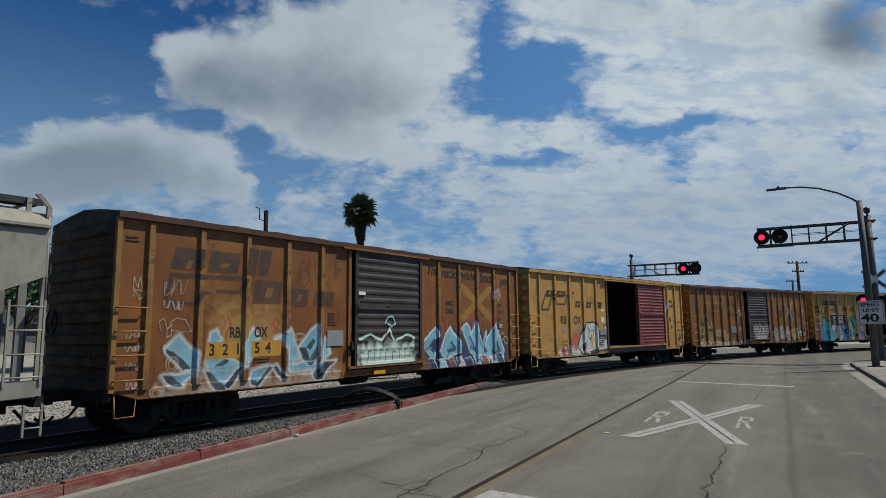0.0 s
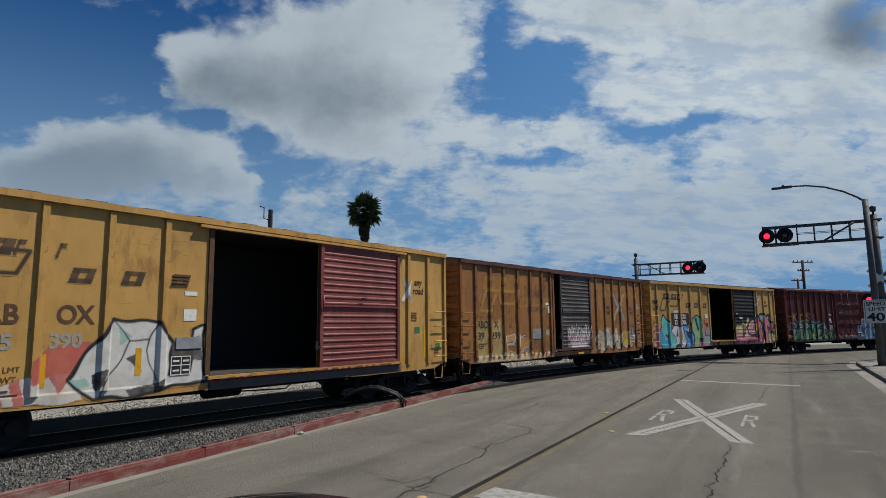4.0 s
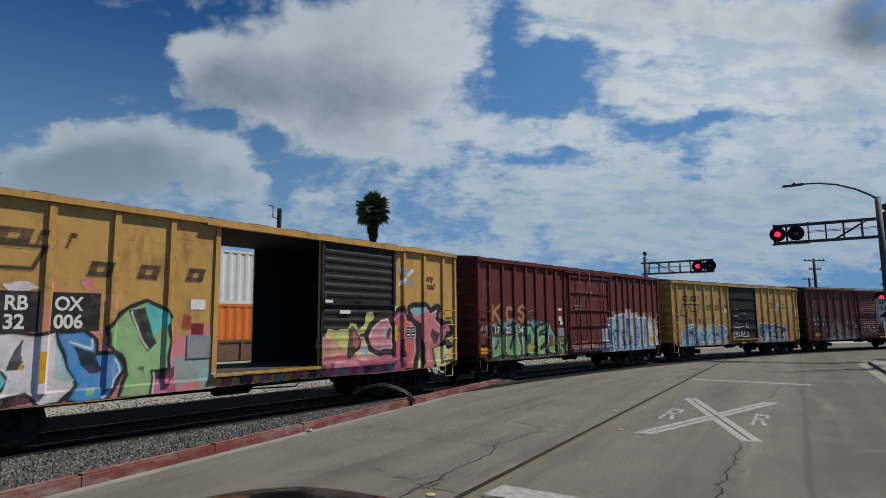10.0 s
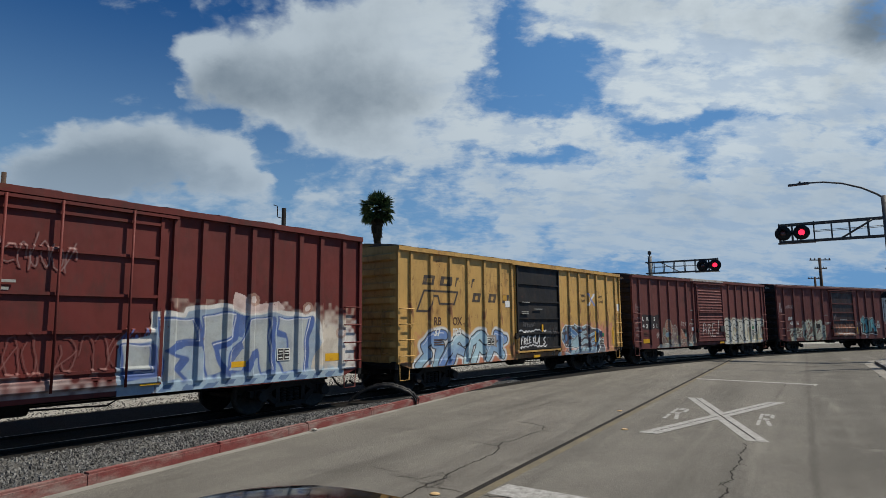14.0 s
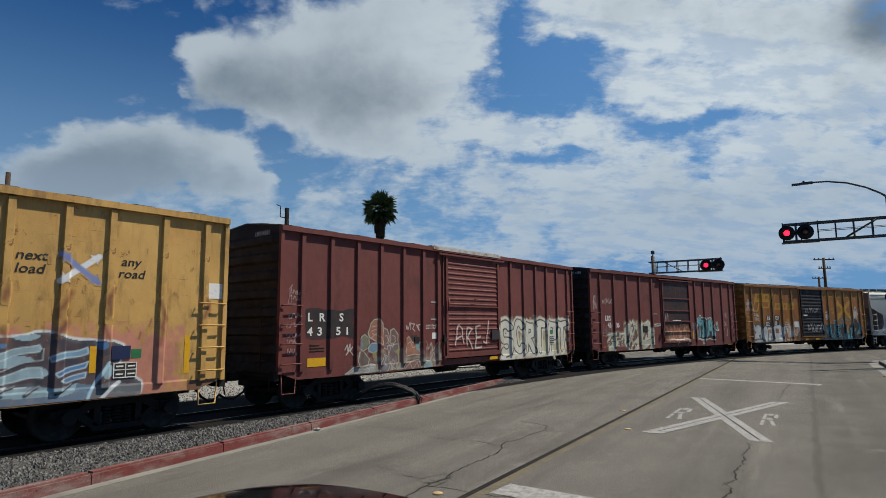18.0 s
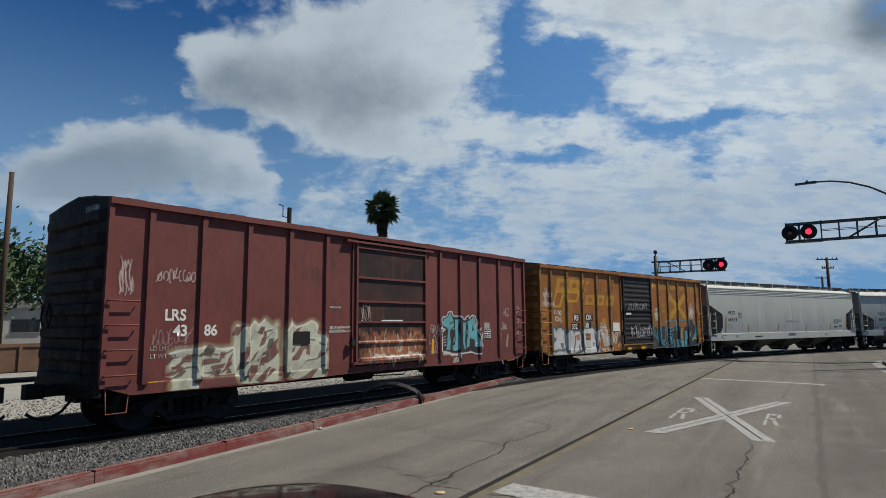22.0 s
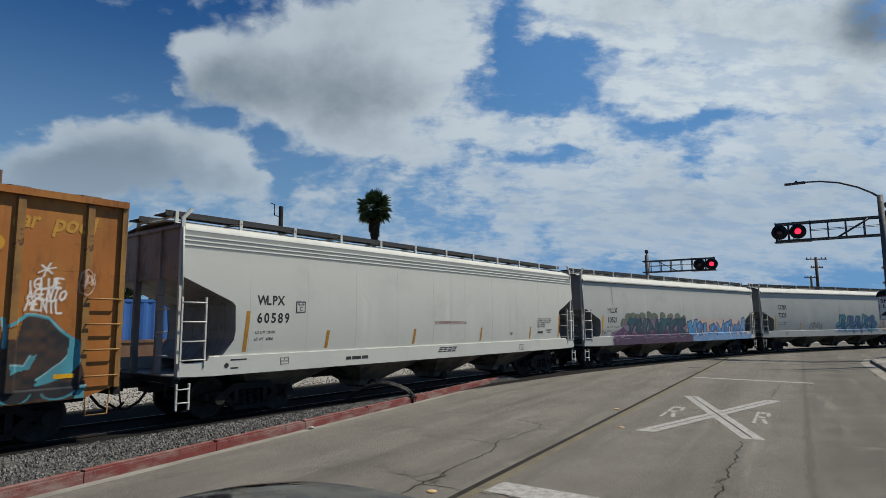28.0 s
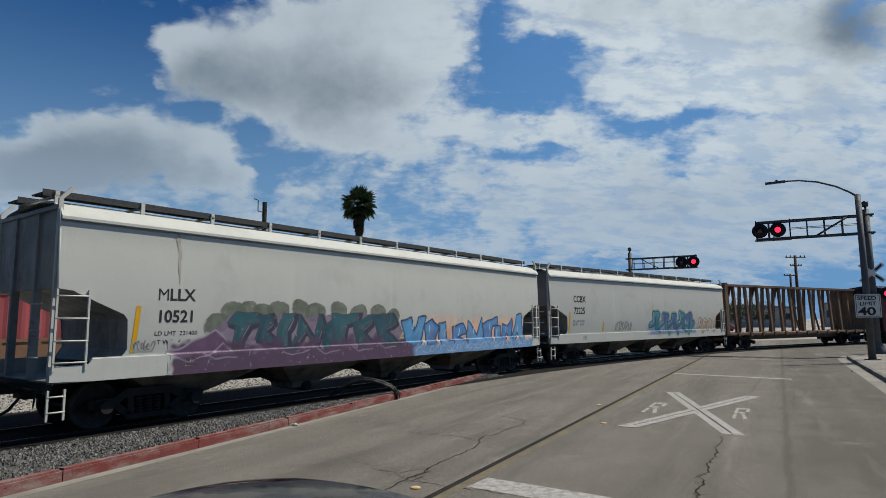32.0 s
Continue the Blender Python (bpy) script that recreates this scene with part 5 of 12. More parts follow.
def art_open_yellow(c):
    dk = (0.045, 0.028, 0.016)
    slant_row(c, [(1.30, 3.50, 0.55), (2.15, 3.50, 0.55), (2.72, 3.50, 0.18), (3.40, 3.50, 0.16), (3.65, 3.06, 0.42), (4.62, 3.06, 0.42), (5.65, 3.06, 0.40)], 0.30, dk)
    route_mark(c, 0.95, 2.93, 1.0, dk)
    # pale block letter with black gaps, red and white stripes
    c.fill([(2.16, 1.04), (2.34, 1.22), (3.92, 1.39), (4.0, 0.86), (2.36, 0.84)], (0.52, 0.50, 0.47))
    for f in ([(2.34, 1.22), (2.64, 1.26), (2.72, 0.84), (2.48, 0.84)], [(2.83, 1.28), (3.01, 1.3), (3.07, 0.85), (2.87, 0.84)], [(3.2, 1.13), (3.15, 1.61), (3.43, 1.87), (4.16, 1.95), (4.17, 1.66), (3.8, 1.44), (3.63, 1.03), (3.45, 1.32)]):
        c.fill(f, (0.42, 0.09, 0.075))
    pale = [(3.74, 1.26), (4.54, 2.39), (5.44, 2.29), (5.74, 1.92), (5.75, 1.2), (6.19, 1.23), (6.26, 2.18), (6.5, 2.23), (6.51, 1.05), (4.84, 0.85), (4.19, 0.85)]
    c.line(pale + pale[:1], 0.10, BLK)
    c.fill(pale, (0.54, 0.55, 0.54))
    c.line(pale + pale[:1], 0.05, BLK, 0.02)
    for f, tone in (([(4.76, 1.55), (5.03, 1.69), (5.13, 1.31)], BLK), ([(4.61, 2.24), (4.95, 2.04), (4.66, 1.83)], (0.26, 0.42, 0.38)), ([(3.74, 1.26), (4.05, 1.31), (4.18, 1.14), (3.93, 1.1)], (0.26, 0.42, 0.38)), ([(4.18, 1.33), (4.5, 1.41), (4.44, 1.07), (4.25, 0.99)], BLK), ([(5.74, 1.92), (6.42, 2.02), (6.5, 1.48), (5.82, 1.45)], (0.05, 0.05, 0.055)), ([(4.83, 1.0), (5.67, 1.15), (5.6, 0.95), (4.97, 0.86)], (0.02, 0.02, 0.022))):
        c.fill(f, tone)
    for p in ([(4.54, 2.39), (4.88, 1.94), (4.31, 0.84)], [(5.44, 2.29), (5.23, 1.73), (5.46, 1.16)], [(4.88, 1.94), (5.3, 1.93)]):
        c.line(p, 0.03, BLK, 0.02)
    for p in ([(1.15, 1.76), (1.23, 1.91), (1.38, 1.67), (1.47, 1.88), (1.63, 1.58)], [(1.16, 1.52), (1.43, 1.63), (1.75, 1.51), (1.82, 1.66)], [(1.55, 1.67), (1.59, 1.58), (1.72, 1.56), (1.82, 1.61)], [(2.23, 1.55), (2.32, 1.77), (2.59, 1.72), (2.65, 1.49)], [(1.25, 2.71), (1.39, 2.63), (1.59, 2.55)], [(0.35, 2.02), (0.51, 2.1), (0.65, 1.98), (0.44, 1.9), (0.61, 1.82)]):
        c.line(p, 0.014, (0.09, 0.06, 0.03), 0.012, 0.7)
    c.cloud(6.55, 13.3, 0.82, 1.06, (0.06, 0.055, 0.06), 0.8, 0.08)
    c.cloud(0.85, 1.9, 0.75, 1.15, (0.06, 0.04, 0.03), 0.5, 0.3)
    ex_mark(c, 13.55, 3.3, 1.0, (0.55, 0.57, 0.58), (0.30, 0.34, 0.40))


def art_rust(c):
    yl = (0.38, 0.20, 0.028)
    slant_row(c, [(1.35, 3.55, 0.8), (2.35, 3.55, 0.8), (3.3, 3.55, 0.25), (3.75, 3.55, 0.25)], 0.55, yl, 0.32)
    slant_row(c, [(3.75, 2.9, 0.7), (4.65, 2.9, 0.6), (5.35, 2.9, 0.6)], 0.45, yl, 0.26)
    route_mark(c, 1.2, 2.75, 1.2, yl, 0.28, 0.12)
    for x, w in ((0.88, 0.8), (1.83, 0.78)):
        c.cloud(x, x + w, 1.05, 2.42, (0.34, 0.25, 0.09), 0.75, 0.12)
    for k in range(26):
        x, z = 0.9 + (k * 1.37) % 5.2, 1.3 + (k * 0.83) % 2.9
        c.line([(x, z), (x + 0.05, z - 0.02), (x + 0.03, z - 0.08)], 0.05, (0.05, 0.018, 0.01), 0.04, 0.8)
        c.line([(x + 0.02, z - 0.05), (x + 0.02, z - 0.35 - 0.3 * (k % 3))], 0.03, (0.09, 0.03, 0.014), 0.06, 0.5)
    c.cloud(1.0, 4.6, 0.80, 1.15, (0.50, 0.40, 0.24), 0.7, 0.3)
    for f, tone in (([(2.79, 1.11), (2.79, 1.75), (3.35, 1.8), (3.43, 1.61), (3.17, 1.38), (2.9, 1.37), (3.18, 1.03)], (0.42, 0.24, 0.10)), ([(3.06, 1.56), (3.46, 1.61), (3.44, 1.32), (3.09, 1.34)], (0.17, 0.16, 0.14)), ([(3.77, 1.72), (4.41, 1.73), (4.43, 1.16), (3.8, 1.13)], (0.40, 0.19, 0.04)), ([(3.93, 1.83), (4.27, 1.85), (4.27, 1.63), (3.95, 1.63)], (0.05, 0.03, 0.025)), ([(4.04, 1.34), (4.42, 1.44), (4.43, 1.12), (4.02, 1.12)], (0.16, 0.15, 0.13)), ([(2.83, 1.51), (3.23, 1.51), (3.26, 1.43), (2.9, 1.42)], (0.05, 0.03, 0.025))):
        c.fill(f, tone, 0.9)
    for p, w in (([(2.77, 1.01), (2.77, 1.78), (3.35, 1.83), (3.45, 1.67), (3.3, 1.44), (2.87, 1.45)], 0.045), ([(3.73, 1.02), (3.67, 1.78)], 0.09), ([(3.77, 1.72), (4.07, 1.74)], 0.03), ([(3.91, 1.13), (4.01, 1.31), (4.42, 1.32), (4.49, 1.63)], 0.03), ([(2.89, 1.05), (3.08, 1.15), (3.45, 1.1)], 0.03), ([(3.99, 1.79), (4.23, 1.8), (4.22, 1.68), (4.0, 1.66), (3.99, 1.79)], 0.025)):
        c.line(p, w, (0.55, 0.49, 0.38), 0.025, 0.9)
    for p in ([(2.85, 1.11), (2.98, 1.22), (3.08, 1.03), (3.17, 1.23)], [(4.69, 1.37), (4.85, 1.46), (4.94, 1.22), (5.18, 1.41), (5.23, 1.07), (4.95, 0.96), (4.74, 1.17)], [(5.61, 1.18), (5.78, 1.52), (5.92, 1.24), (6.05, 1.47)], [(2.94, 1.34), (3.44, 1.34)]):
        c.line(p, 0.025, (0.06, 0.03, 0.02), 0.02, 0.8)
    for k in range(16):
        c.fill([(1.0 + 0.34 * k, 0.84), (1.2 + 0.34 * k, 0.84), (1.28 + 0.34 * k, 1.06), (1.12 + 0.34 * k, 1.1)], (0.55, 0.46, 0.30), 0.8)
    c.scrawl(4.6, 1.1, 0.7, 0.45, (0.07, 0.04, 0.03), 3, 7)
    c.scrawl(4.4, 2.75, 1.3, 0.25, (0.05, 0.03, 0.025), 4, 7, 0.035)
    c.line([(0.9, 3.4), (0.5, 3.5), (0.35, 3.2), (0.7, 2.9), (0.9, 3.05)], 0.012, (0.42, 0.36, 0.30), 0.012, 0.8)
    c.line([(1.35 + 0.35 * math.cos(q), 2.95 + 0.4 * math.sin(q)) for q in np.linspace(0, 6.3, 16)], 0.012, (0.42, 0.36, 0.30), 0.012, 0.8)
    c.cloud(7.4, 9.6, 1.2, 2.1, (0.45, 0.40, 0.42), 0.6, 0.4)
    c.scrawl(7.5, 1.4, 2.1, 0.8, (0.55, 0.54, 0.54), 13, 10, 0.04)
    c.scrawl(7.6, 1.3, 1.8, 0.5, (0.25, 0.12, 0.16), 15, 8, 0.05)
    c.piece(10.1, 14.2, 1.0, 1.75, 5, [(0.36, 0.24, 0.12), (0.30, 0.22, 0.14)], (0.45, 0.40, 0.33), None, (0.06, 0.035, 0.025), 0.24, 0.2, 27)
    c.cloud(13.3, 14.1, 1.15, 1.6, (0.42, 0.28, 0.05), 0.8, 0.15)
    arrow_ex(c, 12.12, 2.45, 13.35, 3.70, (0.40, 0.30, 0.15), (0.20, 0.24, 0.26), 0.5)
    c.cloud(11.0, 11.85, 1.2, 2.05, (0.42, 0.40, 0.38), 0.7, 0.14)
    c.scrawl(11.1, 1.3, 0.7, 0.6, (0.10, 0.08, 0.07), 41, 6, 0.03)
    block(c, [(12.02, 1.55), (12.15, 1.95), (12.45, 2.0), (12.62, 1.7), (12.5, 1.4), (12.2, 1.32)], (0.46, 0.42, 0.36), (0.05, 0.03, 0.02), 0.03)
    for x in (12.2, 12.42):
        c.fill([(x, 1.7), (x + 0.1, 1.78), (x + 0.12, 1.66)], (0.05, 0.03, 0.02))
    c.cloud(12.9, 13.66, 1.2, 1.9, (0.44, 0.30, 0.04), 0.8, 0.12)
    c.scrawl(13.0, 1.3, 0.6, 0.5, (0.10, 0.05, 0.02), 42, 5, 0.03)
    c.fill([(13.93, 1.62), (14.5, 1.62), (14.5, 2.11), (13.93, 2.11)], (0.03, 0.028, 0.026), 0.95)
    c.scrawl(13.98, 1.7, 0.45, 0.35, (0.5, 0.48, 0.44), 43, 5)
    c.fill([(14.76, 1.63), (15.22, 1.63), (15.22, 1.88), (14.76, 1.88)], (0.02, 0.025, 0.04), 0.95)
    c.line([(14.82, 1.74), (14.95, 1.80), (15.05, 1.72), (15.18, 1.78)], 0.02, (0.5, 0.5, 0.5))
    c.scrawl(14.75, 1.15, 0.5, 0.35, (0.55, 0.50, 0.42), 44, 8)
    c.scrawl(14.75, 2.15, 0.5, 0.3, (0.50, 0.42, 0.32), 45, 7)
    c.scrawl(14.8, 2.95, 0.5, 0.35, (0.50, 0.42, 0.32), 46, 7)
    c.scrawl(12.2, 2.6, 0.7, 0.25, (0.05, 0.03, 0.02), 47, 8)
    for u0 in (10.85, 11.65, 12.5, 13.35, 14.4):
        c.fill([(u0, 3.55), (u0 + 0.42, 3.55), (u0 + 0.5, 3.85), (u0 + 0.3, 3.88), (u0 + 0.1, 3.80)], yl, 0.5)
    for k in range(5):
        c.cloud(10.2 + 0.65 * k, 10.6 + 0.65 * k, 3.9, 4.15, yl, 0.4, 0.12)


def art_bright(c):
    dk = (0.045, 0.028, 0.016)
    slant_row(c, [(1.35, 3.66, 0.55), (2.2, 3.66, 0.55), (2.85, 3.66, 0.18), (3.35, 3.66, 0.16), (3.75, 3.16, 0.42), (4.70, 3.16, 0.42), (5.75, 3.16, 0.40)], 0.30, dk)
    route_mark(c, 0.98, 2.98, 1.0, dk)
    pink, teal, blue, green, lav = (0.55, 0.18, 0.25), (0.09, 0.50, 0.47), (0.03, 0.24, 0.50), (0.24, 0.44, 0.20), (0.60, 0.58, 0.62)
    c.cloud(0.15, 6.5, 0.75, 2.25, pink, 0.85, 0.5)
    c.cloud(2.5, 4.2, 1.6, 3.0, (0.56, 0.20, 0.18), 0.55, 0.6)
    c.cloud(4.1, 4.5, 1.6, 2.9, (0.55, 0.24, 0.20), 0.6, 0.3)
    blocks = (
        ([(0.82, 1.74), (1.04, 2.0), (1.07, 2.25), (1.28, 2.7), (1.44, 2.56), (1.96, 2.24), (2.09, 2.02), (2.06, 1.79), (2.53, 1.52), (2.68, 1.28), (2.55, 0.9), (2.24, 0.79), (1.09, 0.77), (0.86, 1.32)], teal),
        ([(1.97, 1.68), (2.33, 2.07), (3.28, 2.1), (3.4, 1.59), (3.67, 1.13), (3.44, 0.83), (3.09, 0.76), (2.85, 1.03), (2.45, 0.95), (2.56, 1.3), (2.47, 1.44), (2.12, 1.68)], lav),
        ([(3.28, 2.07), (3.81, 2.09), (4.01, 1.93), (4.06, 1.69), (4.39, 1.7), (4.58, 1.35), (4.45, 1.05), (4.2, 0.79), (3.81, 0.77), (3.59, 0.91), (3.67, 1.13), (3.47, 1.5)], blue),
        ([(4.2, 2.18), (4.59, 2.59), (4.95, 2.71), (5.33, 2.5), (5.47, 1.9), (5.45, 1.37), (5.08, 1.29), (5.1, 0.77), (4.47, 0.77), (4.65, 1.22), (4.49, 1.67), (4.25, 1.86)], green))
    for pts, _ in blocks:
        c.line(pts + pts[:1], 0.10, BLK)
    for pts, tone in blocks:
        c.fill(pts, tone)
        c.line(pts + pts[:1], 0.05, BLK)
    for f, tone in (([(0.85, 1.68), (1.04, 1.96), (1.4, 1.69), (1.56, 1.31), (1.89, 1.17), (1.83, 0.8), (1.09, 0.8), (0.88, 1.32)], (0.035, 0.30, 0.46)),
                    ([(1.4, 1.72), (1.62, 1.52), (1.8, 1.52), (1.77, 1.3), (1.56, 1.27)], BLK),
                    ([(1.47, 1.44), (1.66, 1.43), (1.63, 1.29)], (0.5, 0.3, 0.02)),
                    ([(2.51, 1.48), (2.8, 1.99), (2.83, 1.48)], BLK),
                    ([(2.45, 0.95), (2.85, 1.03), (3.0, 0.87), (2.49, 0.76)], BLK),
                    ([(2.71, 1.48), (2.81, 1.62), (2.82, 1.46)], (0.5, 0.3, 0.02)),
                    ([(3.29, 1.89), (3.4, 1.59), (3.63, 1.2), (3.36, 1.24), (3.28, 1.66)], (0.34, 0.50, 0.50)),
                    ([(2.38, 2.95), (2.68, 3.0), (3.01, 2.86), (2.75, 2.79), (2.53, 2.81)], lav),
                    ([(3.57, 1.82), (4.02, 1.72), (4.14, 1.38), (3.91, 1.33), (3.74, 1.49)], BLK),
                    ([(3.86, 1.03), (4.02, 1.08), (3.99, 0.93), (3.87, 0.91)], green),
                    ([(4.95, 2.7), (5.33, 2.5), (5.42, 2.24), (5.06, 1.84), (5.0, 2.43)], teal),
                    ([(4.59, 2.56), (4.95, 2.6), (5.04, 2.24), (5.21, 1.84), (4.96, 1.65), (4.76, 2.11)], BLK),
                    ([(5.08, 1.29), (5.61, 1.36), (5.64, 0.63), (5.4, 0.78), (5.46, 1.17), (5.16, 1.12), (5.1, 0.74)], BLK),
                    ([(5.39, 1.04), (5.62, 1.16), (5.61, 0.79), (5.42, 0.78)], (0.50, 0.12, 0.20)),
                    ([(5.56, 1.56), (6.25, 1.6), (6.44, 1.11), (5.71, 0.89)], (0.22, 0.30, 0.30)),
                    ([(4.47, 2.18), (4.61, 2.24), (4.65, 2.08), (4.51, 2.05)], (0.30, 0.46, 0.22)),
                    ([(4.79, 1.34), (4.93, 1.36), (4.92, 1.24)], (0.05, 0.12, 0.04)),
                    ([(5.73, 2.43), (5.96, 2.43), (5.95, 2.15), (5.72, 2.15)], (0.30, 0.02, 0.03))):
        c.fill(f, tone)
    for p in ([(1.04, 1.96), (1.26, 1.72), (1.48, 1.35), (1.59, 1.27)], [(2.1, 1.7), (2.57, 1.45), (2.55, 1.09), (2.32, 0.82)], [(3.54, 1.88), (3.95, 1.78), (3.95, 1.93)], [(4.39, 1.58), (4.51, 1.29), (4.32, 0.99), (4.13, 0.83)], [(4.67, 2.53), (4.79, 2.11), (4.99, 1.72)], [(5.12, 1.26), (5.14, 0.8)], [(3.21, 1.23), (3.3, 1.24), (3.35, 1.13), (3.28, 1.08), (3.2, 1.13), (3.21, 1.23)]):
        c.line(p, 0.035, (0.62, 0.63, 0.62), 0.02)
    c.line([(4.2, 2.18), (4.39, 2.46), (4.66, 2.66), (4.95, 2.75), (5.25, 2.62), (5.46, 2.34)], 0.05, BLK)
    ovals(c, [(*p, 0.10, 0.09, pink) for p in [(3.75, 3.06)]])
    c.fill([(3.74, 2.79), (3.83, 2.92), (4.03, 2.89), (4.05, 2.12), (3.84, 2.09)], (0.42, 0.14, 0.16), 0.6)
    c.cloud(6.1, 6.6, 0.75, 1.8, (0.22, 0.38, 0.36), 0.8, 0.25)
    c.cloud(9.6, 15.6, 0.8, 1.95, (0.50, 0.16, 0.22), 0.7, 0.4)
    lime, rose, red, wine = (0.46, 0.46, 0.17), (0.52, 0.22, 0.26), (0.46, 0.09, 0.11), (0.24, 0.06, 0.10)
    c.cloud(9.7, 12.6, 1.2, 1.95, (0.52, 0.34, 0.24), 0.9, 0.15)
    for f in ([(9.82, 2.07), (10.51, 2.10), (10.62, 2.29), (10.85, 2.22), (10.90, 2.02), (11.18, 2.15), (11.28, 2.51), (11.50, 2.54), (11.59, 2.28), (11.36, 2.16), (11.25, 1.92), (10.92, 1.87), (10.66, 1.73), (10.52, 1.46), (9.88, 1.45), (9.64, 1.71)], [(12.43, 2.77), (12.56, 2.84), (12.71, 2.59), (12.44, 2.52)]):
        c.fill(f, lime)
    ovals(c, [(10.3, 2.05, 0.10, 0.07, lime), (11.3, 2.38, 0.08, 0.06, lime), (9.95, 1.95, 0.10, 0.05, lime)])
    c.fill([(9.25, 1.83), (9.58, 1.89), (10.20, 1.74), (10.52, 1.46), (10.48, 1.25), (9.41, 1.18)], (0.50, 0.24, 0.20))
    c.fill([(9.39, 1.35), (10.52, 1.38), (10.84, 1.28), (10.80, 1.16), (9.67, 1.21)], (0.44, 0.10, 0.16))
    c.cloud(12.6, 15.6, 0.8, 2.3, (0.52, 0.46, 0.24), 0.8, 0.35)
    forms = (
        ([(11.34, 1.84), (11.49, 2.13), (11.84, 2.42), (12.22, 2.43), (12.36, 2.09), (12.38, 1.45), (11.86, 1.41), (11.48, 1.58)], rose), ([(12.38, 2.43), (12.86, 2.61), (13.00, 2.40), (13.38, 2.34), (13.53, 2.14), (13.55, 1.42), (13.44, 0.83), (13.12, 0.81), (13.07, 1.32), (12.91, 1.51), (12.84, 1.17), (12.51, 1.10), (12.61, 1.84)], red),
        ([(13.29, 2.65), (13.57, 2.79), (14.05, 2.76), (14.25, 2.55), (14.72, 2.71), (14.53, 2.41), (14.91, 2.20), (15.27, 2.17), (15.37, 1.91), (15.01, 1.77), (14.78, 1.50), (14.41, 1.44), (14.52, 0.96), (14.47, 0.74), (13.86, 0.80), (13.93, 1.40), (13.79, 1.94), (13.81, 2.21), (13.40, 2.40)], (0.50, 0.15, 0.18)))
    for f, _ in forms:
        c.line(f + f[:1], 0.30, (0.012, 0.012, 0.014))
    c.fill([(10.51, 2.10), (10.71, 2.19), (11.04, 1.76), (10.96, 1.52), (10.64, 1.23), (10.52, 1.33), (10.58, 1.73)], BLK)
    c.fill([(10.69, 2.03), (10.75, 2.08), (10.98, 1.71), (10.78, 1.47), (10.72, 1.67)], (0.42, 0.10, 0.13))
    for f, tone in forms:
        c.fill(f, tone)
        c.line(f + f[:1], 0.05, BLK)
        m = (sum(p[0] for p in f) / len(f), sum(p[1] for p in f) / len(f))
        c.line([(x + (m[0] - x) * 0.16, z + (m[1] - z) * 0.13) for x, z in f[:7]], 0.025, (0.62, 0.56, 0.56))
    for f in ([(12.05, 1.91), (12.20, 2.09), (12.30, 2.09), (12.29, 1.85), (12.09, 1.76)], [(12.82, 1.77), (12.95, 1.80), (12.97, 1.32), (12.84, 1.27)], [(13.59, 2.34), (13.82, 2.17), (13.85, 1.34), (13.64, 1.02), (13.54, 1.55)], [(14.35, 2.08), (14.77, 1.93), (14.61, 1.63), (14.45, 1.55), (14.27, 1.86)], [(14.65, 1.57), (15.26, 1.66), (15.63, 1.53), (15.27, 1.33)]):
        c.fill(f, BLK)
    for f in ([(13.29, 2.65), (13.57, 2.77), (13.96, 2.75), (13.96, 2.58), (13.51, 2.47)], [(10.99, 1.60), (11.26, 1.62), (11.33, 1.41), (11.11, 1.34)], [(11.95, 2.09), (12.20, 2.06), (12.14, 2.00), (11.83, 1.98)]):
        c.fill(f, (0.20, 0.42, 0.46))
    c.fill([(14.45, 1.44), (15.13, 1.48), (15.20, 0.91), (14.68, 0.78), (14.55, 0.96)], (0.56, 0.52, 0.26))
    for f in ([(10.74, 1.23), (12.37, 1.26), (12.92, 1.07), (12.86, 0.83), (11.53, 0.86)], [(12.37, 1.23), (13.05, 1.16), (13.13, 0.87), (12.93, 0.76), (12.59, 0.85)]):
        c.fill(f, wine)
        c.line(f[:2], 0.05, (0.50, 0.12, 0.20))
    tag(c, "TMR", 10.55, 1.32, 0.17, BLK, 0.03)
    c.scrawl(0.28, 3.28, 0.55, 0.26, BLK, 11, 5, 0.05)
    c.scrawl(0.28, 2.98, 0.55, 0.26, BLK, 14, 5, 0.05)
    c.scrawl(0.25, 2.0, 0.35, 0.5, (0.15, 0.08, 0.05), 12)
    for k in range(12):
        c.fill([(6.7 + 0.5 * k, 0.84), (6.95 + 0.5 * k, 0.84), (7.05 + 0.5 * k, 1.05), (6.75 + 0.5 * k, 1.05)], [(0.34, 0.07, 0.12), (0.07, 0.03, 0.05), (0.42, 0.12, 0.17), (0.14, 0.26, 0.26)][k % 4])
    arrow_ex(c, 12.76, 3.42, 13.40, 3.91, (0.60, 0.62, 0.62), (0.24, 0.30, 0.42))


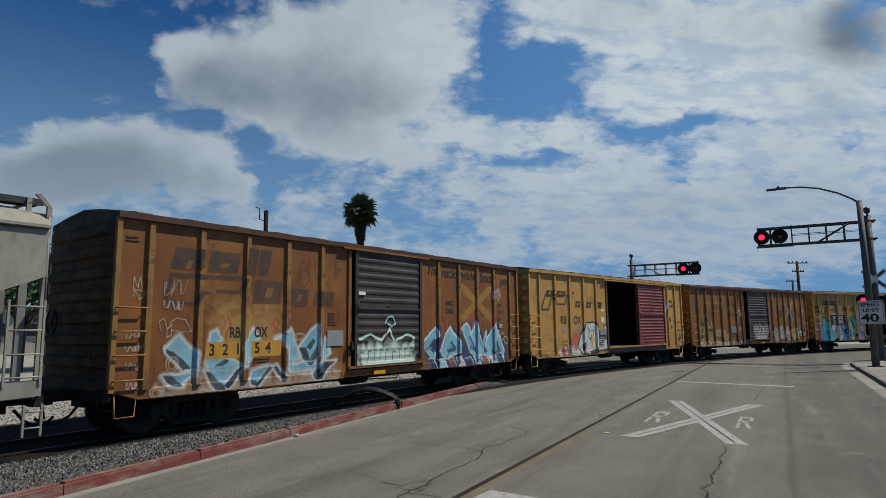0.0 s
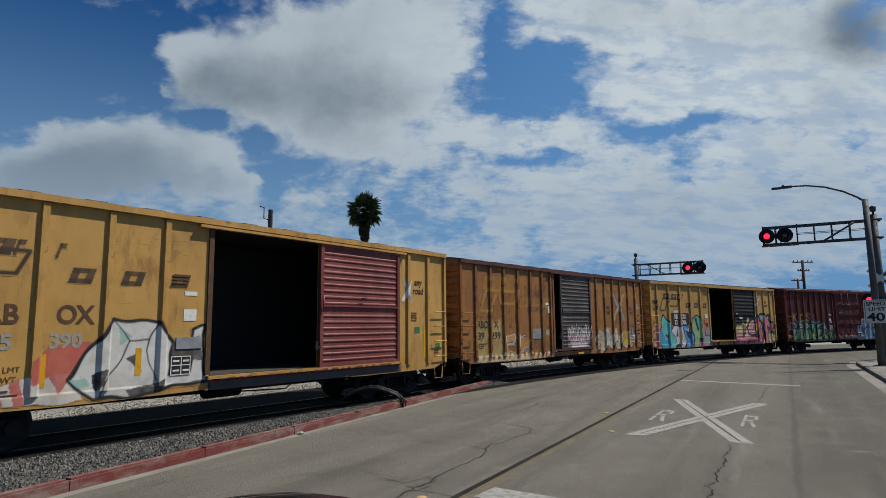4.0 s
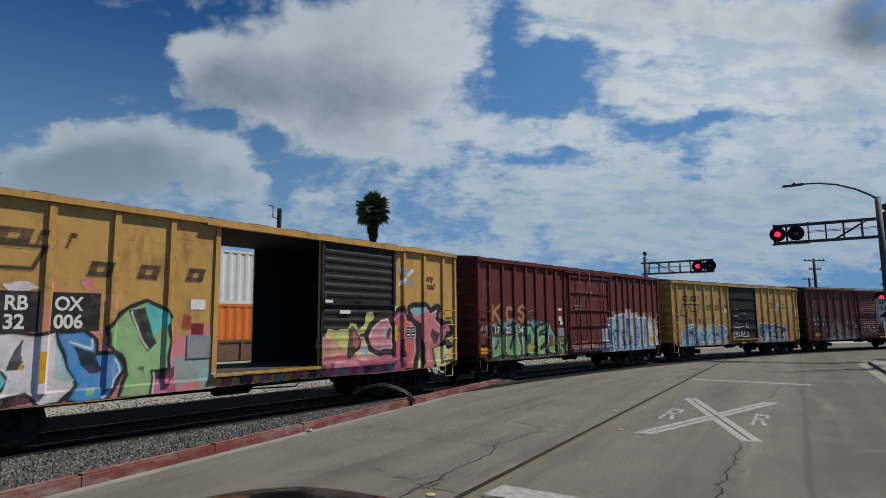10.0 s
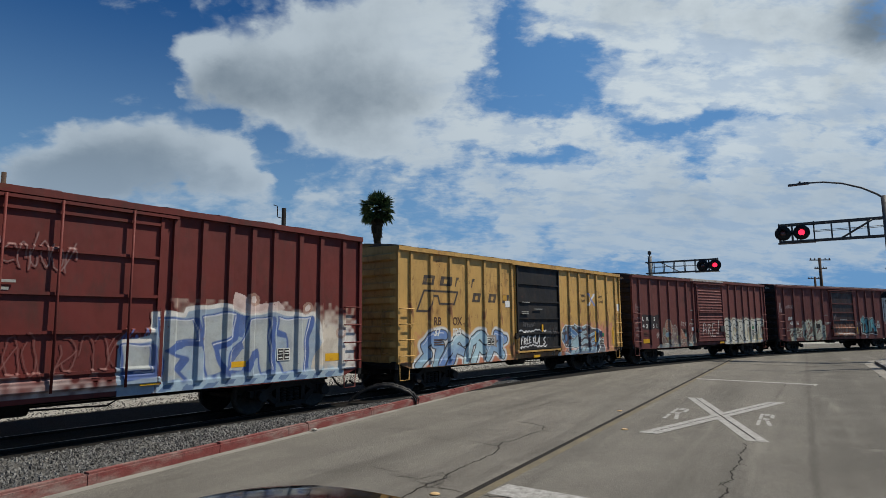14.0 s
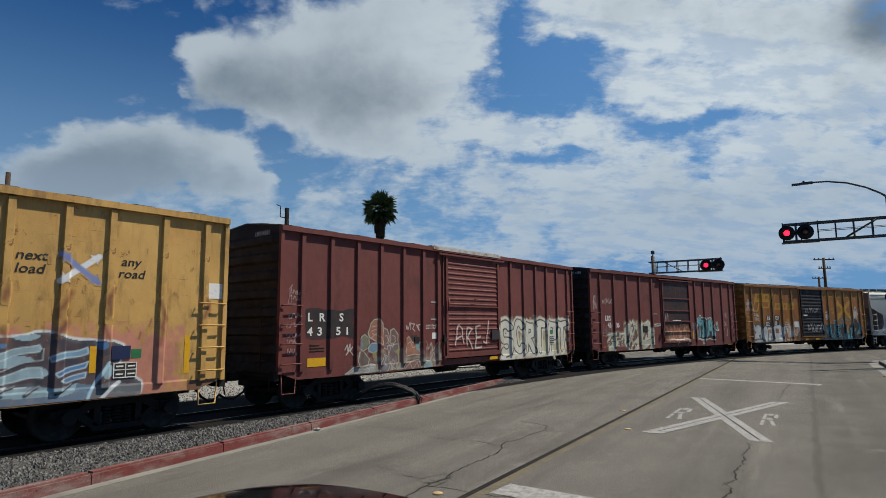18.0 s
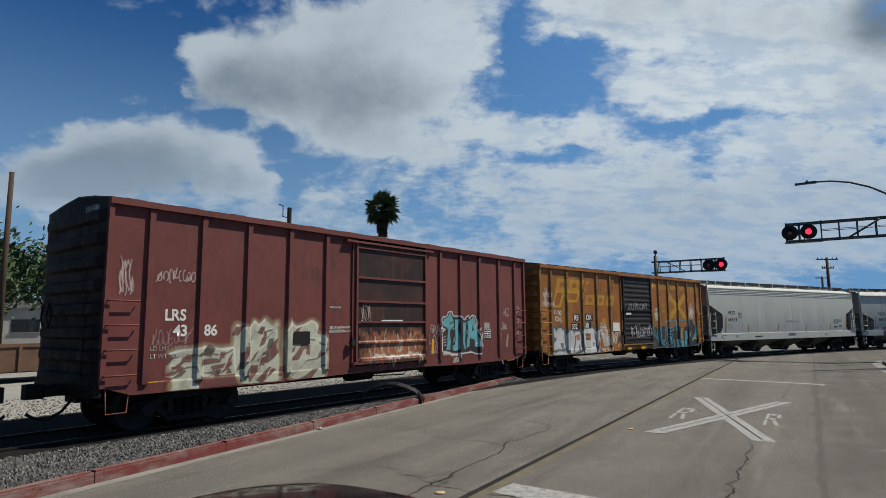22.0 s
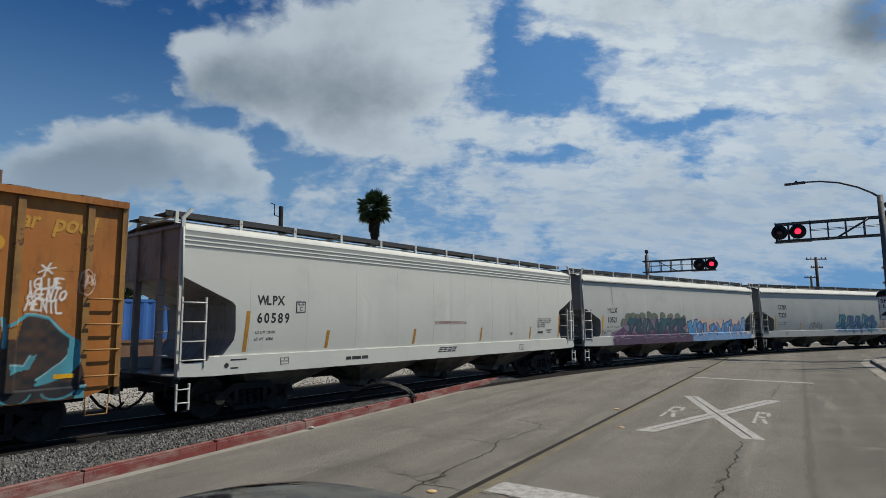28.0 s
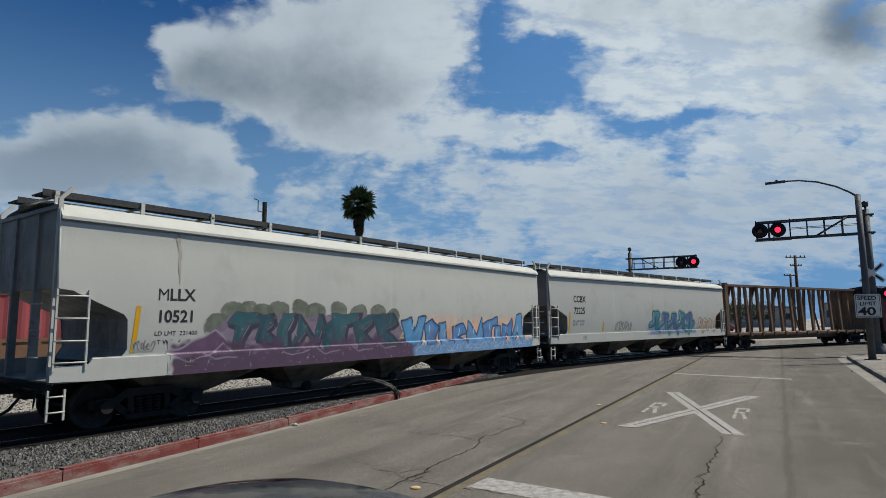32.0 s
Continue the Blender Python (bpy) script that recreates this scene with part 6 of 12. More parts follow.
def art_maroon(c):
    tan = (0.36, 0.19, 0.075)
    for k, x in enumerate((0.86, 1.69, 2.50)):
        if k == 0:
            c.slanted(x, 2.28, 0.14, 0.64, tan, 1, 0.0)
            c.line([(x + 0.12, 2.58), (x + 0.46, 2.88)], 0.13, tan)
            c.line([(x + 0.14, 2.62), (x + 0.48, 2.32)], 0.13, tan)
        else:
            c.line([(x + 0.46, 2.78), (x + 0.32, 2.86), (x + 0.12, 2.82), (x + 0.06, 2.6 if k == 1 else 2.70), (x + (0.12 if k == 1 else 0.42), 2.36 if k == 1 else 2.52), (x + 0.3, 2.31), (x + (0.46 if k == 1 else 0.06), 2.38)], 0.13, tan)
    c.cloud(0.95, 6.1, 0.72, 1.75, (0.16, 0.20, 0.10), 0.75, 0.35)
    teal, green, pit = (0.09, 0.30, 0.34), (0.20, 0.34, 0.13), (0.018, 0.022, 0.022)
    c.cloud(0.75, 4.7, 1.6, 2.35, (0.13, 0.36, 0.38), 0.8, 0.25)
    forms = ([(0.72, 1.85), (1.35, 2.12), (1.55, 1.75), (1.5, 0.98), (0.80, 0.95)], [(1.62, 2.02), (2.40, 2.20), (2.64, 1.22), (2.60, 0.93), (1.70, 0.98)], [(2.66, 1.94), (2.86, 2.18), (3.41, 2.09), (3.62, 1.70), (3.58, 0.93), (2.78, 0.98)],
             [(3.69, 1.98), (4.60, 2.30), (4.49, 2.08), (3.85, 1.73), (4.43, 1.78), (4.44, 1.41), (3.88, 1.19), (4.46, 1.19), (4.44, 0.90), (3.68, 0.93)], [(4.52, 2.04), (4.66, 2.28), (5.07, 1.72), (5.19, 0.91), (4.58, 1.02)])
    for f in forms:
        c.line(f + f[:1], 0.16, pit)
    for f in forms:
        c.fill(f, green)
        sl = c.window(min(p[0] for p in f), max(p[0] for p in f), 1.45, 2.4)
        low = c.cov[sl] * np.clip((c.Z[sl] - 1.42 - 0.2 * (c.noise[sl] - 0.5)) / 0.25, 0, 1)
        same = np.abs(c.rgb[sl] - np.array(green)).sum(-1) < 0.02
        c.lay(low * same, teal, sl)
        c.line(f + f[:1], 0.075, pit)
    for p in ([(2.40, 2.18), (2.62, 1.25), (2.58, 1.0)], [(2.80, 1.02), (2.78, 1.75), (2.95, 2.05), (3.4, 2.0)], [(3.75, 1.35), (4.1, 1.62), (4.4, 1.68)], [(4.62, 2.2), (4.50, 1.1)], [(4.66, 2.24), (5.1, 1.6), (5.5, 0.85)], [(0.85, 1.2), (1.0, 1.85), (1.3, 2.0)], [(1.7, 1.1), (1.75, 1.75), (2.2, 2.05)]):
        c.line(p, 0.035, (0.52, 0.56, 0.54))
    c.fill([(4.63, 1.70), (4.99, 1.72), (5.01, 1.23), (4.61, 1.21)], MAR)
    c.fill([(2.95, 1.75), (3.3, 1.8), (3.4, 1.4), (3.05, 1.3)], pit)
    c.line([(1.05, 1.3), (1.2, 1.6)], 0.12, pit)
    c.line([(2.0, 1.25), (2.15, 1.65)], 0.12, pit)
    c.fill([(5.25, 1.5), (5.5, 1.42), (5.88, 1.46), (5.85, 0.80), (5.35, 0.82)], pit)
    c.line([(5.80, 1.36), (5.6, 1.38), (5.56, 1.2), (5.78, 1.08), (5.74, 0.88), (5.52, 0.86)], 0.09, green)
    c.fill([(0.85, 0.98), (2.60, 0.93), (3.68, 0.93), (5.19, 0.89), (5.89, 0.80), (0.85, 0.80)], (0.05, 0.055, 0.045), 0.9)
    for x in (0.9, 1.72, 2.52):
        c.fill([(x - 0.06, 1.70), (x + 0.55, 1.70), (x + 0.55, 2.08), (x - 0.06, 2.08)], pit, 0.95)
    c.scrawl(0.2, 1.65, 0.4, 0.6, (0.5, 0.48, 0.46), 2, 4)
    c.scrawl(0.25, 2.9, 0.5, 1.0, (0.22, 0.12, 0.12), 3, 5)
    c.scrawl(6.3, 1.2, 3.6, 0.9, (0.20, 0.09, 0.08), 21, 12)
    c.scrawl(9.2, 1.3, 0.9, 0.8, (0.08, 0.14, 0.34), 22, 8, 0.03)
    c.cloud(6.4, 10.2, 0.95, 1.3, (0.40, 0.34, 0.32), 0.6, 0.3)
    c.cloud(10.3, 15.6, 0.78, 2.3, (0.42, 0.46, 0.52), 0.85, 0.3)
    c.cloud(12.4, 13.4, 2.1, 2.75, (0.55, 0.40, 0.37), 0.6, 0.35)
    c.cloud(9.9, 15.7, 0.8, 2.75, (0.50, 0.44, 0.36), 0.5, 0.4)
    navy, stone, chalk = (0.055, 0.10, 0.26), (0.34, 0.36, 0.345), (0.56, 0.54, 0.50)
    c.fill([(9.21, 1.82), (9.85, 1.90), (9.87, 2.39), (10.50, 2.43), (10.57, 2.55), (11.74, 2.56), (12.17, 2.44), (12.93, 2.48), (14.06, 2.41), (14.32, 1.77), (13.97, 1.00), (13.87, 0.83), (10.20, 0.81), (9.16, 0.79), (9.14, 1.25)], (0.24, 0.32, 0.40))
    c.line([(9.21, 1.84), (9.83, 1.92), (9.86, 2.41), (10.50, 2.45), (10.56, 2.58), (11.74, 2.60)], 0.10, chalk)
    c.line([(11.74, 2.60), (12.17, 2.46), (12.93, 2.51), (14.08, 2.44), (14.36, 1.77)], 0.10, chalk)
    for f in ([(9.24, 1.79), (9.76, 1.81), (9.81, 1.33), (9.51, 1.29), (9.29, 1.27)], [(9.93, 2.33), (10.73, 2.36), (10.82, 1.86), (10.39, 1.86), (10.17, 1.69), (10.53, 1.49), (10.34, 1.26), (10.68, 1.00), (10.00, 0.99), (10.11, 1.46)], [(10.95, 2.36), (11.73, 2.49), (11.68, 1.96), (11.22, 1.77), (11.47, 1.14), (11.07, 1.11), (10.92, 1.77)], [(11.93, 1.81), (12.17, 2.33), (12.70, 2.35), (12.77, 1.14), (12.46, 1.09), (12.36, 1.60), (12.19, 1.54), (12.03, 1.11), (11.57, 1.13), (11.68, 1.63)],
              [(12.95, 2.37), (13.96, 2.37), (13.86, 1.99), (13.77, 1.04), (13.19, 1.00), (13.00, 1.38), (13.27, 1.57), (13.17, 2.00), (12.94, 2.06)]):
        c.line([(x + 0.07, z - 0.07) for x, z in f + f[:1]], 0.15, navy)
        c.fill(f, stone)
        c.line(f + f[:1], 0.05, navy)
        c.line([(x + 0.02, z - 0.02) for x, z in f[:4]], 0.018, (0.62, 0.64, 0.66))
    for f in ([(10.17, 1.68), (10.41, 1.85), (10.82, 1.86), (10.53, 1.68)], [(11.57, 1.13), (11.77, 1.64), (11.93, 1.81), (12.02, 1.63)], [(11.74, 2.51), (12.13, 2.42), (11.93, 1.89), (11.77, 1.96)]):
        c.fill(f, navy)
    c.fill([(11.66, 2.60), (11.73, 2.93), (12.07, 2.87), (12.25, 2.76), (12.61, 2.68), (12.97, 2.76), (13.18, 2.59), (12.93, 2.50), (12.17, 2.46)], (0.54, 0.42, 0.38), 0.9)
    c.cloud(9.9, 15.2, 0.80, 1.12, (0.27, 0.36, 0.43), 0.9, 0.12)
    for k in range(10):
        c.fill([(10.0 + 0.5 * k, 0.82), (10.25 + 0.5 * k, 0.82), (10.38 + 0.5 * k, 0.96), (10.13 + 0.5 * k, 0.96)], (0.05, 0.10, 0.22), 0.8)
    for x, z in ((12.25, 2.82), (13.85, 2.62), (15.05, 1.95)):
        c.fill([(x + 0.17 * math.cos(q), z + 0.17 * math.sin(q)) for q in np.linspace(0, 6.2, 12)], (0.33, 0.20, 0.15), 0.8)
        c.fill([(x + 0.09 * math.cos(q), z + 0.09 * math.sin(q)) for q in np.linspace(0, 6.2, 10)], (0.58, 0.50, 0.46), 0.9)
    c.cloud(15.0, 15.6, 1.0, 2.1, (0.55, 0.52, 0.48), 0.7, 0.25)
    c.scrawl(6.9, 3.1, 1.4, 0.7, (0.28, 0.20, 0.19), 31, 7)


def art_dull_yellow(c):
    dk = (0.035, 0.03, 0.028)
    slant_row(c, [(1.15, 3.45, 0.55), (2.0, 3.45, 0.55), (2.8, 3.45, 0.18), (3.70, 3.45, 0.18), (3.75, 2.95, 0.45), (4.70, 2.95, 0.45), (5.60, 2.95, 0.40)], 0.32, dk)
    route_mark(c, 0.9, 2.6, 1.0, dk)
    c.cloud(0.7, 6.3, 0.8, 1.95, (0.44, 0.17, 0.10), 0.6, 0.5)
    c.piece(0.9, 5.8, 0.85, 1.85, 4, [(0.28, 0.42, 0.50), (0.12, 0.20, 0.40), (0.36, 0.50, 0.54)], (0.03, 0.03, 0.04), (0.54, 0.55, 0.54), None, 0.28, 0.4, 61)
    c.fill([(4.55, 1.35), (5.2, 1.35), (5.2, 1.75), (4.55, 1.75)], (0.24, 0.19, 0.15))
    c.cloud(5.9, 6.6, 0.8, 1.3, (0.3, 0.12, 0.06), 0.5, 0.3)
    tag(c, "FREE", 6.82, 1.40, 0.27, (0.58, 0.58, 0.58), 0.045, 0.62)
    tag(c, "KLA S", 7.62, 1.38, 0.29, (0.58, 0.58, 0.58), 0.05, 0.66)
    for z0 in (1.26, 1.86):
        c.line([(6.7 + 0.045 * k, z0 + 0.05 * abs(math.sin(k * 0.55))) for k in range(44)], 0.05, (0.52, 0.52, 0.52))
    c.scrawl(6.9, 2.02, 0.9, 0.22, (0.16, 0.16, 0.17), 64, 9, 0.014)
    c.scrawl(8.5, 1.5, 1.0, 0.6, (0.10, 0.10, 0.11), 65, 8, 0.014)
    c.cloud(9.80, 15.0, 0.8, 2.25, (0.44, 0.185, 0.125), 1.0, 0.4)
    deep, mid, pale_b, chalk = (0.025, 0.035, 0.05), (0.07, 0.17, 0.34), (0.25, 0.36, 0.41), (0.56, 0.57, 0.56)
    mass = [(9.98, 1.80), (10.12, 1.84), (10.13, 1.96), (10.34, 2.10), (10.64, 2.06), (11.06, 2.01), (11.18, 2.09), (11.44, 2.06), (11.73, 2.00), (12.14, 2.08), (12.52, 1.99), (12.97, 1.93), (13.45, 1.89), (13.70, 1.76), (13.57, 1.43), (14.05, 1.10), (14.02, 0.91), (13.14, 0.94), (12.18, 1.11), (10.90, 1.14), (10.30, 1.14), (10.12, 1.34), (9.99, 1.53)]
    c.line(mass + mass[:1], 0.09, chalk)
    c.fill(mass, deep)
    c.fill([(9.65, 0.86), (9.75, 0.97), (10.51, 0.87), (10.93, 0.97), (12.18, 1.11), (12.87, 1.12), (13.76, 0.96), (13.02, 0.76), (11.51, 0.72), (9.86, 0.72)], (0.10, 0.17, 0.24))
    c.fill([(10.50, 1.03), (12.18, 1.10), (12.88, 1.12), (12.81, 0.96), (10.81, 0.88)], pale_b)
    ovals(c, [(10.09, 1.63, 0.09, 0.13, pale_b), (10.20, 1.39, 0.09, 0.09, mid), (10.21, 1.90, 0.07, 0.07, mid), (10.39, 1.95, 0.05, 0.11, pale_b), (10.37, 1.24, 0.07, 0.04, chalk), (10.41, 1.56, 0.10, 0.16, mid), (11.28, 1.99, 0.13, 0.07, pale_b), (11.61, 1.88, 0.10, 0.05, mid), (12.00, 2.00, 0.21, 0.06, pale_b), (13.25, 1.81, 0.12, 0.08, mid), (13.40, 1.27, 0.10, 0.15, pale_b), (10.71, 1.36, 0.13, 0.10, pale_b), (11.01, 1.42, 0.21, 0.09, pale_b), (11.15, 1.23, 0.33, 0.07, pale_b), (11.87, 1.56, 0.27, 0.09, pale_b), (12.17, 1.36, 0.22, 0.09, pale_b)])
    for k, f in enumerate(([(10.59, 2.01), (11.47, 1.72), (11.30, 1.59), (10.62, 1.78)], [(10.66, 1.75), (11.30, 1.58), (10.88, 1.54), (10.62, 1.63)], [(11.54, 1.75), (12.21, 1.84), (12.28, 1.73), (11.58, 1.62)], [(12.38, 1.61), (13.01, 1.81), (13.05, 1.70), (12.41, 1.54)], [(12.48, 1.36), (13.09, 1.55), (13.06, 1.44), (12.54, 1.30)], [(12.58, 1.23), (13.06, 1.34), (13.03, 1.23), (12.68, 1.17)], [(11.59, 1.31), (12.23, 1.44), (12.30, 1.27), (11.65, 1.18)], [(10.56, 1.20), (10.96, 1.50), (11.46, 1.67), (11.48, 1.16)])):
        c.fill(f, (mid, (0.10, 0.22, 0.38), pale_b, (0.16, 0.29, 0.40))[k % 4 if k < 7 else 2])
        c.line(f + f[:1], 0.02, (0.42, 0.52, 0.56))
    for p in ([(10.62, 1.15), (10.96, 1.47), (11.49, 1.68)], [(11.59, 1.39), (12.23, 1.54), (12.27, 1.73)], [(10.50, 0.93), (10.74, 1.11)], [(11.12, 0.94), (11.32, 1.10)], [(11.49, 0.96), (11.89, 1.11)], [(12.07, 0.97), (12.24, 1.09)], [(9.87, 0.95), (10.04, 1.04)], [(10.31, 0.94), (10.50, 1.04)], [(12.49, 0.99), (12.74, 1.11)]):
        c.line(p, 0.05, deep)
        c.line([(x + 0.03, z + 0.03) for x, z in p], 0.015, chalk, 0.02, 0.7)
    c.line([(9.66, 0.83), (9.71, 0.94), (9.93, 0.97), (10.31, 0.89), (10.76, 0.87)], 0.04, (0.45, 0.52, 0.55))
    c.fill([(13.02, 0.76), (13.24, 1.05), (13.55, 1.09), (14.05, 1.08), (14.04, 0.88), (13.63, 0.77)], (0.12, 0.13, 0.14))
    c.line([(13.09, 0.75), (13.27, 1.22), (13.40, 1.45)], 0.06, (0.34, 0.50, 0.60))
    c.line([(13.28, 0.74), (13.63, 1.09)], 0.06, (0.52, 0.56, 0.58))
    tag(c, "SJS", 9.1, 0.88, 0.14, (0.45, 0.36, 0.30), 0.025)
    rust = (0.17, 0.062, 0.028)
    r = random.Random(5)
    for u in (0.62, 1.56, 2.54, 3.51, 4.48, 5.46, 10.72, 11.63, 12.55, 13.35, 14.42, 15.37):
        for k in range(3):
            z = r.uniform(2.1, 2.9)
            c.line([(u + r.uniform(-0.1, 0.1), z), (u + r.uniform(-0.1, 0.1), z - r.uniform(0.1, 0.4))], r.uniform(0.05, 0.13), rust, 0.09, 0.75)
    for k in range(70):
        u, z = r.choice((r.uniform(0.5, 6.2), r.uniform(9.9, 15.4))), r.uniform(1.9, 4.1)
        c.line([(u, z), (u + r.uniform(-0.06, 0.06), z - r.uniform(0.03, 0.16))], r.uniform(0.012, 0.04), rust, 0.03, 0.7)
    c.cloud(9.75, 10.3, 0.8, 1.3, (0.20, 0.075, 0.04), 0.8, 0.2)
    c.cloud(6.0, 6.6, 0.8, 1.6, (0.20, 0.075, 0.04), 0.8, 0.25)
    arrow_ex(c, 12.48, 3.01, 13.14, 3.51, (0.58, 0.60, 0.62), (0.16, 0.20, 0.38))


def art_brown(c):
    c.fill([(0.82, 1.82), (2.52, 1.82), (2.52, 2.58), (0.82, 2.58)], (0.012, 0.014, 0.016))
    chalk = (0.40, 0.33, 0.31)
    c.line([(0.62, 2.72), (0.25, 2.72), (0.3, 3.05), (0.42, 3.2), (0.32, 2.95), (0.34, 2.75)], 0.012, chalk, 0.012, 0.85)
    for x, z, w, h in ((0.34, 2.98, 0.26, 0.10), (0.34, 2.84, 0.26, 0.10), (0.3, 2.36, 0.3, 0.12), (0.26, 2.12, 0.4, 0.12), (0.3, 1.86, 0.3, 0.1), (0.3, 1.7, 0.26, 0.1), (0.3, 1.4, 0.3, 0.16)):
        c.line([(x + w * q / 4 + 0.03 * math.cos(6.28 * q), z + h * (0.5 + 0.5 * math.sin(6.28 * q + 0.8 * q * q))) for q in np.linspace(0, 4, 44)], 0.011, chalk, 0.012, 0.85)
    c.cloud(2.6, 6.4, 0.85, 1.6, (0.30, 0.30, 0.24), 0.55, 0.5)
    cream = (0.50, 0.46, 0.38)
    for f, tone in (([(2.24, 0.88), (2.5, 1.0), (2.93, 1.01), (3.37, 1.03), (3.39, 0.74), (2.8, 0.72), (2.25, 0.73)], (0.26, 0.30, 0.30)), ([(2.63, 1.19), (2.66, 1.43), (2.85, 1.45), (3.01, 1.31), (3.16, 1.15), (3.07, 1.0), (2.69, 0.98)], (0.10, 0.08, 0.07)), ([(2.75, 1.53), (2.83, 1.83), (2.97, 1.93), (3.12, 1.82), (3.14, 1.51), (2.9, 1.42)], (0.15, 0.17, 0.12)), ([(3.55, 1.12), (3.67, 1.32), (3.84, 1.26), (3.94, 0.98), (3.86, 0.83), (3.59, 0.85)], (0.13, 0.13, 0.15)), ([(3.63, 2.1), (3.88, 1.99), (3.98, 1.74), (3.83, 1.47), (3.69, 1.48)], (0.16, 0.10, 0.09)), ([(4.0, 1.96), (4.14, 2.06), (4.32, 1.9), (4.37, 1.45), (4.2, 1.34), (4.02, 1.63)], (0.15, 0.10, 0.09)), ([(3.85, 1.58), (4.36, 1.61), (4.36, 1.06), (4.14, 0.85), (3.9, 1.09)], (0.13, 0.10, 0.10)), ([(4.6, 1.35), (4.63, 1.69), (4.78, 1.77), (4.91, 1.59), (5.1, 1.58), (5.3, 1.46), (5.31, 1.28), (4.71, 1.2)], (0.30, 0.13, 0.08)), ([(4.58, 0.87), (4.72, 1.03), (5.22, 1.11), (5.36, 0.81), (4.67, 0.78)], (0.16, 0.07, 0.06)), ([(5.46, 0.92), (5.62, 1.05), (5.9, 0.94), (5.91, 0.76), (5.5, 0.76)], (0.18, 0.30, 0.32)), ([(3.07, 1.98), (3.13, 2.21), (3.3, 2.34), (3.48, 2.36), (3.62, 2.18), (3.65, 1.7), (3.58, 1.54), (3.34, 1.66), (3.15, 1.82)], (0.30, 0.14, 0.09)), ([(3.09, 1.51), (3.21, 1.64), (3.39, 1.6), (3.45, 1.41), (3.33, 1.34), (3.13, 1.38)], (0.12, 0.24, 0.32))):
        c.line(f + f[:1], 0.10, (0.07, 0.045, 0.04), 0.04, 0.6)
        c.fill(f, tone, 0.85)
        c.line(f + f[:1], 0.024, cream, 0.02, 0.75)
    for f, tone in (([(3.28, 1.34), (3.43, 1.39), (3.44, 1.2), (3.31, 1.21)], (0.28, 0.26, 0.09)), ([(4.2, 1.4), (4.4, 1.44), (4.38, 1.17)], (0.26, 0.24, 0.08)), ([(5.1, 1.61), (5.33, 1.64), (5.31, 1.4), (5.14, 1.38)], (0.15, 0.28, 0.27)), ([(4.88, 1.81), (5.16, 1.82), (5.15, 1.64), (4.88, 1.64)], (0.02, 0.02, 0.02)), ([(2.76, 1.68), (2.88, 1.73), (2.92, 1.57), (2.8, 1.55)], (0.10, 0.20, 0.24))):
        c.fill(f, tone, 0.9)
    for p in ([(3.18, 2.11), (3.44, 2.13)], [(3.19, 1.99), (3.42, 2.01)], [(3.23, 1.92), (3.3, 1.86), (3.42, 1.88)], [(3.18, 1.79), (3.33, 1.86), (3.54, 1.75), (3.61, 1.59)], [(3.75, 1.83), (3.84, 1.84), (3.9, 1.69), (3.82, 1.64)], [(4.09, 1.85), (4.2, 1.83), (4.24, 1.68), (4.15, 1.62)], [(3.89, 1.8), (3.99, 1.52), (3.86, 1.31)], [(4.02, 1.63), (4.08, 1.54), (4.16, 1.57), (4.13, 1.64), (4.04, 1.63)], [(3.67, 1.29), (3.76, 1.21), (3.71, 1.1), (3.8, 0.99)], [(4.07, 1.19), (4.16, 1.1), (4.1, 0.99), (4.02, 1.08), (4.07, 1.16)], [(2.66, 1.46), (2.6, 1.24), (2.66, 1.08)], [(2.33, 0.87), (2.6, 0.94), (2.93, 0.91), (3.33, 0.93)], [(2.43, 0.76), (2.7, 0.83), (3.08, 0.82)], [(2.98, 0.96), (3.11, 0.87), (3.08, 0.79)], [(4.7, 1.54), (4.82, 1.6), (4.95, 1.42), (5.08, 1.47)], [(4.67, 0.86), (4.84, 1.02), (4.98, 0.84), (5.13, 1.03), (5.23, 0.85)], [(5.56, 0.97), (5.76, 0.98), (5.87, 0.85)], [(5.66, 1.68), (5.74, 1.38), (5.84, 1.62), (5.92, 1.31), (6.09, 1.54)], [(5.82, 1.31), (5.86, 1.0), (5.99, 1.27), (6.11, 1.02)], [(3.96, 1.11), (4.03, 0.86)], [(4.24, 1.12), (4.23, 0.85)]):
        c.line(p, 0.016, cream, 0.015, 0.8)
    for p in ([(4.62, 1.92), (4.67, 2.15), (4.74, 2.0), (4.85, 2.26), (4.89, 2.0)], [(4.91, 2.21), (5.08, 2.15), (4.99, 2.03), (5.11, 1.94)], [(5.18, 2.11), (5.32, 1.93), (5.24, 2.1), (5.34, 2.13)], [(2.2, 1.48), (2.26, 1.6), (2.29, 1.45), (2.37, 1.65), (2.37, 1.47), (2.46, 1.59)], [(2.23, 1.36), (2.34, 1.48), (2.46, 1.35)]):
        c.line(p, 0.028, (0.52, 0.48, 0.44), 0.02, 0.9)
    for p in ([(7.05, 1.5), (7.1, 2.0), (7.25, 2.15), (7.42, 2.05), (7.48, 1.5)], [(7.08, 1.72), (7.46, 1.78)], [(7.68, 1.42), (7.72, 2.05), (8.0, 1.95), (7.75, 1.7), (8.05, 1.35)], [(8.5, 2.1), (8.2, 2.05), (8.22, 1.35), (8.52, 1.4)], [(8.22, 1.72), (8.45, 1.75)], [(8.66, 1.55), (8.86, 1.45), (9.02, 2.28)]):
        c.line(p, 0.05, (0.52, 0.46, 0.42), 0.04, 0.9)
    c.cloud(9.7, 15.2, 0.80, 2.05, (0.40, 0.36, 0.24), 0.8, 0.45)
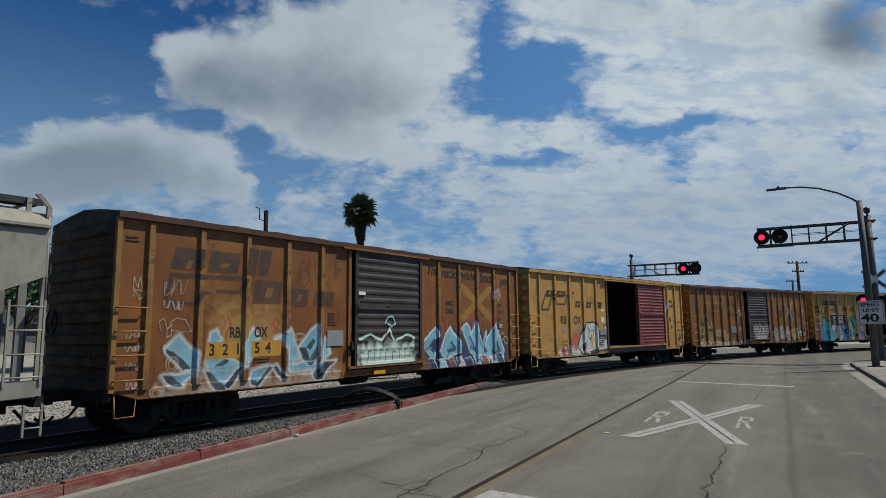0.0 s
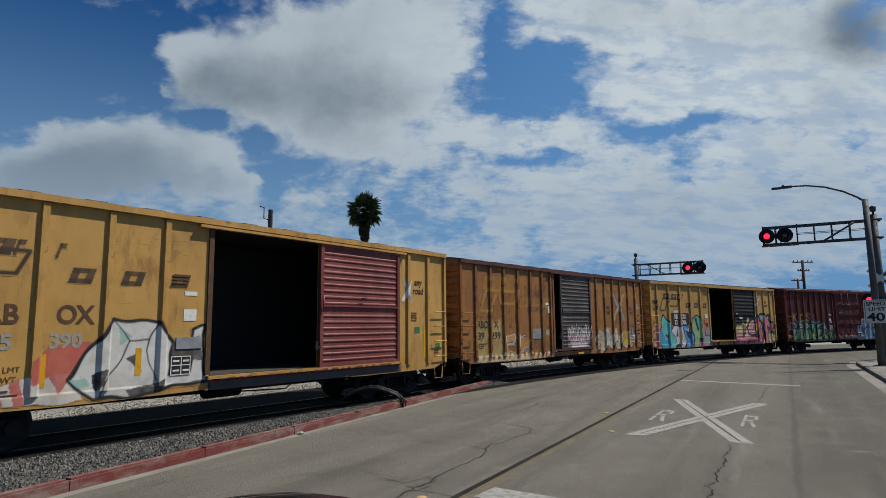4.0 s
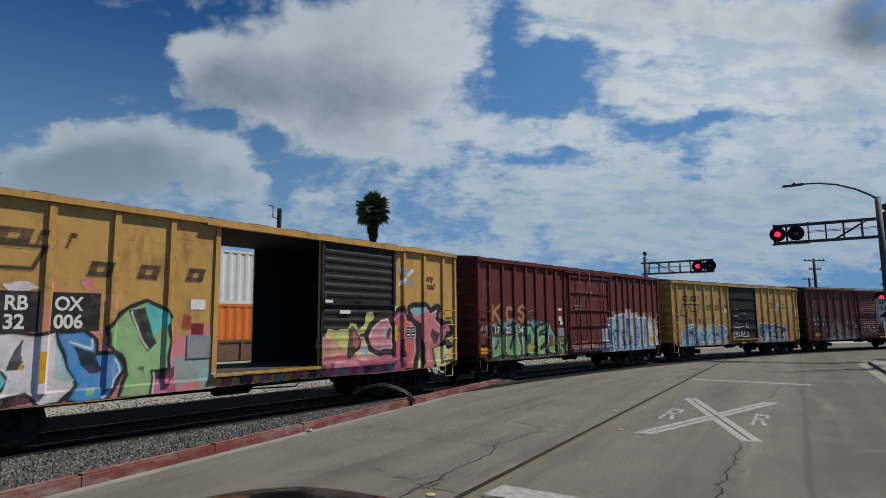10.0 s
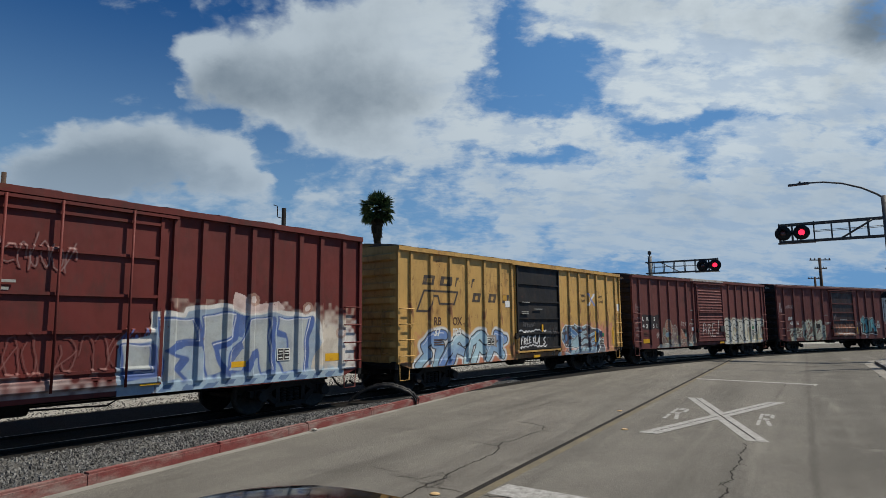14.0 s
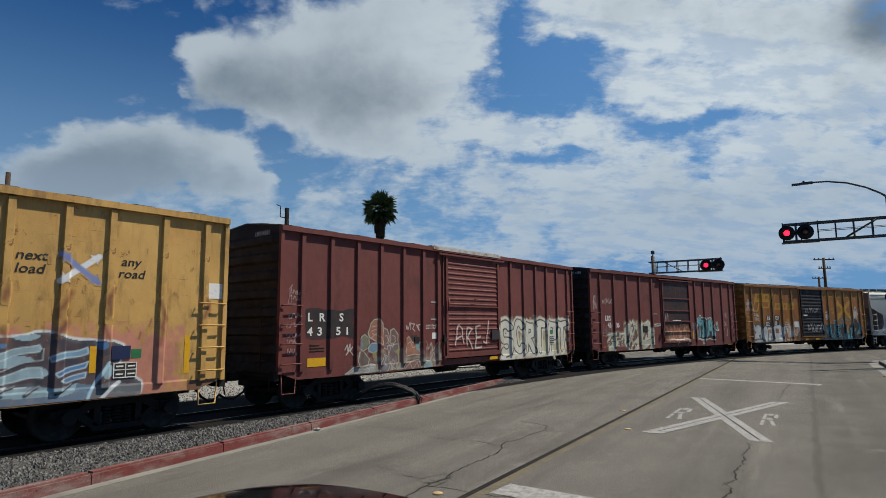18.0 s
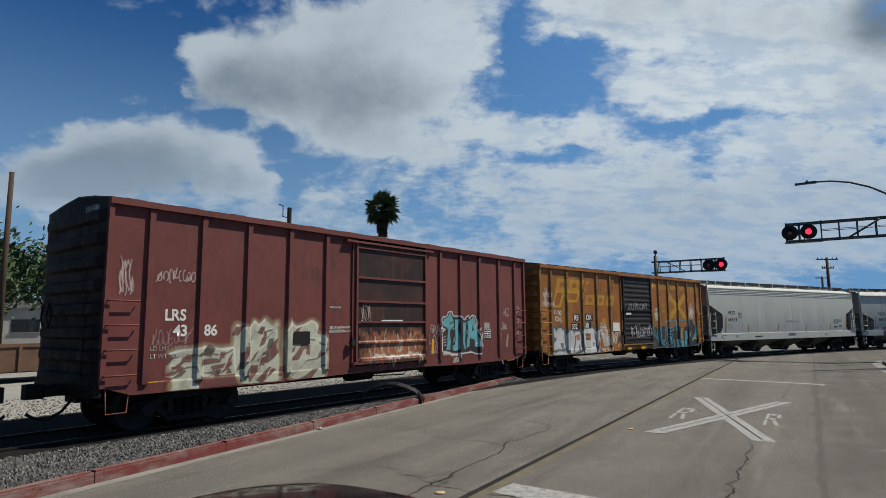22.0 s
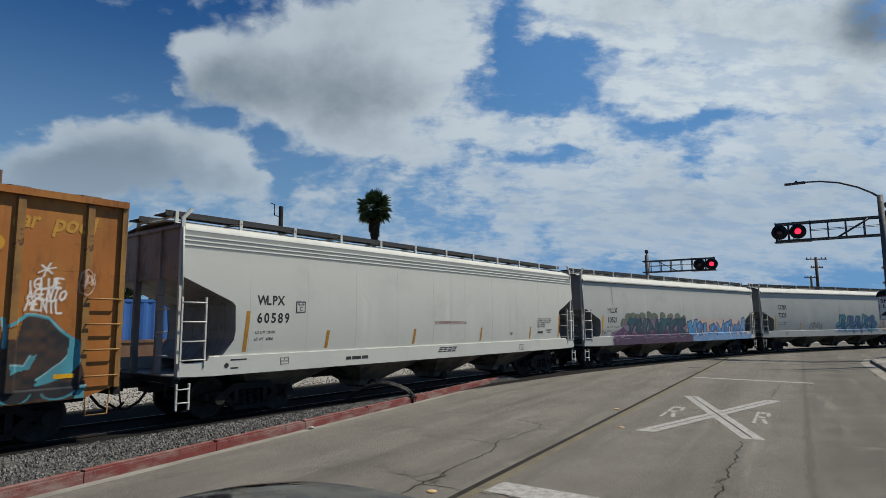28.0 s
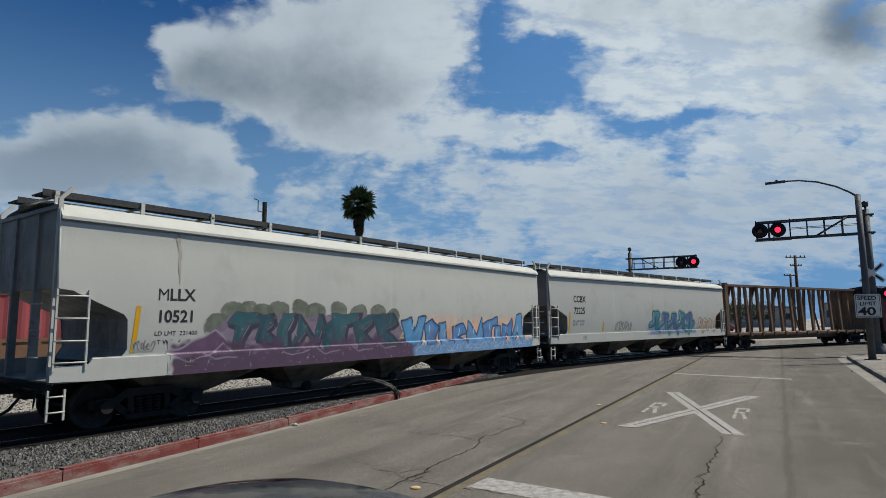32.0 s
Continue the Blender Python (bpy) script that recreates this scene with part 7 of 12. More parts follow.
    c.cloud(9.7, 15.2, 1.9, 2.5, (0.46, 0.43, 0.30), 0.55, 0.3)
    arc = lambda x, z, rx, rz, q0, q1: [(x + rx * math.cos(q), z + rz * math.sin(q)) for q in np.linspace(q0, q1, 12)]
    fat_strokes(c, [[arc(10.2, 1.85, 0.30, 0.32, 0.6, 4.4) + arc(10.25, 1.30, 0.30, 0.26, 1.4, -2.6)], [arc(11.15, 1.68, 0.34, 0.50, 0.9, 5.4)], [[(11.72, 1.12), (11.72, 2.12), (12.15, 2.05), (12.15, 1.72), (11.80, 1.62), (12.25, 1.12)]],
                    [[(12.75, 1.12), (12.75, 2.14)], [(12.55, 2.14), (13.1, 2.14)]], [[(13.55, 1.10), (13.55, 2.14), (14.02, 2.05), (14.02, 1.62), (13.6, 1.55)]], [[(14.65, 1.10), (14.65, 2.14)], [(14.3, 2.12), (15.02, 2.16)]]], 0.24, (0.50, 0.49, 0.42), (0.035, 0.03, 0.028), (0.50, 0.48, 0.40), 0.05)
    for x in (10.0, 10.9, 11.7, 12.75, 13.6, 14.6):
        c.line([(x, 1.25), (x + 0.06, 1.6)], 0.05, (0.40, 0.38, 0.16), 0.05, 0.7)
    for k in range(9):
        c.fill([(9.8 + 0.6 * k, 0.85), (10.1 + 0.6 * k, 0.85), (10.3 + 0.6 * k, 1.0), (9.9 + 0.6 * k, 1.0)], (0.52, 0.52, 0.48))


def art_brown_b(c):
    sage, earth, line_d = (0.43, 0.44, 0.34), (0.135, 0.045, 0.036), (0.05, 0.055, 0.045)
    fields = ([(2.89, 2.09), (2.94, 2.20), (3.06, 2.13), (3.24, 2.10), (3.38, 2.27), (3.52, 2.16), (3.70, 2.27), (3.95, 2.09), (4.07, 2.21), (4.15, 1.00), (4.02, 0.77), (3.13, 0.83), (2.98, 0.98)], [(4.30, 2.07), (4.43, 2.24), (4.58, 2.12), (5.12, 2.23), (5.30, 2.14), (5.35, 2.01), (5.60, 1.79), (5.63, 1.07), (5.50, 0.76), (4.56, 0.81), (4.34, 0.98)], [(1.36, 1.61), (2.03, 1.65), (2.59, 1.68), (2.90, 1.67), (2.96, 1.01), (2.06, 1.11), (2.06, 0.78), (1.42, 0.73)])
    for f in fields:
        c.line(f + f[:1], 0.14, (0.34, 0.32, 0.18), 0.12, 0.7)
    for f in fields:
        c.fill(f, sage)
        c.line(f[:7], 0.05, (0.56, 0.55, 0.48))
    for f in ([(3.96, 1.79), (3.50, 1.32), (3.73, 1.28), (4.13, 1.55)], [(3.82, 1.20), (3.52, 0.92), (3.66, 0.86), (4.02, 1.12)], [(4.79, 1.67), (4.49, 1.26), (4.80, 1.30), (5.06, 1.62)], [(5.16, 1.05), (4.74, 0.81), (5.12, 0.84), (5.35, 1.08)], [(4.51, 2.00), (4.90, 1.96), (4.52, 1.69)], [(3.08, 1.52), (3.30, 1.57), (3.13, 1.13)], [(3.22, 1.04), (3.59, 1.24), (3.34, 0.84)], [(2.11, 1.42), (2.53, 1.46), (2.49, 1.37), (2.09, 1.32)], [(2.30, 1.28), (2.78, 1.38), (2.85, 1.29), (2.36, 1.20)], [(1.62, 1.45), (1.92, 1.48), (1.89, 1.36), (1.63, 1.34)], [(2.17, 1.17), (2.79, 1.20), (2.83, 1.10), (2.22, 1.11)]):
        c.fill(f, earth)
        c.line(f + f[:1], 0.02, line_d, 0.02, 0.8)
    for p in ([(3.28, 1.80), (3.44, 1.99), (3.95, 2.01), (4.07, 2.13)], [(3.29, 1.18), (4.01, 1.95)], [(3.12, 1.00), (3.42, 1.34)], [(4.61, 1.81), (5.18, 1.77), (5.55, 1.66)], [(4.53, 0.90), (4.93, 1.24), (5.48, 1.40)], [(5.09, 0.79), (5.42, 1.15), (5.57, 1.14)], [(3.23, 1.74), (3.31, 1.34)], [(2.06, 1.52), (2.53, 1.55), (2.87, 1.62)], [(1.64, 1.20), (1.98, 1.27), (2.04, 1.06)], [(3.59, 1.79), (3.78, 1.87), (3.95, 1.98)]):
        c.line(p, 0.04, line_d, 0.03, 0.85)
        c.line([(x + 0.04, z + 0.04) for x, z in p], 0.02, (0.56, 0.56, 0.50), 0.02, 0.8)
    r = random.Random(44)
    keep = c.cov.copy()
    for k in range(64):
        x, z = r.choice((r.uniform(0.8, 2.2), r.uniform(2.2, 4.2), r.uniform(4.4, 6.1))), r.uniform(0.9, 1.95)
        a, n = r.uniform(0.5, 1.1) if x > 2.2 else r.uniform(0.1, 0.35), r.uniform(0.18, 0.5)
        dx, dz, w = n * math.cos(a), n * math.sin(a), r.uniform(0.04, 0.12)
        f = [(x, z), (x + dx * 0.5 - w * 0.5, z + dz * 0.5 + w), (x + dx, z + dz), (x + dx * 0.5 + w * 0.5, z + dz * 0.5 - w)]
        c.fill(f, (earth, line_d, (0.50, 0.50, 0.40), earth)[k % 4], 0.95)
        c.line(f[:3], 0.018, line_d if k % 2 else (0.56, 0.56, 0.48), 0.02, 0.8)
    c.cov = np.minimum(c.cov, keep)
    ovals(c, [(4.35, 1.55, 0.05, 0.03, sage), (4.0, 1.35, 0.05, 0.03, sage), (3.6, 1.2, 0.06, 0.03, sage), (5.6, 1.3, 0.05, 0.03, sage), (1.8, 1.2, 0.05, 0.03, sage)])
    c.fill([(2.07, 1.10), (2.91, 1.06), (2.93, 0.77), (2.09, 0.74)], earth)
    teal, ink = (0.115, 0.34, 0.37), (0.012, 0.014, 0.016)
    halo = [(10.43, 2.32), (10.49, 2.44), (10.61, 2.41), (10.84, 2.42), (10.89, 2.54), (11.08, 2.56), (11.16, 2.40), (11.45, 2.37), (11.76, 2.32), (11.84, 2.43), (12.01, 2.46), (12.05, 2.34), (12.26, 2.45), (12.43, 2.41), (12.54, 2.19), (12.52, 1.97), (12.67, 1.74), (12.75, 1.16), (12.04, 1.18), (11.61, 1.16), (10.62, 1.26), (10.48, 1.33), (10.54, 1.86), (10.66, 1.99), (10.42, 2.04), (10.54, 2.09)]
    c.line(halo + halo[:1], 0.07, (0.58, 0.57, 0.54))
    c.fill(halo, ink)
    for f in ([(10.53, 2.24), (10.62, 2.39), (10.87, 2.41), (10.93, 2.50), (11.08, 2.47), (11.20, 2.20), (11.24, 1.93), (11.11, 1.92), (10.95, 1.89), (10.95, 1.40), (10.98, 1.30), (10.74, 1.27), (10.77, 1.65), (10.82, 1.95), (10.70, 2.05), (10.55, 2.10)], [(11.22, 2.30), (11.45, 2.32), (11.50, 1.42), (11.45, 1.29), (11.15, 1.29), (11.04, 1.36), (11.19, 1.54), (11.26, 1.89)], [(11.62, 2.24), (11.87, 2.25), (11.80, 1.88), (11.87, 1.29), (11.76, 1.27), (11.69, 1.62)],
              [(11.90, 2.30), (12.44, 2.38), (12.48, 2.08), (12.69, 1.40), (12.60, 1.36), (12.38, 1.37), (12.30, 1.59), (12.08, 1.63), (12.03, 1.33), (11.87, 1.31), (11.93, 1.77), (11.93, 2.14)]):
        c.fill(f, teal)
        c.line(f + f[:1], 0.03, ink)
    c.fill([(12.17, 1.89), (12.24, 2.11), (12.32, 1.91)], ink)
    c.line([(10.95, 2.12), (11.17, 2.20), (11.21, 2.04), (10.97, 1.90)], 0.04, ink)
    for p in ([(10.49, 2.34), (10.56, 2.36)], [(10.47, 2.27), (10.53, 2.29)], [(10.59, 1.69), (10.71, 1.71)], [(10.60, 1.60), (10.72, 1.62)], [(10.61, 1.51), (10.72, 1.53)], [(10.62, 1.43), (10.72, 1.43)], [(10.97, 2.49), (11.06, 2.50)], [(11.79, 2.34), (11.88, 2.36)], [(12.26, 2.38), (12.38, 2.40)], [(11.06, 1.44), (11.14, 1.49)], [(11.85, 1.82), (11.93, 1.86)], [(11.85, 1.92), (11.93, 1.95)], [(12.36, 1.48), (12.50, 1.50)], [(12.31, 1.42), (12.46, 1.42)], [(11.13, 1.66), (11.20, 1.70)], [(11.09, 1.59), (11.18, 1.63)]):
        c.line(p, 0.018, (0.55, 0.55, 0.52))
    for p in ([(10.48, 1.84), (10.53, 1.76), (10.51, 1.57), (10.54, 1.35), (10.47, 1.27)], [(12.45, 2.02), (12.55, 2.19)], [(12.58, 1.88), (12.72, 1.99)], [(10.58, 1.18), (10.96, 1.19), (11.45, 1.17)], [(11.01, 1.15), (11.15, 1.20), (11.46, 1.11)], [(12.88, 1.85), (12.80, 1.57), (12.90, 1.40)]):
        c.line(p, 0.06, (0.50, 0.45, 0.38), 0.05, 0.85)
    tag(c, "GRAZ", 9.95, 1.92, 0.24, (0.42, 0.38, 0.36), 0.02, 0.62)
    tag(c, "LOZ", 9.85, 1.55, 0.30, (0.42, 0.38, 0.36), 0.022, 0.62)
    tag(c, "FUZ", 9.90, 1.22, 0.24, (0.42, 0.38, 0.36), 0.02, 0.62)
    tag(c, "BRAD", 11.1, 0.90, 0.16, (0.50, 0.44, 0.42), 0.025)
    tag(c, "NEZ", 14.25, 2.45, 0.24, (0.48, 0.42, 0.40), 0.018)
    tag(c, "DNU", 14.1, 1.95, 0.2, (0.48, 0.42, 0.40), 0.018)
    for x, z in ((15.1, 2.6), (15.1, 2.15), (15.1, 1.7)):
        tag(c, "SX", x, z, 0.22, (0.50, 0.46, 0.44), 0.025)
    for k in range(6):
        tag(c, "HUIEFL"[k % 4:k % 4 + 2], 14.0, 1.72 - 0.08 * k, 0.055, (0.46, 0.40, 0.38), 0.012, 0.7, 0.0)
        tag(c, "IEFHU"[k % 3:k % 3 + 3], 14.42, 1.72 - 0.08 * k, 0.055, (0.46, 0.40, 0.38), 0.012, 0.7, 0.0)
    c.cloud(6.7, 9.7, 1.18, 2.05, (0.28, 0.10, 0.045), 0.8, 0.3)
    for k in range(90):
        x, z = r.uniform(6.8, 9.45), r.uniform(1.2, 2.05)
        c.line([(x, z), (x + r.uniform(-0.08, 0.08), z - r.uniform(0.05, 0.3)), (x + r.uniform(-0.15, 0.15), z - r.uniform(0.2, 0.35))], r.uniform(0.012, 0.05), ((0.50, 0.42, 0.33), (0.05, 0.025, 0.02), (0.34, 0.15, 0.08))[k % 3], 0.025, 0.8)
    c.line([(7.3 + 0.1 * k, 1.24 + 0.03 * math.sin(k * 1.7)) for k in range(22)], 0.07, (0.50, 0.48, 0.44), 0.04, 0.85)
    c.scrawl(0.25, 2.7, 0.3, 0.9, (0.55, 0.48, 0.46), 85, 4)
    c.scrawl(1.0, 3.05, 0.9, 0.3, (0.55, 0.48, 0.46), 86, 8)
    c.scrawl(0.95, 1.75, 0.9, 0.35, (0.36, 0.26, 0.25), 87, 7)

    c.scrawl(6.8, 2.2, 0.4, 0.5, (0.45, 0.36, 0.34), 90, 4)


def art_bleached(c):
    yl = (0.46, 0.235, 0.02)
    slant_row(c, [(1.15, 3.56, 0.85), (2.08, 3.56, 0.85), (2.98, 3.56, 0.26), (3.42, 3.56, 0.26)], 0.54, yl, 0.75)
    slant_row(c, [(3.40, 2.98, 0.75), (4.32, 2.98, 0.66), (5.16, 2.98, 0.66)], 0.48, yl, 0.75)
    route_mark(c, 0.92, 2.88, 0.98, yl, 0.75, 0.13)
    arrow_ex(c, 11.75, 2.45, 13.55, 3.60, yl, None, 0.7)
    chalk = (0.60, 0.58, 0.54)
    for text, x, z, h in (("ZOMBIES", 0.24, 3.28, 0.14), ("EAT", 0.34, 3.08, 0.15), ("EVERYTHING", 0.22, 2.90, 0.14), ("KING", 1.06, 2.50, 0.19), ("KONG", 1.12, 2.24, 0.19), ("THIS IS", 4.62, 2.06, 0.12), ("TO EMERGE", 4.58, 1.90, 0.11), ("FROM THE", 4.60, 1.74, 0.11), ("GAME IS", 4.62, 1.58, 0.11), ("NOW", 4.72, 1.42, 0.11), ("HORSE VALUE LOS", 4.70, 0.88, 0.11)):
        tag(c, text, x, z, h, chalk, 0.026, 0.64)
    c.line([(0.50 + 0.06 * math.cos(q), 3.52 + 0.08 * math.sin(q)) for q in np.linspace(1.2, 7.4, 9)], 0.026, chalk)
    c.cloud(0.85, 4.6, 0.8, 1.5, (0.50, 0.50, 0.48), 0.95, 0.12)
    silver = ([(0.79, 1.88), (0.96, 1.99), (1.13, 1.87), (1.25, 1.98), (1.53, 2.0), (1.76, 1.86), (1.83, 1.05), (1.53, 1.02), (1.04, 1.03), (0.88, 1.18), (0.92, 1.39), (1.09, 1.49), (0.86, 1.58)], [(1.83, 1.68), (2.06, 1.85), (2.16, 0.97), (1.99, 0.92), (1.84, 1.02)], [(2.12, 1.85), (3.01, 1.82), (3.05, 0.95), (2.47, 0.82), (2.17, 0.88)], [(3.08, 1.82), (3.21, 1.94), (3.85, 2.0), (4.16, 1.86), (4.27, 0.79), (3.26, 0.81)], [(4.2, 1.79), (4.43, 1.95), (4.52, 1.65), (4.41, 1.18), (4.3, 0.99)])
    for f in silver:
        c.line(f + f[:1], 0.17, (0.11, 0.115, 0.115), 0.03)
    for f in silver:
        c.fill(f, (0.53, 0.54, 0.52))
        c.line(f + f[:1], 0.06, (0.10, 0.105, 0.105), 0.02)
    for f in ([(0.88, 1.62), (1.09, 1.55), (1.03, 1.46), (0.94, 1.27)], [(1.4, 1.31), (1.62, 1.32), (1.7, 1.17), (1.55, 1.03), (1.45, 1.12)], [(2.5, 1.66), (2.59, 1.65), (2.48, 0.87), (2.36, 0.86)], [(2.81, 1.22), (2.92, 1.22), (2.89, 0.88), (2.78, 0.87)], [(3.88, 1.33), (4.12, 1.26), (3.96, 1.13)], [(1.79, 1.85), (1.89, 1.79), (1.87, 1.59), (1.79, 1.62)], [(4.12, 1.73), (4.26, 1.62), (4.22, 1.32), (4.11, 1.46)], [(2.36, 1.84), (2.55, 1.83), (2.42, 1.66)]):
        c.fill(f, (0.11, 0.115, 0.115))
    block(c, [(4.75, 1.55), (4.95, 1.65), (5.1, 1.45), (5.45, 1.6), (5.5, 1.2), (4.9, 1.1)], (0.40, 0.38, 0.35), (0.55, 0.54, 0.50), 0.03)
    c.fill([(2.62, 1.68), (2.93, 1.68), (2.93, 1.42), (2.62, 1.42)], (0.33, 0.13, 0.03))
    c.fill([(3.30, 1.70), (3.80, 1.70), (3.80, 1.37), (3.30, 1.37)], (0.36, 0.17, 0.08))
    c.scrawl(5.1, 1.0, 1.5, 0.9, (0.58, 0.55, 0.5), 5, 12, 0.03)
    c.scrawl(7.2, 2.75, 1.8, 0.4, (0.35, 0.35, 0.35), 6, 8, 0.03)
    c.scrawl(7.3, 1.4, 2.3, 0.6, (0.40, 0.40, 0.40), 7, 12, 0.04)
    jet, teal, glow = (0.010, 0.014, 0.018), (0.055, 0.26, 0.32), (0.26, 0.46, 0.50)
    c.fill([(9.62, 0.86), (9.62, 1.92), (10.4, 1.95), (12.5, 1.92), (14.0, 1.90)] + [(14.04, 2.34), (14.46, 2.34), (14.75, 2.11), (15.01, 1.84), (15.02, 1.45), (15.11, 1.00), (15.06, 0.69), (14.78, 0.69)], jet)
    c.fill([(9.62, 1.0), (9.62, 0.84), (14.9, 0.84), (15.0, 1.1)], jet)
    for p in ([(11.20, 1.81), (11.26, 2.16), (11.50, 2.25), (11.85, 2.27), (12.10, 2.04), (12.04, 1.70), (11.77, 1.71), (11.57, 1.72), (11.46, 1.57), (11.45, 1.34), (11.62, 1.14), (11.74, 1.27)], [(12.00, 2.27), (12.48, 2.27), (12.51, 2.11)], [(12.67, 2.26), (13.80, 2.29), (13.83, 1.75)], [(13.86, 2.14), (14.10, 2.31), (14.45, 2.31), (14.73, 2.09), (14.99, 1.83), (15.00, 1.49), (14.77, 1.20), (14.35, 1.13)], [(11.15, 0.66), (11.22, 0.89), (11.30, 0.73)], [(11.97, 1.13), (12.10, 1.16), (12.06, 0.81), (11.88, 0.71)], [(10.94, 2.18), (11.24, 2.21), (11.21, 2.03)],
              [(13.46, 1.61), (13.73, 1.63), (13.70, 1.28), (13.57, 1.23), (13.55, 0.74)], [(12.96, 1.83), (13.00, 0.93), (12.93, 0.72), (13.20, 0.64)]):
        c.line(p, 0.055, teal)
        c.line([(x - 0.02, z + 0.02) for x, z in p[1:4]], 0.018, glow, 0.02, 0.8)
    for f in ([(12.36, 2.15), (12.51, 2.18), (12.51, 1.68), (12.37, 1.69)], [(12.39, 1.24), (12.62, 1.26), (12.63, 0.69), (12.41, 0.69)], [(12.97, 1.27), (13.03, 0.93), (12.95, 0.72), (13.34, 0.68), (13.28, 1.14)], [(13.41, 1.60), (13.73, 1.62), (13.69, 1.28), (13.57, 1.22), (13.56, 0.76), (13.44, 0.72)], [(13.89, 1.47), (14.14, 1.48), (14.21, 1.67), (14.30, 1.68), (14.25, 1.43), (13.90, 1.32)], [(14.35, 1.23), (14.69, 1.47), (14.78, 1.59), (14.83, 2.02), (14.95, 1.87), (14.99, 1.52), (14.77, 1.22), (14.37, 1.15)], [(11.45, 1.32), (11.73, 1.31), (11.62, 1.13)], [(15.03, 1.06), (15.15, 1.08), (15.10, 0.70), (14.93, 0.77)]):
        c.fill(f, teal)
        c.line(f[:3], 0.02, glow)
    for x0, n in ((9.75, 0), (10.55, 1), (11.35, 2)):
        strokes = ([(x0, 1.05), (x0 + 0.02, 1.82), (x0 + 0.55, 1.15), (x0 + 0.58, 1.85)], [(x0, 1.85), (x0 + 0.05, 1.2), (x0 + 0.4, 1.05), (x0 + 0.6, 1.3), (x0 + 0.62, 1.86)], [(x0 + 0.6, 1.8), (x0 + 0.1, 1.85), (x0 + 0.05, 1.5), (x0 + 0.5, 1.45), (x0 + 0.5, 1.1), (x0, 1.05)])[n]
        c.line(strokes, 0.20, teal)
        c.line(strokes, 0.11, jet)
        c.line([(x - 0.08, z + 0.05) for x, z in strokes], 0.02, glow, 0.02, 0.8)
    for k in range(8):
        c.line([(9.8 + 0.7 * k + 0.25 * math.cos(q), 0.95 + 0.13 * math.sin(q)) for q in np.linspace(3.3, 6.2, 7)], 0.03, (0.05, 0.24, 0.30))
    c.fill([(12.96, 1.88), (13.24, 1.88), (13.26, 1.25), (13.00, 1.24)], (0.36, 0.26, 0.10), 0.9)
    for k in range(5):
        c.line([(13.1, 1.62 - 0.085 * k), (13.32, 1.62 - 0.085 * k)], 0.03, jet, 0.02, 0.8)
    white = (0.60, 0.59, 0.56)
    tag(c, "AVO", 9.98, 2.72, 0.16, white, 0.03)
    tag(c, "LADS", 9.95, 2.50, 0.16, white, 0.03)
    tag(c, "TSM", 9.98, 2.28, 0.16, white, 0.03)
    for text, x, y, h in (("IGLUE", 612, 275, 0.19), ("AGENTO", 608, 305, 0.19), ("MENTL", 606, 340, 0.21)):
        spots_at = {275: [(14.08, 2.80)], 305: [(14.06, 2.61)], 340: [(14.06, 2.40)]}[y][0]
        tag(c, text, spots_at[0], spots_at[1], h, white, 0.035, 0.62)
    star = [(14.41, 3.16)][0]
    for a in (0.3, 1.35, 2.4):
        c.line([(star[0] - 0.13 * math.cos(a), star[1] - 0.13 * math.sin(a)), (star[0] + 0.13 * math.cos(a), star[1] + 0.13 * math.sin(a))], 0.03, white)
    c.line([(15.05 + 0.16 * math.cos(q), 2.98 + 0.22 * math.sin(q)) for q in np.linspace(0, 6.3, 9)], 0.015, (0.5, 0.46, 0.4), 0.02, 0.8)
    c.scrawl(14.95, 2.9, 0.25, 0.25, (0.5, 0.46, 0.4), 31, 4, 0.014)


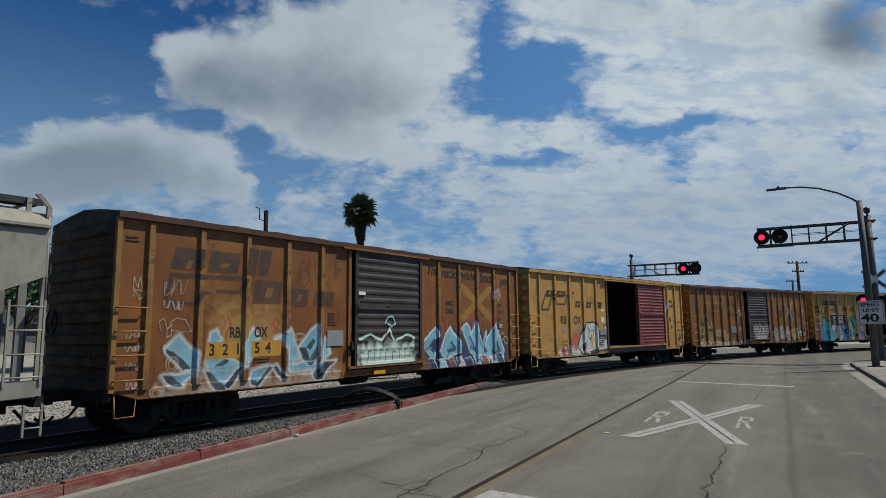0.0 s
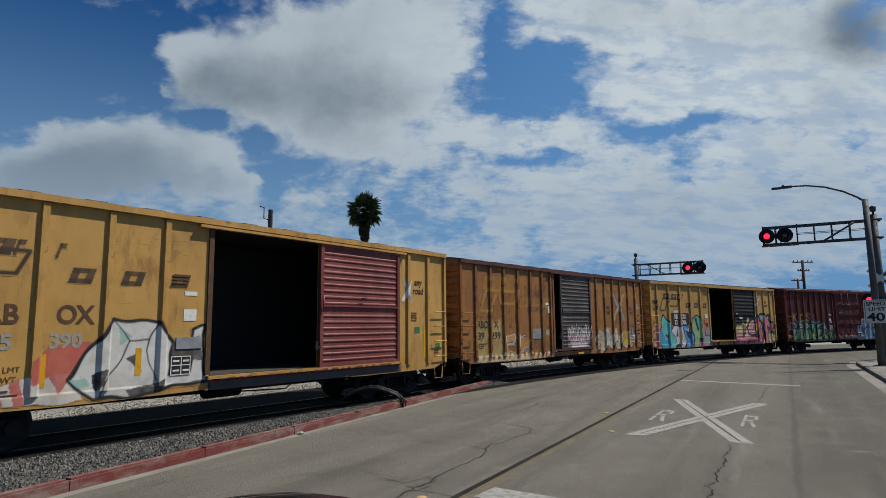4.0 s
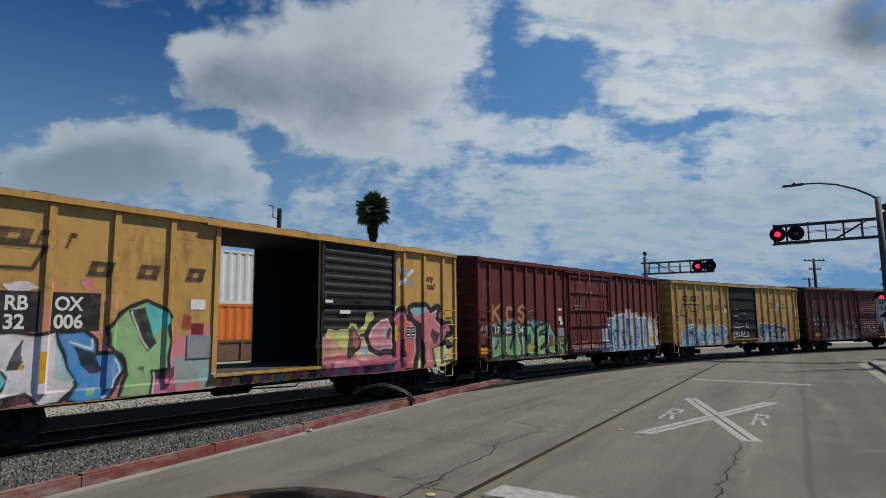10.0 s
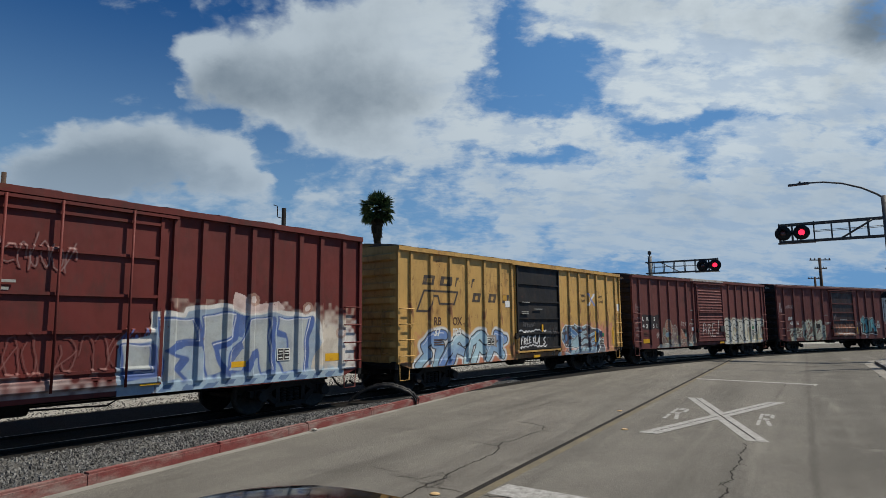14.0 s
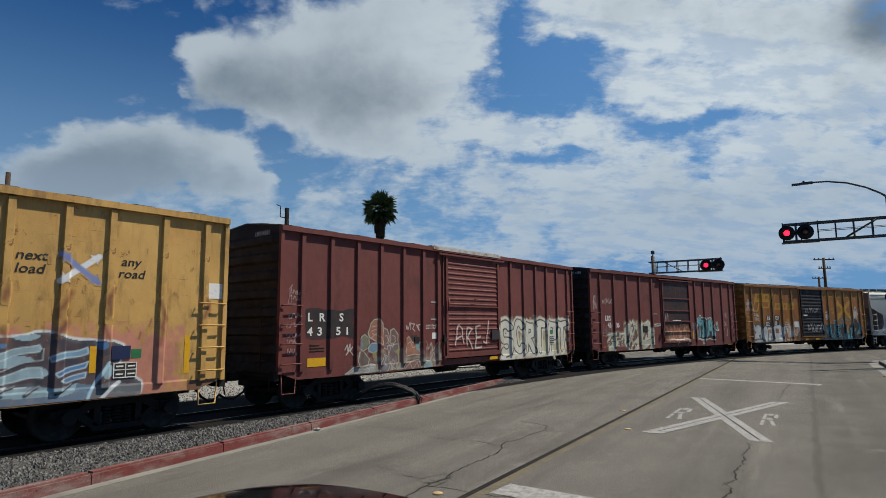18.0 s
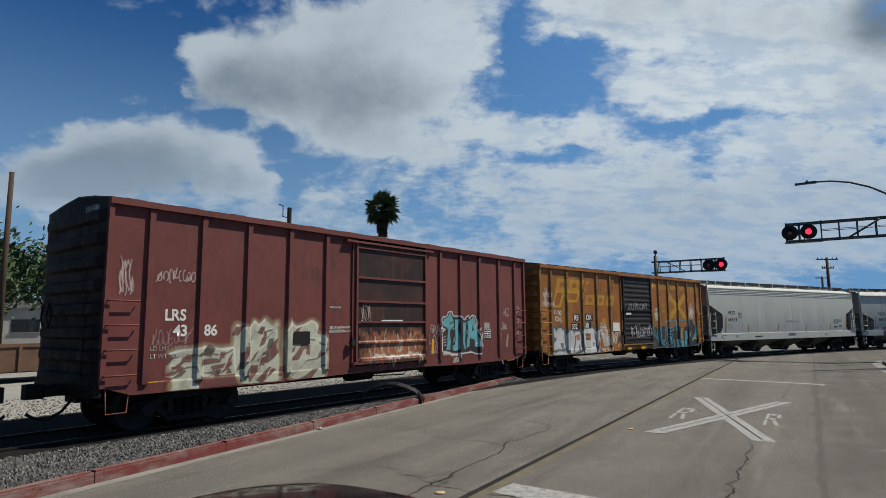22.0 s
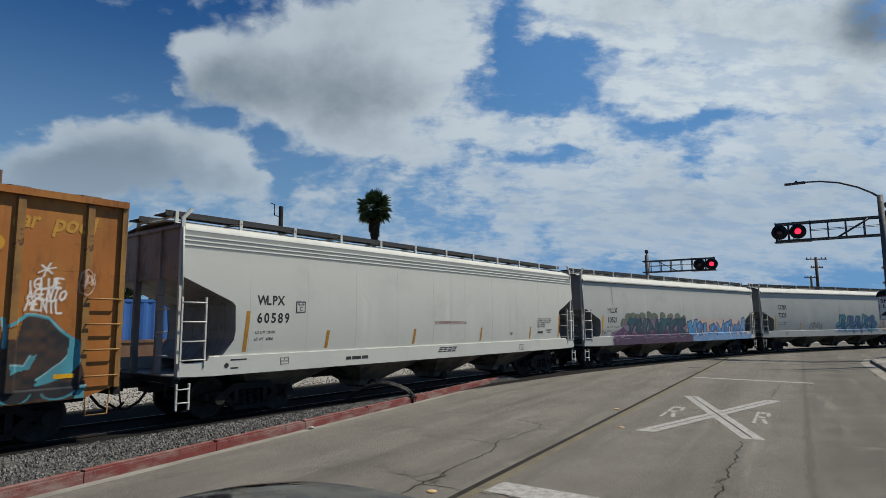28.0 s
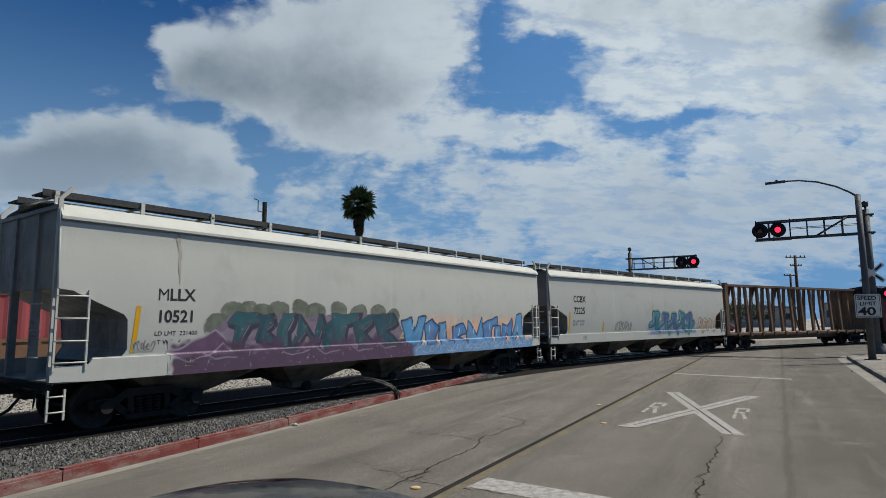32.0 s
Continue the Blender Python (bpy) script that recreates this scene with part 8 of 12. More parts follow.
SLOGAN = material("faded_black_slogan", (0.022, 0.016, 0.012), 0.7, second=(0.055, 0.03, 0.015), scale=7)
RB_POSTS = (0.72, 1.90, 3.12, 4.34, 5.50)
BOX_CARS = [
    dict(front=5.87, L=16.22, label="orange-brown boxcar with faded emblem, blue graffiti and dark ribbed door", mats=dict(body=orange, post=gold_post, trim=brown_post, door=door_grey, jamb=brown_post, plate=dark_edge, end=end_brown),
         posts=RB_POSTS + (10.80, 12.02, 13.2, 14.39, 15.59), opening=(6.6, 9.85), door=(6.72, 9.80), art=art_first, paint_label="pale blue and white graffiti with faded dark emblem",
         panels=[(14.73, 2.14, 0.26, 0.16)], small_print=[(14.65, 2.5, 2, 0.35), (5.75, 2.6, 5, 0.35), (0.2, 4.1, 2, 0.3), (3.36, 1.48, 2, 0.6)],
         text=[("RB", 2.68, 2.01, 0.24, BLACK_TEXT, 0.75), ("OX", 3.36, 2.01, 0.24, BLACK_TEXT, 0.75), ("3", 2.16, 1.62, 0.25, BLACK_TEXT, 0.9), ("2", 2.50, 1.62, 0.25, BLACK_TEXT, 0.9), ("1", 2.84, 1.62, 0.25, BLACK_TEXT, 0.9), ("5", 3.38, 1.63, 0.25, BLACK_TEXT, 0.9), ("4", 3.70, 1.63, 0.25, BLACK_TEXT, 0.9), ("The", 10.12, 3.96, 0.34, SLOGAN, 0.95), ("nationwide", 10.98, 3.92, 0.34, SLOGAN, 0.98), ("boxcar", 13.42, 3.90, 0.34, SLOGAN, 0.86), ("pool", 14.90, 3.86, 0.34, SLOGAN, 0.86), ("any", 14.66, 2.97, 0.20, BROWN_TEXT, 0.85), ("road", 14.64, 2.72, 0.20, BROWN_TEXT, 0.85), ("next", 11.2, 2.95, 0.22, SLOGAN, 0.85), ("load", 11.2, 2.68, 0.22, SLOGAN, 0.85)],
         plates=[(5.72, 1.72, 0.60, 0.42, GALV, "route_board"), (0.90, 0.80, 0.52, 0.14, REFLECT, "reflective_strip"), (3.70, 0.82, 0.5, 0.13, REFLECT, "reflective_strip"), (14.92, 0.80, 0.5, 0.2, REFLECT, "reflective_strip"), (7.5, 0.85, 0.5, 0.1, REFLECT, "reflective_strip"), (6.85, 3.15, 0.28, 0.1, STICKER, "notice"), (2.08, 1.54, 0.92, 0.38, YELLOW_TEXT, "number_panel"), (3.30, 1.54, 0.88, 0.38, YELLOW_TEXT, "number_panel")]),
    dict(front=23.31, L=15.56, top=4.53, label="yellow boxcar with open doorway, maroon ribbed door and white graffiti", mats=dict(body=yellow, post=yellow, trim=yellow, door=door_maroon, jamb=BROWN_TEXT),
         posts=(0.80, 2.0, 3.2, 4.39, 5.55, 13.6, 14.6), opening=(6.65, 9.85), door=(9.85, 13.1), far=(15.2, 15.2), see_through=True, black_inside=True, hole=(6.6, 9.9), art=art_open_yellow, paint_label="black emblem, white and red graffiti", ribs=FLUTED,
         panels=[(5.75, 1.2, 0.45, 0.4)], small_print=[(5.7, 3.3, 3, 0.4), (14.94, 1.38, 2, 0.3), (13.75, 2.6, 4, 0.35), (2.5, 1.12, 3, 0.5)],
         text=[("RB", 2.40, 2.30, 0.34, BROWN_TEXT, 0.9), ("OX", 3.50, 2.30, 0.34, BROWN_TEXT, 0.9), ("35", 2.42, 1.85, 0.27, GREY_TEXT, 1.1), ("390", 3.40, 1.85, 0.27, GREY_TEXT, 1.0), ("LD LMT", 2.5, 1.45, 0.1, BROWN_TEXT, 1), ("LT WT", 2.5, 1.28, 0.1, BROWN_TEXT, 1), ("any", 13.90, 3.50, 0.22, SLOGAN, 0.9), ("road", 13.82, 3.22, 0.22, SLOGAN, 0.9)],
         plates=[(3.25, 1.15, 0.13, 0.6, REFLECT, "reflective_strip"), (5.0, 1.25, 0.12, 0.55, REFLECT, "reflective_strip"), (6.0, 2.35, 0.3, 0.25, STICKER, "notice"), (6.0, 2.9, 0.3, 0.09, STICKER, "notice"), (5.85, 1.75, 0.6, 0.25, GALV, "route_board"), (13.93, 1.98, 0.25, 0.19, GREEN_TAG, "notice"), (14.40, 1.18, 0.12, 1.0, REFLECT, "reflective_strip"), (15.03, 1.45, 0.22, 0.19, GREEN_TAG, "notice"), (13.2, 0.98, 0.2, 0.3, YELLOW_TEXT, "reflective_strip")]),
    dict(front=40.10, L=15.54, label="rusty orange boxcar with maroon roof edge and worn grey door", mats=dict(body=orange_b, post=brown_post, trim=plate_maroon, door=door_worn, plate=plate_maroon, jamb=brown_post, rung=brown_post),
         posts=(0.92, 1.82, 2.71, 3.65, 4.58, 5.46, 6.15, 10.32, 11.20, 12.06, 12.92, 13.82, 14.70), opening=(6.42, 9.6), door=(6.88, 9.66), far=(6.45, 9.6), see_through=True, hole=(6.40, 6.90), art=art_rust, paint_label="faded yellow emblem and cream graffiti on rust", ribs=FLUTED,
         panels=[(13.99, 1.28, 0.48, 0.31)], small_print=[(0.95, 1.5, 3, 0.6)],
         text=[("RBO", 1.00, 2.10, 0.26, BLACK_TEXT, 0.95), ("X", 2.05, 2.10, 0.26, BLACK_TEXT, 0.95), ("39", 1.02, 1.68, 0.26, BLACK_TEXT, 1.1), ("299", 1.85, 1.68, 0.26, BLACK_TEXT, 1.1), ("next", 11.32, 2.96, 0.22, SLOGAN, 0.75), ("load", 11.32, 2.70, 0.22, SLOGAN, 0.75), ("any", 13.95, 2.96, 0.18, BROWN_TEXT, 0.85), ("road", 13.92, 2.72, 0.18, BROWN_TEXT, 0.85)],
         plates=[(4.70, 1.63, 0.60, 0.42, GALV, "route_board"), (5.75, 3.05, 0.25, 0.1, STICKER, "notice"), (5.95, 2.7, 0.14, 0.3, STICKER, "notice"), (8.3, 0.86, 0.5, 0.09, REFLECT, "reflective_strip"), (14.3, 1.45, 0.3, 0.2, STICKER, "notice"), (5.7, 1.75, 0.3, 0.25, GREY_TEXT, "notice")]),
    dict(front=56.86, L=15.66, label="yellow boxcar, doorway open, with bright teal and pink graffiti", mats=dict(body=yellow_b, post=yellow_b, trim=yellow_b, door=door_black, jamb=yellow_b),
         posts=(0.70, 1.88, 3.10, 4.26, 5.42, 12.95, 13.95, 14.95), opening=(6.55, 9.55), door=(9.55, 12.5), far=(6.55, 9.6), see_through=True, black_inside=True, hole=(6.5, 9.58), art=art_bright, paint_label="bright teal, blue, green and pink graffiti lettering",
         panels=[(13.05, 1.79, 0.45, 0.34)],
         text=[("RB", 2.45, 2.50, 0.25, WHITE_TEXT, 0.9), ("OX", 3.24, 2.50, 0.25, WHITE_TEXT, 0.9), ("32", 2.45, 2.17, 0.25, WHITE_TEXT, 0.95), ("006", 3.24, 2.17, 0.25, WHITE_TEXT, 0.95), ("any", 14.08, 3.60, 0.20, SLOGAN, 0.9), ("road", 14.02, 3.34, 0.20, SLOGAN, 0.9)],
         plates=[(2.14, 2.11, 0.86, 0.72, BLACK_TEXT, "number_panel"), (3.20, 2.11, 0.84, 0.72, BLACK_TEXT, "number_panel"), (5.85, 1.5, 0.55, 0.5, GALV, "route_board"), (5.95, 2.0, 0.28, 0.25, RED_TEXT, "notice"), (5.9, 2.55, 0.35, 0.22, STICKER, "notice"), (0.10, 1.1, 0.1, 1.0, REFLECT, "reflective_strip"), (3.05, 1.2, 0.1, 0.55, REFLECT, "reflective_strip"), (12.62, 1.97, 0.2, 0.15, GREEN_TAG, "notice"), (12.45, 1.70, 0.12, 0.48, REFLECT, "reflective_strip"), (15.54, 1.18, 0.12, 0.95, REFLECT, "reflective_strip"), (9.65, 2.75, 0.3, 0.12, STICKER, "notice"), (10.2, 2.5, 0.4, 0.1, STICKER, "notice")]),
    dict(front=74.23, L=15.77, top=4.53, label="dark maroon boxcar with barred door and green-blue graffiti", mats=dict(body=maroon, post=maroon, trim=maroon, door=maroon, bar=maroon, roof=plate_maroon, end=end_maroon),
         posts=(0.71, 1.53, 2.29, 3.08, 3.80, 4.55, 5.30, 6.0, 10.25, 10.91, 11.59, 12.19, 12.81, 13.61, 14.30, 15.1), opening=(6.3, 9.95), door=(6.3, 9.95), kind="plug", bars=(1.16, 1.30, 2.05, 2.75, 3.55, 4.25), rods=(7.1, 8.0, 9.3), art=art_maroon, paint_label="green, teal and pale blue graffiti lettering",
         panels=[(12.95, 1.32, 0.38, 0.30)],
         text=[("17", 0.98, 1.84, 0.24, WHITE_TEXT, 1.0), ("22", 1.70, 1.84, 0.24, WHITE_TEXT, 1.0), ("34", 2.52, 1.84, 0.24, WHITE_TEXT, 1.0), ("LD LMT", 0.95, 1.50, 0.1, GREY_TEXT, 1), ("LT WT", 0.95, 1.33, 0.1, GREY_TEXT, 1), ("PLATE", 3.20, 2.66, 0.05, GREY_TEXT, 1.0), ("E", 3.27, 2.55, 0.08, GREY_TEXT, 1.0)],
         plates=[(0.08, 1.1, 0.55, 0.22, REFLECT, "reflective_strip"), (3.2, 1.2, 0.45, 0.1, REFLECT, "reflective_strip"), (6.06, 1.1, 0.1, 0.35, REFLECT, "reflective_strip"), (9.6, 1.0, 0.4, 0.09, REFLECT, "reflective_strip"), (5.40, 1.65, 0.5, 0.35, GALV, "route_board"), (5.45, 2.75, 0.3, 0.1, STICKER, "notice"), (5.48, 2.3, 0.24, 0.2, STICKER, "notice"), (5.6, 2.15, 0.2, 0.14, STICKER, "notice"), (6.75, 2.95, 0.6, 0.05, GREY_TEXT, "notice"), (6.75, 2.82, 0.5, 0.05, GREY_TEXT, "notice"), (11.64, 1.23, 0.45, 0.13, REFLECT, "reflective_strip"), (14.50, 1.23, 0.49, 0.2, REFLECT, "reflective_strip"), (3.35, 2.45, 0.26, 0.02, GREY_TEXT, "notice"), (3.35, 2.72, 0.26, 0.02, GREY_TEXT, "notice")]),
    dict(front=91.73, L=15.89, label="dull yellow boxcar with black plug door and blue graffiti", mats=dict(body=tan_yellow, post=tan_yellow, trim=tan_yellow, door=door_black, bar=door_black, sill=rusty_sill),
         posts=(0.62, 1.56, 2.54, 3.51, 4.48, 5.46, 6.24, 10.72, 11.63, 12.55, 13.35, 14.42, 15.37), opening=(6.55, 9.75), door=(6.5, 9.75), kind="plug", art=art_dull_yellow, paint_label="blue, white and red graffiti with dark emblem",
         panels=[(13.51, 1.17, 0.45, 0.30), (4.6, 1.4, 0.45, 0.3)], small_print=[(1.7, 1.65, 3, 0.6)],
         text=[("RB", 1.70, 2.15, 0.26, BROWN_TEXT, 0.9), ("OX", 2.66, 2.15, 0.26, BROWN_TEXT, 0.9), ("37", 1.70, 1.8, 0.24, WHITE_TEXT, 1), ("025", 2.66, 1.8, 0.24, WHITE_TEXT, 0.9), ("next", 11.74, 3.37, 0.17, BLACK_TEXT, 1.15), ("load", 11.74, 3.13, 0.17, BLACK_TEXT, 1.15), ("any", 13.55, 3.37, 0.17, BLACK_TEXT, 1.15), ("road", 13.50, 3.13, 0.17, BLACK_TEXT, 1.15)],
         plates=[(5.65, 3.05, 0.25, 0.2, YELLOW_TEXT, "notice"), (5.8, 2.8, 0.3, 0.24, STICKER, "notice"), (8.25, 1.85, 0.1, 0.3, REFLECT, "reflective_strip"), (5.5, 1.25, 0.12, 0.45, REFLECT, "reflective_strip"), (7.6, 0.84, 0.45, 0.1, REFLECT, "reflective_strip"), (14.95, 1.18, 0.12, 0.8, REFLECT, "reflective_strip"), (13.07, 1.30, 0.12, 0.5, REFLECT, "reflective_strip"), (13.46, 1.53, 0.36, 0.26, NAVY, "route_board"), (13.84, 1.54, 0.2, 0.18, GREEN_TAG, "notice"), (15.45, 2.77, 0.36, 0.34, STICKER, "notice"), (6.85, 3.0, 0.55, 0.03, GREY_TEXT, "notice"), (6.80, 2.62, 0.5, 0.03, GREY_TEXT, "notice"), (6.80, 2.55, 0.5, 0.03, GREY_TEXT, "notice"), (7.7, 2.74, 0.6, 0.03, GREY_TEXT, "notice")]),
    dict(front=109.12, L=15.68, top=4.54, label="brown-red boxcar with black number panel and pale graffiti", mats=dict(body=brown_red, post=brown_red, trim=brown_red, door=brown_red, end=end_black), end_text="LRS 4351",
         posts=(0.71, 1.68, 2.65, 3.58, 4.55, 5.47, 6.2, 10.58, 11.53, 12.46, 13.35, 14.25, 15.19), opening=(6.55, 9.72), door=(6.55, 9.72), patch=(5.9, 9.8), art=art_brown, paint_label="cream block graffiti and a small painted figure", ribs=FLUTED,
         panels=[(13.52, 1.32, 0.38, 0.33)], small_print=[(1.0, 1.65, 3, 0.5)],
         text=[("L", 0.90, 2.27, 0.21, WHITE_TEXT, 1.1), ("R", 1.28, 2.27, 0.21, WHITE_TEXT, 1.1), ("S", 1.98, 2.27, 0.21, WHITE_TEXT, 1.1), ("4", 0.90, 1.90, 0.21, WHITE_TEXT, 1.2), ("3", 1.22, 1.90, 0.21, WHITE_TEXT, 1.2), ("5", 1.86, 1.90, 0.21, WHITE_TEXT, 1.2), ("1", 2.18, 1.90, 0.21, WHITE_TEXT, 1.2), ("SECURE BOTH HASPS", 5.57, 2.10, 0.055, WHITE_TEXT, 0.85), ("BEFORE MOVING CAR", 5.57, 2.01, 0.055, WHITE_TEXT, 0.85)],
         plates=[(0.92, 1.10, 0.60, 0.22, REFLECT, "reflective_strip"), (3.7, 0.85, 0.42, 0.1, REFLECT, "reflective_strip"), (6.3, 0.86, 0.4, 0.1, REFLECT, "reflective_strip"), (14.47, 0.85, 0.49, 0.22, REFLECT, "reflective_strip"), (13.59, 1.72, 0.22, 0.17, GREEN_TAG, "notice"), (9.0, 0.9, 0.5, 0.1, REFLECT, "reflective_strip"), (5.05, 1.6, 0.22, 0.18, IRON, "route_board"), (9.15, 1.6, 0.5, 0.35, door_grey, "route_board"), (5.85, 2.85, 0.35, 0.05, GREY_TEXT, "notice"), (5.85, 2.3, 0.35, 0.05, GREY_TEXT, "notice"), (5.9, 1.7, 0.25, 0.2, STICKER, "notice")]),
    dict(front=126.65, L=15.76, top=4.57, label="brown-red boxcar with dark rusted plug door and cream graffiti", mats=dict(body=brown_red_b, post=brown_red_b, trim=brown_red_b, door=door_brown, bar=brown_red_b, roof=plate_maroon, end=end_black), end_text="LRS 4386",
         posts=(0.86, 2.03, 3.19, 4.39, 5.58, 10.42, 11.53, 12.66, 13.92, 15.02), opening=(6.6, 9.65), door=(6.6, 9.65), kind="plug", bars=(1.16, 1.62, 2.20, 2.78, 3.45, 4.30), art=art_brown_b, paint_label="cream and olive graffiti, small teal letters",
         panels=[(12.90, 1.65, 0.45, 0.30)],
         text=[("LRS", 1.22, 2.28, 0.23, WHITE_TEXT, 0.95), ("43", 1.42, 1.95, 0.23, WHITE_TEXT, 1.0), ("86", 2.12, 1.95, 0.23, WHITE_TEXT, 1.0), ("LD LMT 158200", 0.95, 1.66, 0.09, GREY_TEXT, 0.95), ("LT WT   61800", 0.95, 1.50, 0.09, GREY_TEXT, 0.95), ("SECURE BOTH HASPS", 5.72, 2.06, 0.06, WHITE_TEXT, 0.9), ("BEFORE MOVING CAR", 5.72, 1.96, 0.06, WHITE_TEXT, 0.9)],
         plates=[(0.84, 0.84, 0.48, 0.2, REFLECT, "reflective_strip"), (3.5, 0.84, 0.6, 0.1, REFLECT, "reflective_strip"), (5.7, 0.86, 0.4, 0.1, REFLECT, "reflective_strip"), (4.55, 1.68, 0.5, 0.32, IRON, "route_board"), (5.7, 2.6, 0.4, 0.05, GREY_TEXT, "notice"), (5.7, 1.95, 0.5, 0.08, GREY_TEXT, "notice"), (12.95, 1.98, 0.34, 0.22, GREY_TEXT, "notice"), (9.98, 1.21, 0.12, 0.48, REFLECT, "reflective_strip"), (7.6, 2.25, 0.9, 0.04, STICKER, "notice"), (14.48, 0.78, 0.45, 0.24, REFLECT, "reflective_strip")]),
    dict(front=143.89, L=15.74, label="bleached orange boxcar with yellow emblem, black door and teal-edged black graffiti", mats=dict(body=orange_c, post=gold_post, trim=gold_post, door=door_black, jamb=brown_post),
         posts=(0.82, 2.0, 3.20, 4.38, 5.54, 10.45, 11.53, 12.70, 13.90, 15.06), opening=(6.62, 9.55), door=(6.66, 9.55), art=art_bleached, paint_label="silver graffiti, black and teal block graffiti, yellow emblem",
         text=[("RB", 2.50, 2.28, 0.24, WHITE_TEXT, 0.9), ("OX", 3.44, 2.30, 0.24, WHITE_TEXT, 0.9), ("332", 2.30, 1.90, 0.22, WHITE_TEXT, 0.95), ("38", 3.36, 1.96, 0.22, WHITE_TEXT, 0.95), ("157600", 3.33, 1.57, 0.09, BLACK_TEXT, 1.1), ("62400", 3.38, 1.42, 0.09, BLACK_TEXT, 1.1), ("The", 9.72, 3.94, 0.30, YELLOW_TEXT, 0.86), ("nation", 10.56, 3.94, 0.30, YELLOW_TEXT, 0.86), ("wide", 11.85, 3.94, 0.30, YELLOW_TEXT, 0.86), ("box", 12.95, 3.93, 0.30, YELLOW_TEXT, 0.86), ("car", 13.76, 3.92, 0.30, YELLOW_TEXT, 0.8), ("pool", 14.42, 3.90, 0.32, YELLOW_TEXT, 0.9), ("next", 10.72, 2.98, 0.22, YELLOW_TEXT, 0.8), ("load", 10.72, 2.70, 0.22, YELLOW_TEXT, 0.8)],
         plates=[(2.44, 2.23, 0.52, 0.33, BLACK_TEXT, "number_panel"), (3.38, 2.25, 0.62, 0.33, BLACK_TEXT, "number_panel"), (2.25, 1.86, 0.72, 0.31, BLACK_TEXT, "number_panel"), (3.31, 1.91, 0.56, 0.31, BLACK_TEXT, "number_panel"), (0.9, 0.85, 0.55, 0.2, REFLECT, "reflective_strip"), (3.3, 1.0, 0.5, 0.09, REFLECT, "reflective_strip"), (5.72, 1.77, 0.60, 0.40, STICKER, "route_board"), (4.80, 2.12, 0.30, 0.24, YELLOW_TEXT, "notice"), (8.2, 0.86, 0.5, 0.1, REFLECT, "reflective_strip"), (14.6, 1.2, 0.35, 0.08, REFLECT, "reflective_strip"), (6.85, 2.55, 0.5, 0.1, STICKER, "notice"), (6.9, 0.86, 0.4, 0.1, REFLECT, "reflective_strip")]),
]
for spec in BOX_CARS:
    box_car(spec)

# ================= covered hoppers =================
hop_white = car_paint("white_hopper_paint", (0.45, 0.462, 0.425), (0.40, 0.412, 0.38), 0.12, 0.3, (0.24, 0.17, 0.12), 0.75, worn=0.0)
hop_grey = car_paint("pale_grey_hopper_paint", (0.42, 0.43, 0.40), (0.37, 0.38, 0.355), 0.12, 0.3, (0.22, 0.16, 0.12), 0.75, worn=0.0)
hop_beige = car_paint("dusty_beige_hopper_paint", (0.27, 0.265, 0.225), (0.22, 0.215, 0.18), 0.3, 0.4, (0.16, 0.11, 0.07), 0.75, worn=0.1)
# darker than the shell: the shade at the car ends is in this grey
hop_shade = car_paint("shade_grey_end_paint", (0.20, 0.205, 0.205), (0.15, 0.155, 0.155), 0.25, 0.4, (0.14, 0.10, 0.08))
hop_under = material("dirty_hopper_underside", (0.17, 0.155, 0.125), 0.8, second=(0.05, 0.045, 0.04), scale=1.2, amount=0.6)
walk_grating = material("roof_walk_grating", (0.05, 0.05, 0.052), 0.8, 0.0, second=(0.025, 0.025, 0.026), scale=30, spec=0.1)


def hopper_cut(z, cut):
    """How far in from its end the shell stops at height z; cut lists (height, inset) upwards."""
    return float(np.interp(z, [q[0] for q in cut], [q[1] for q in cut]))


DEEP_CUT = ((1.34, 1.02), (1.85, 1.40), (2.60, 1.36), (2.68, 1.28), (3.20, 0.05))
LOW_CUT = ((1.34, 1.25), (1.60, 1.42), (2.22, 1.38), (2.30, 1.30), (2.66, 0.50), (2.74, 0.34), (2.77, 0.05))


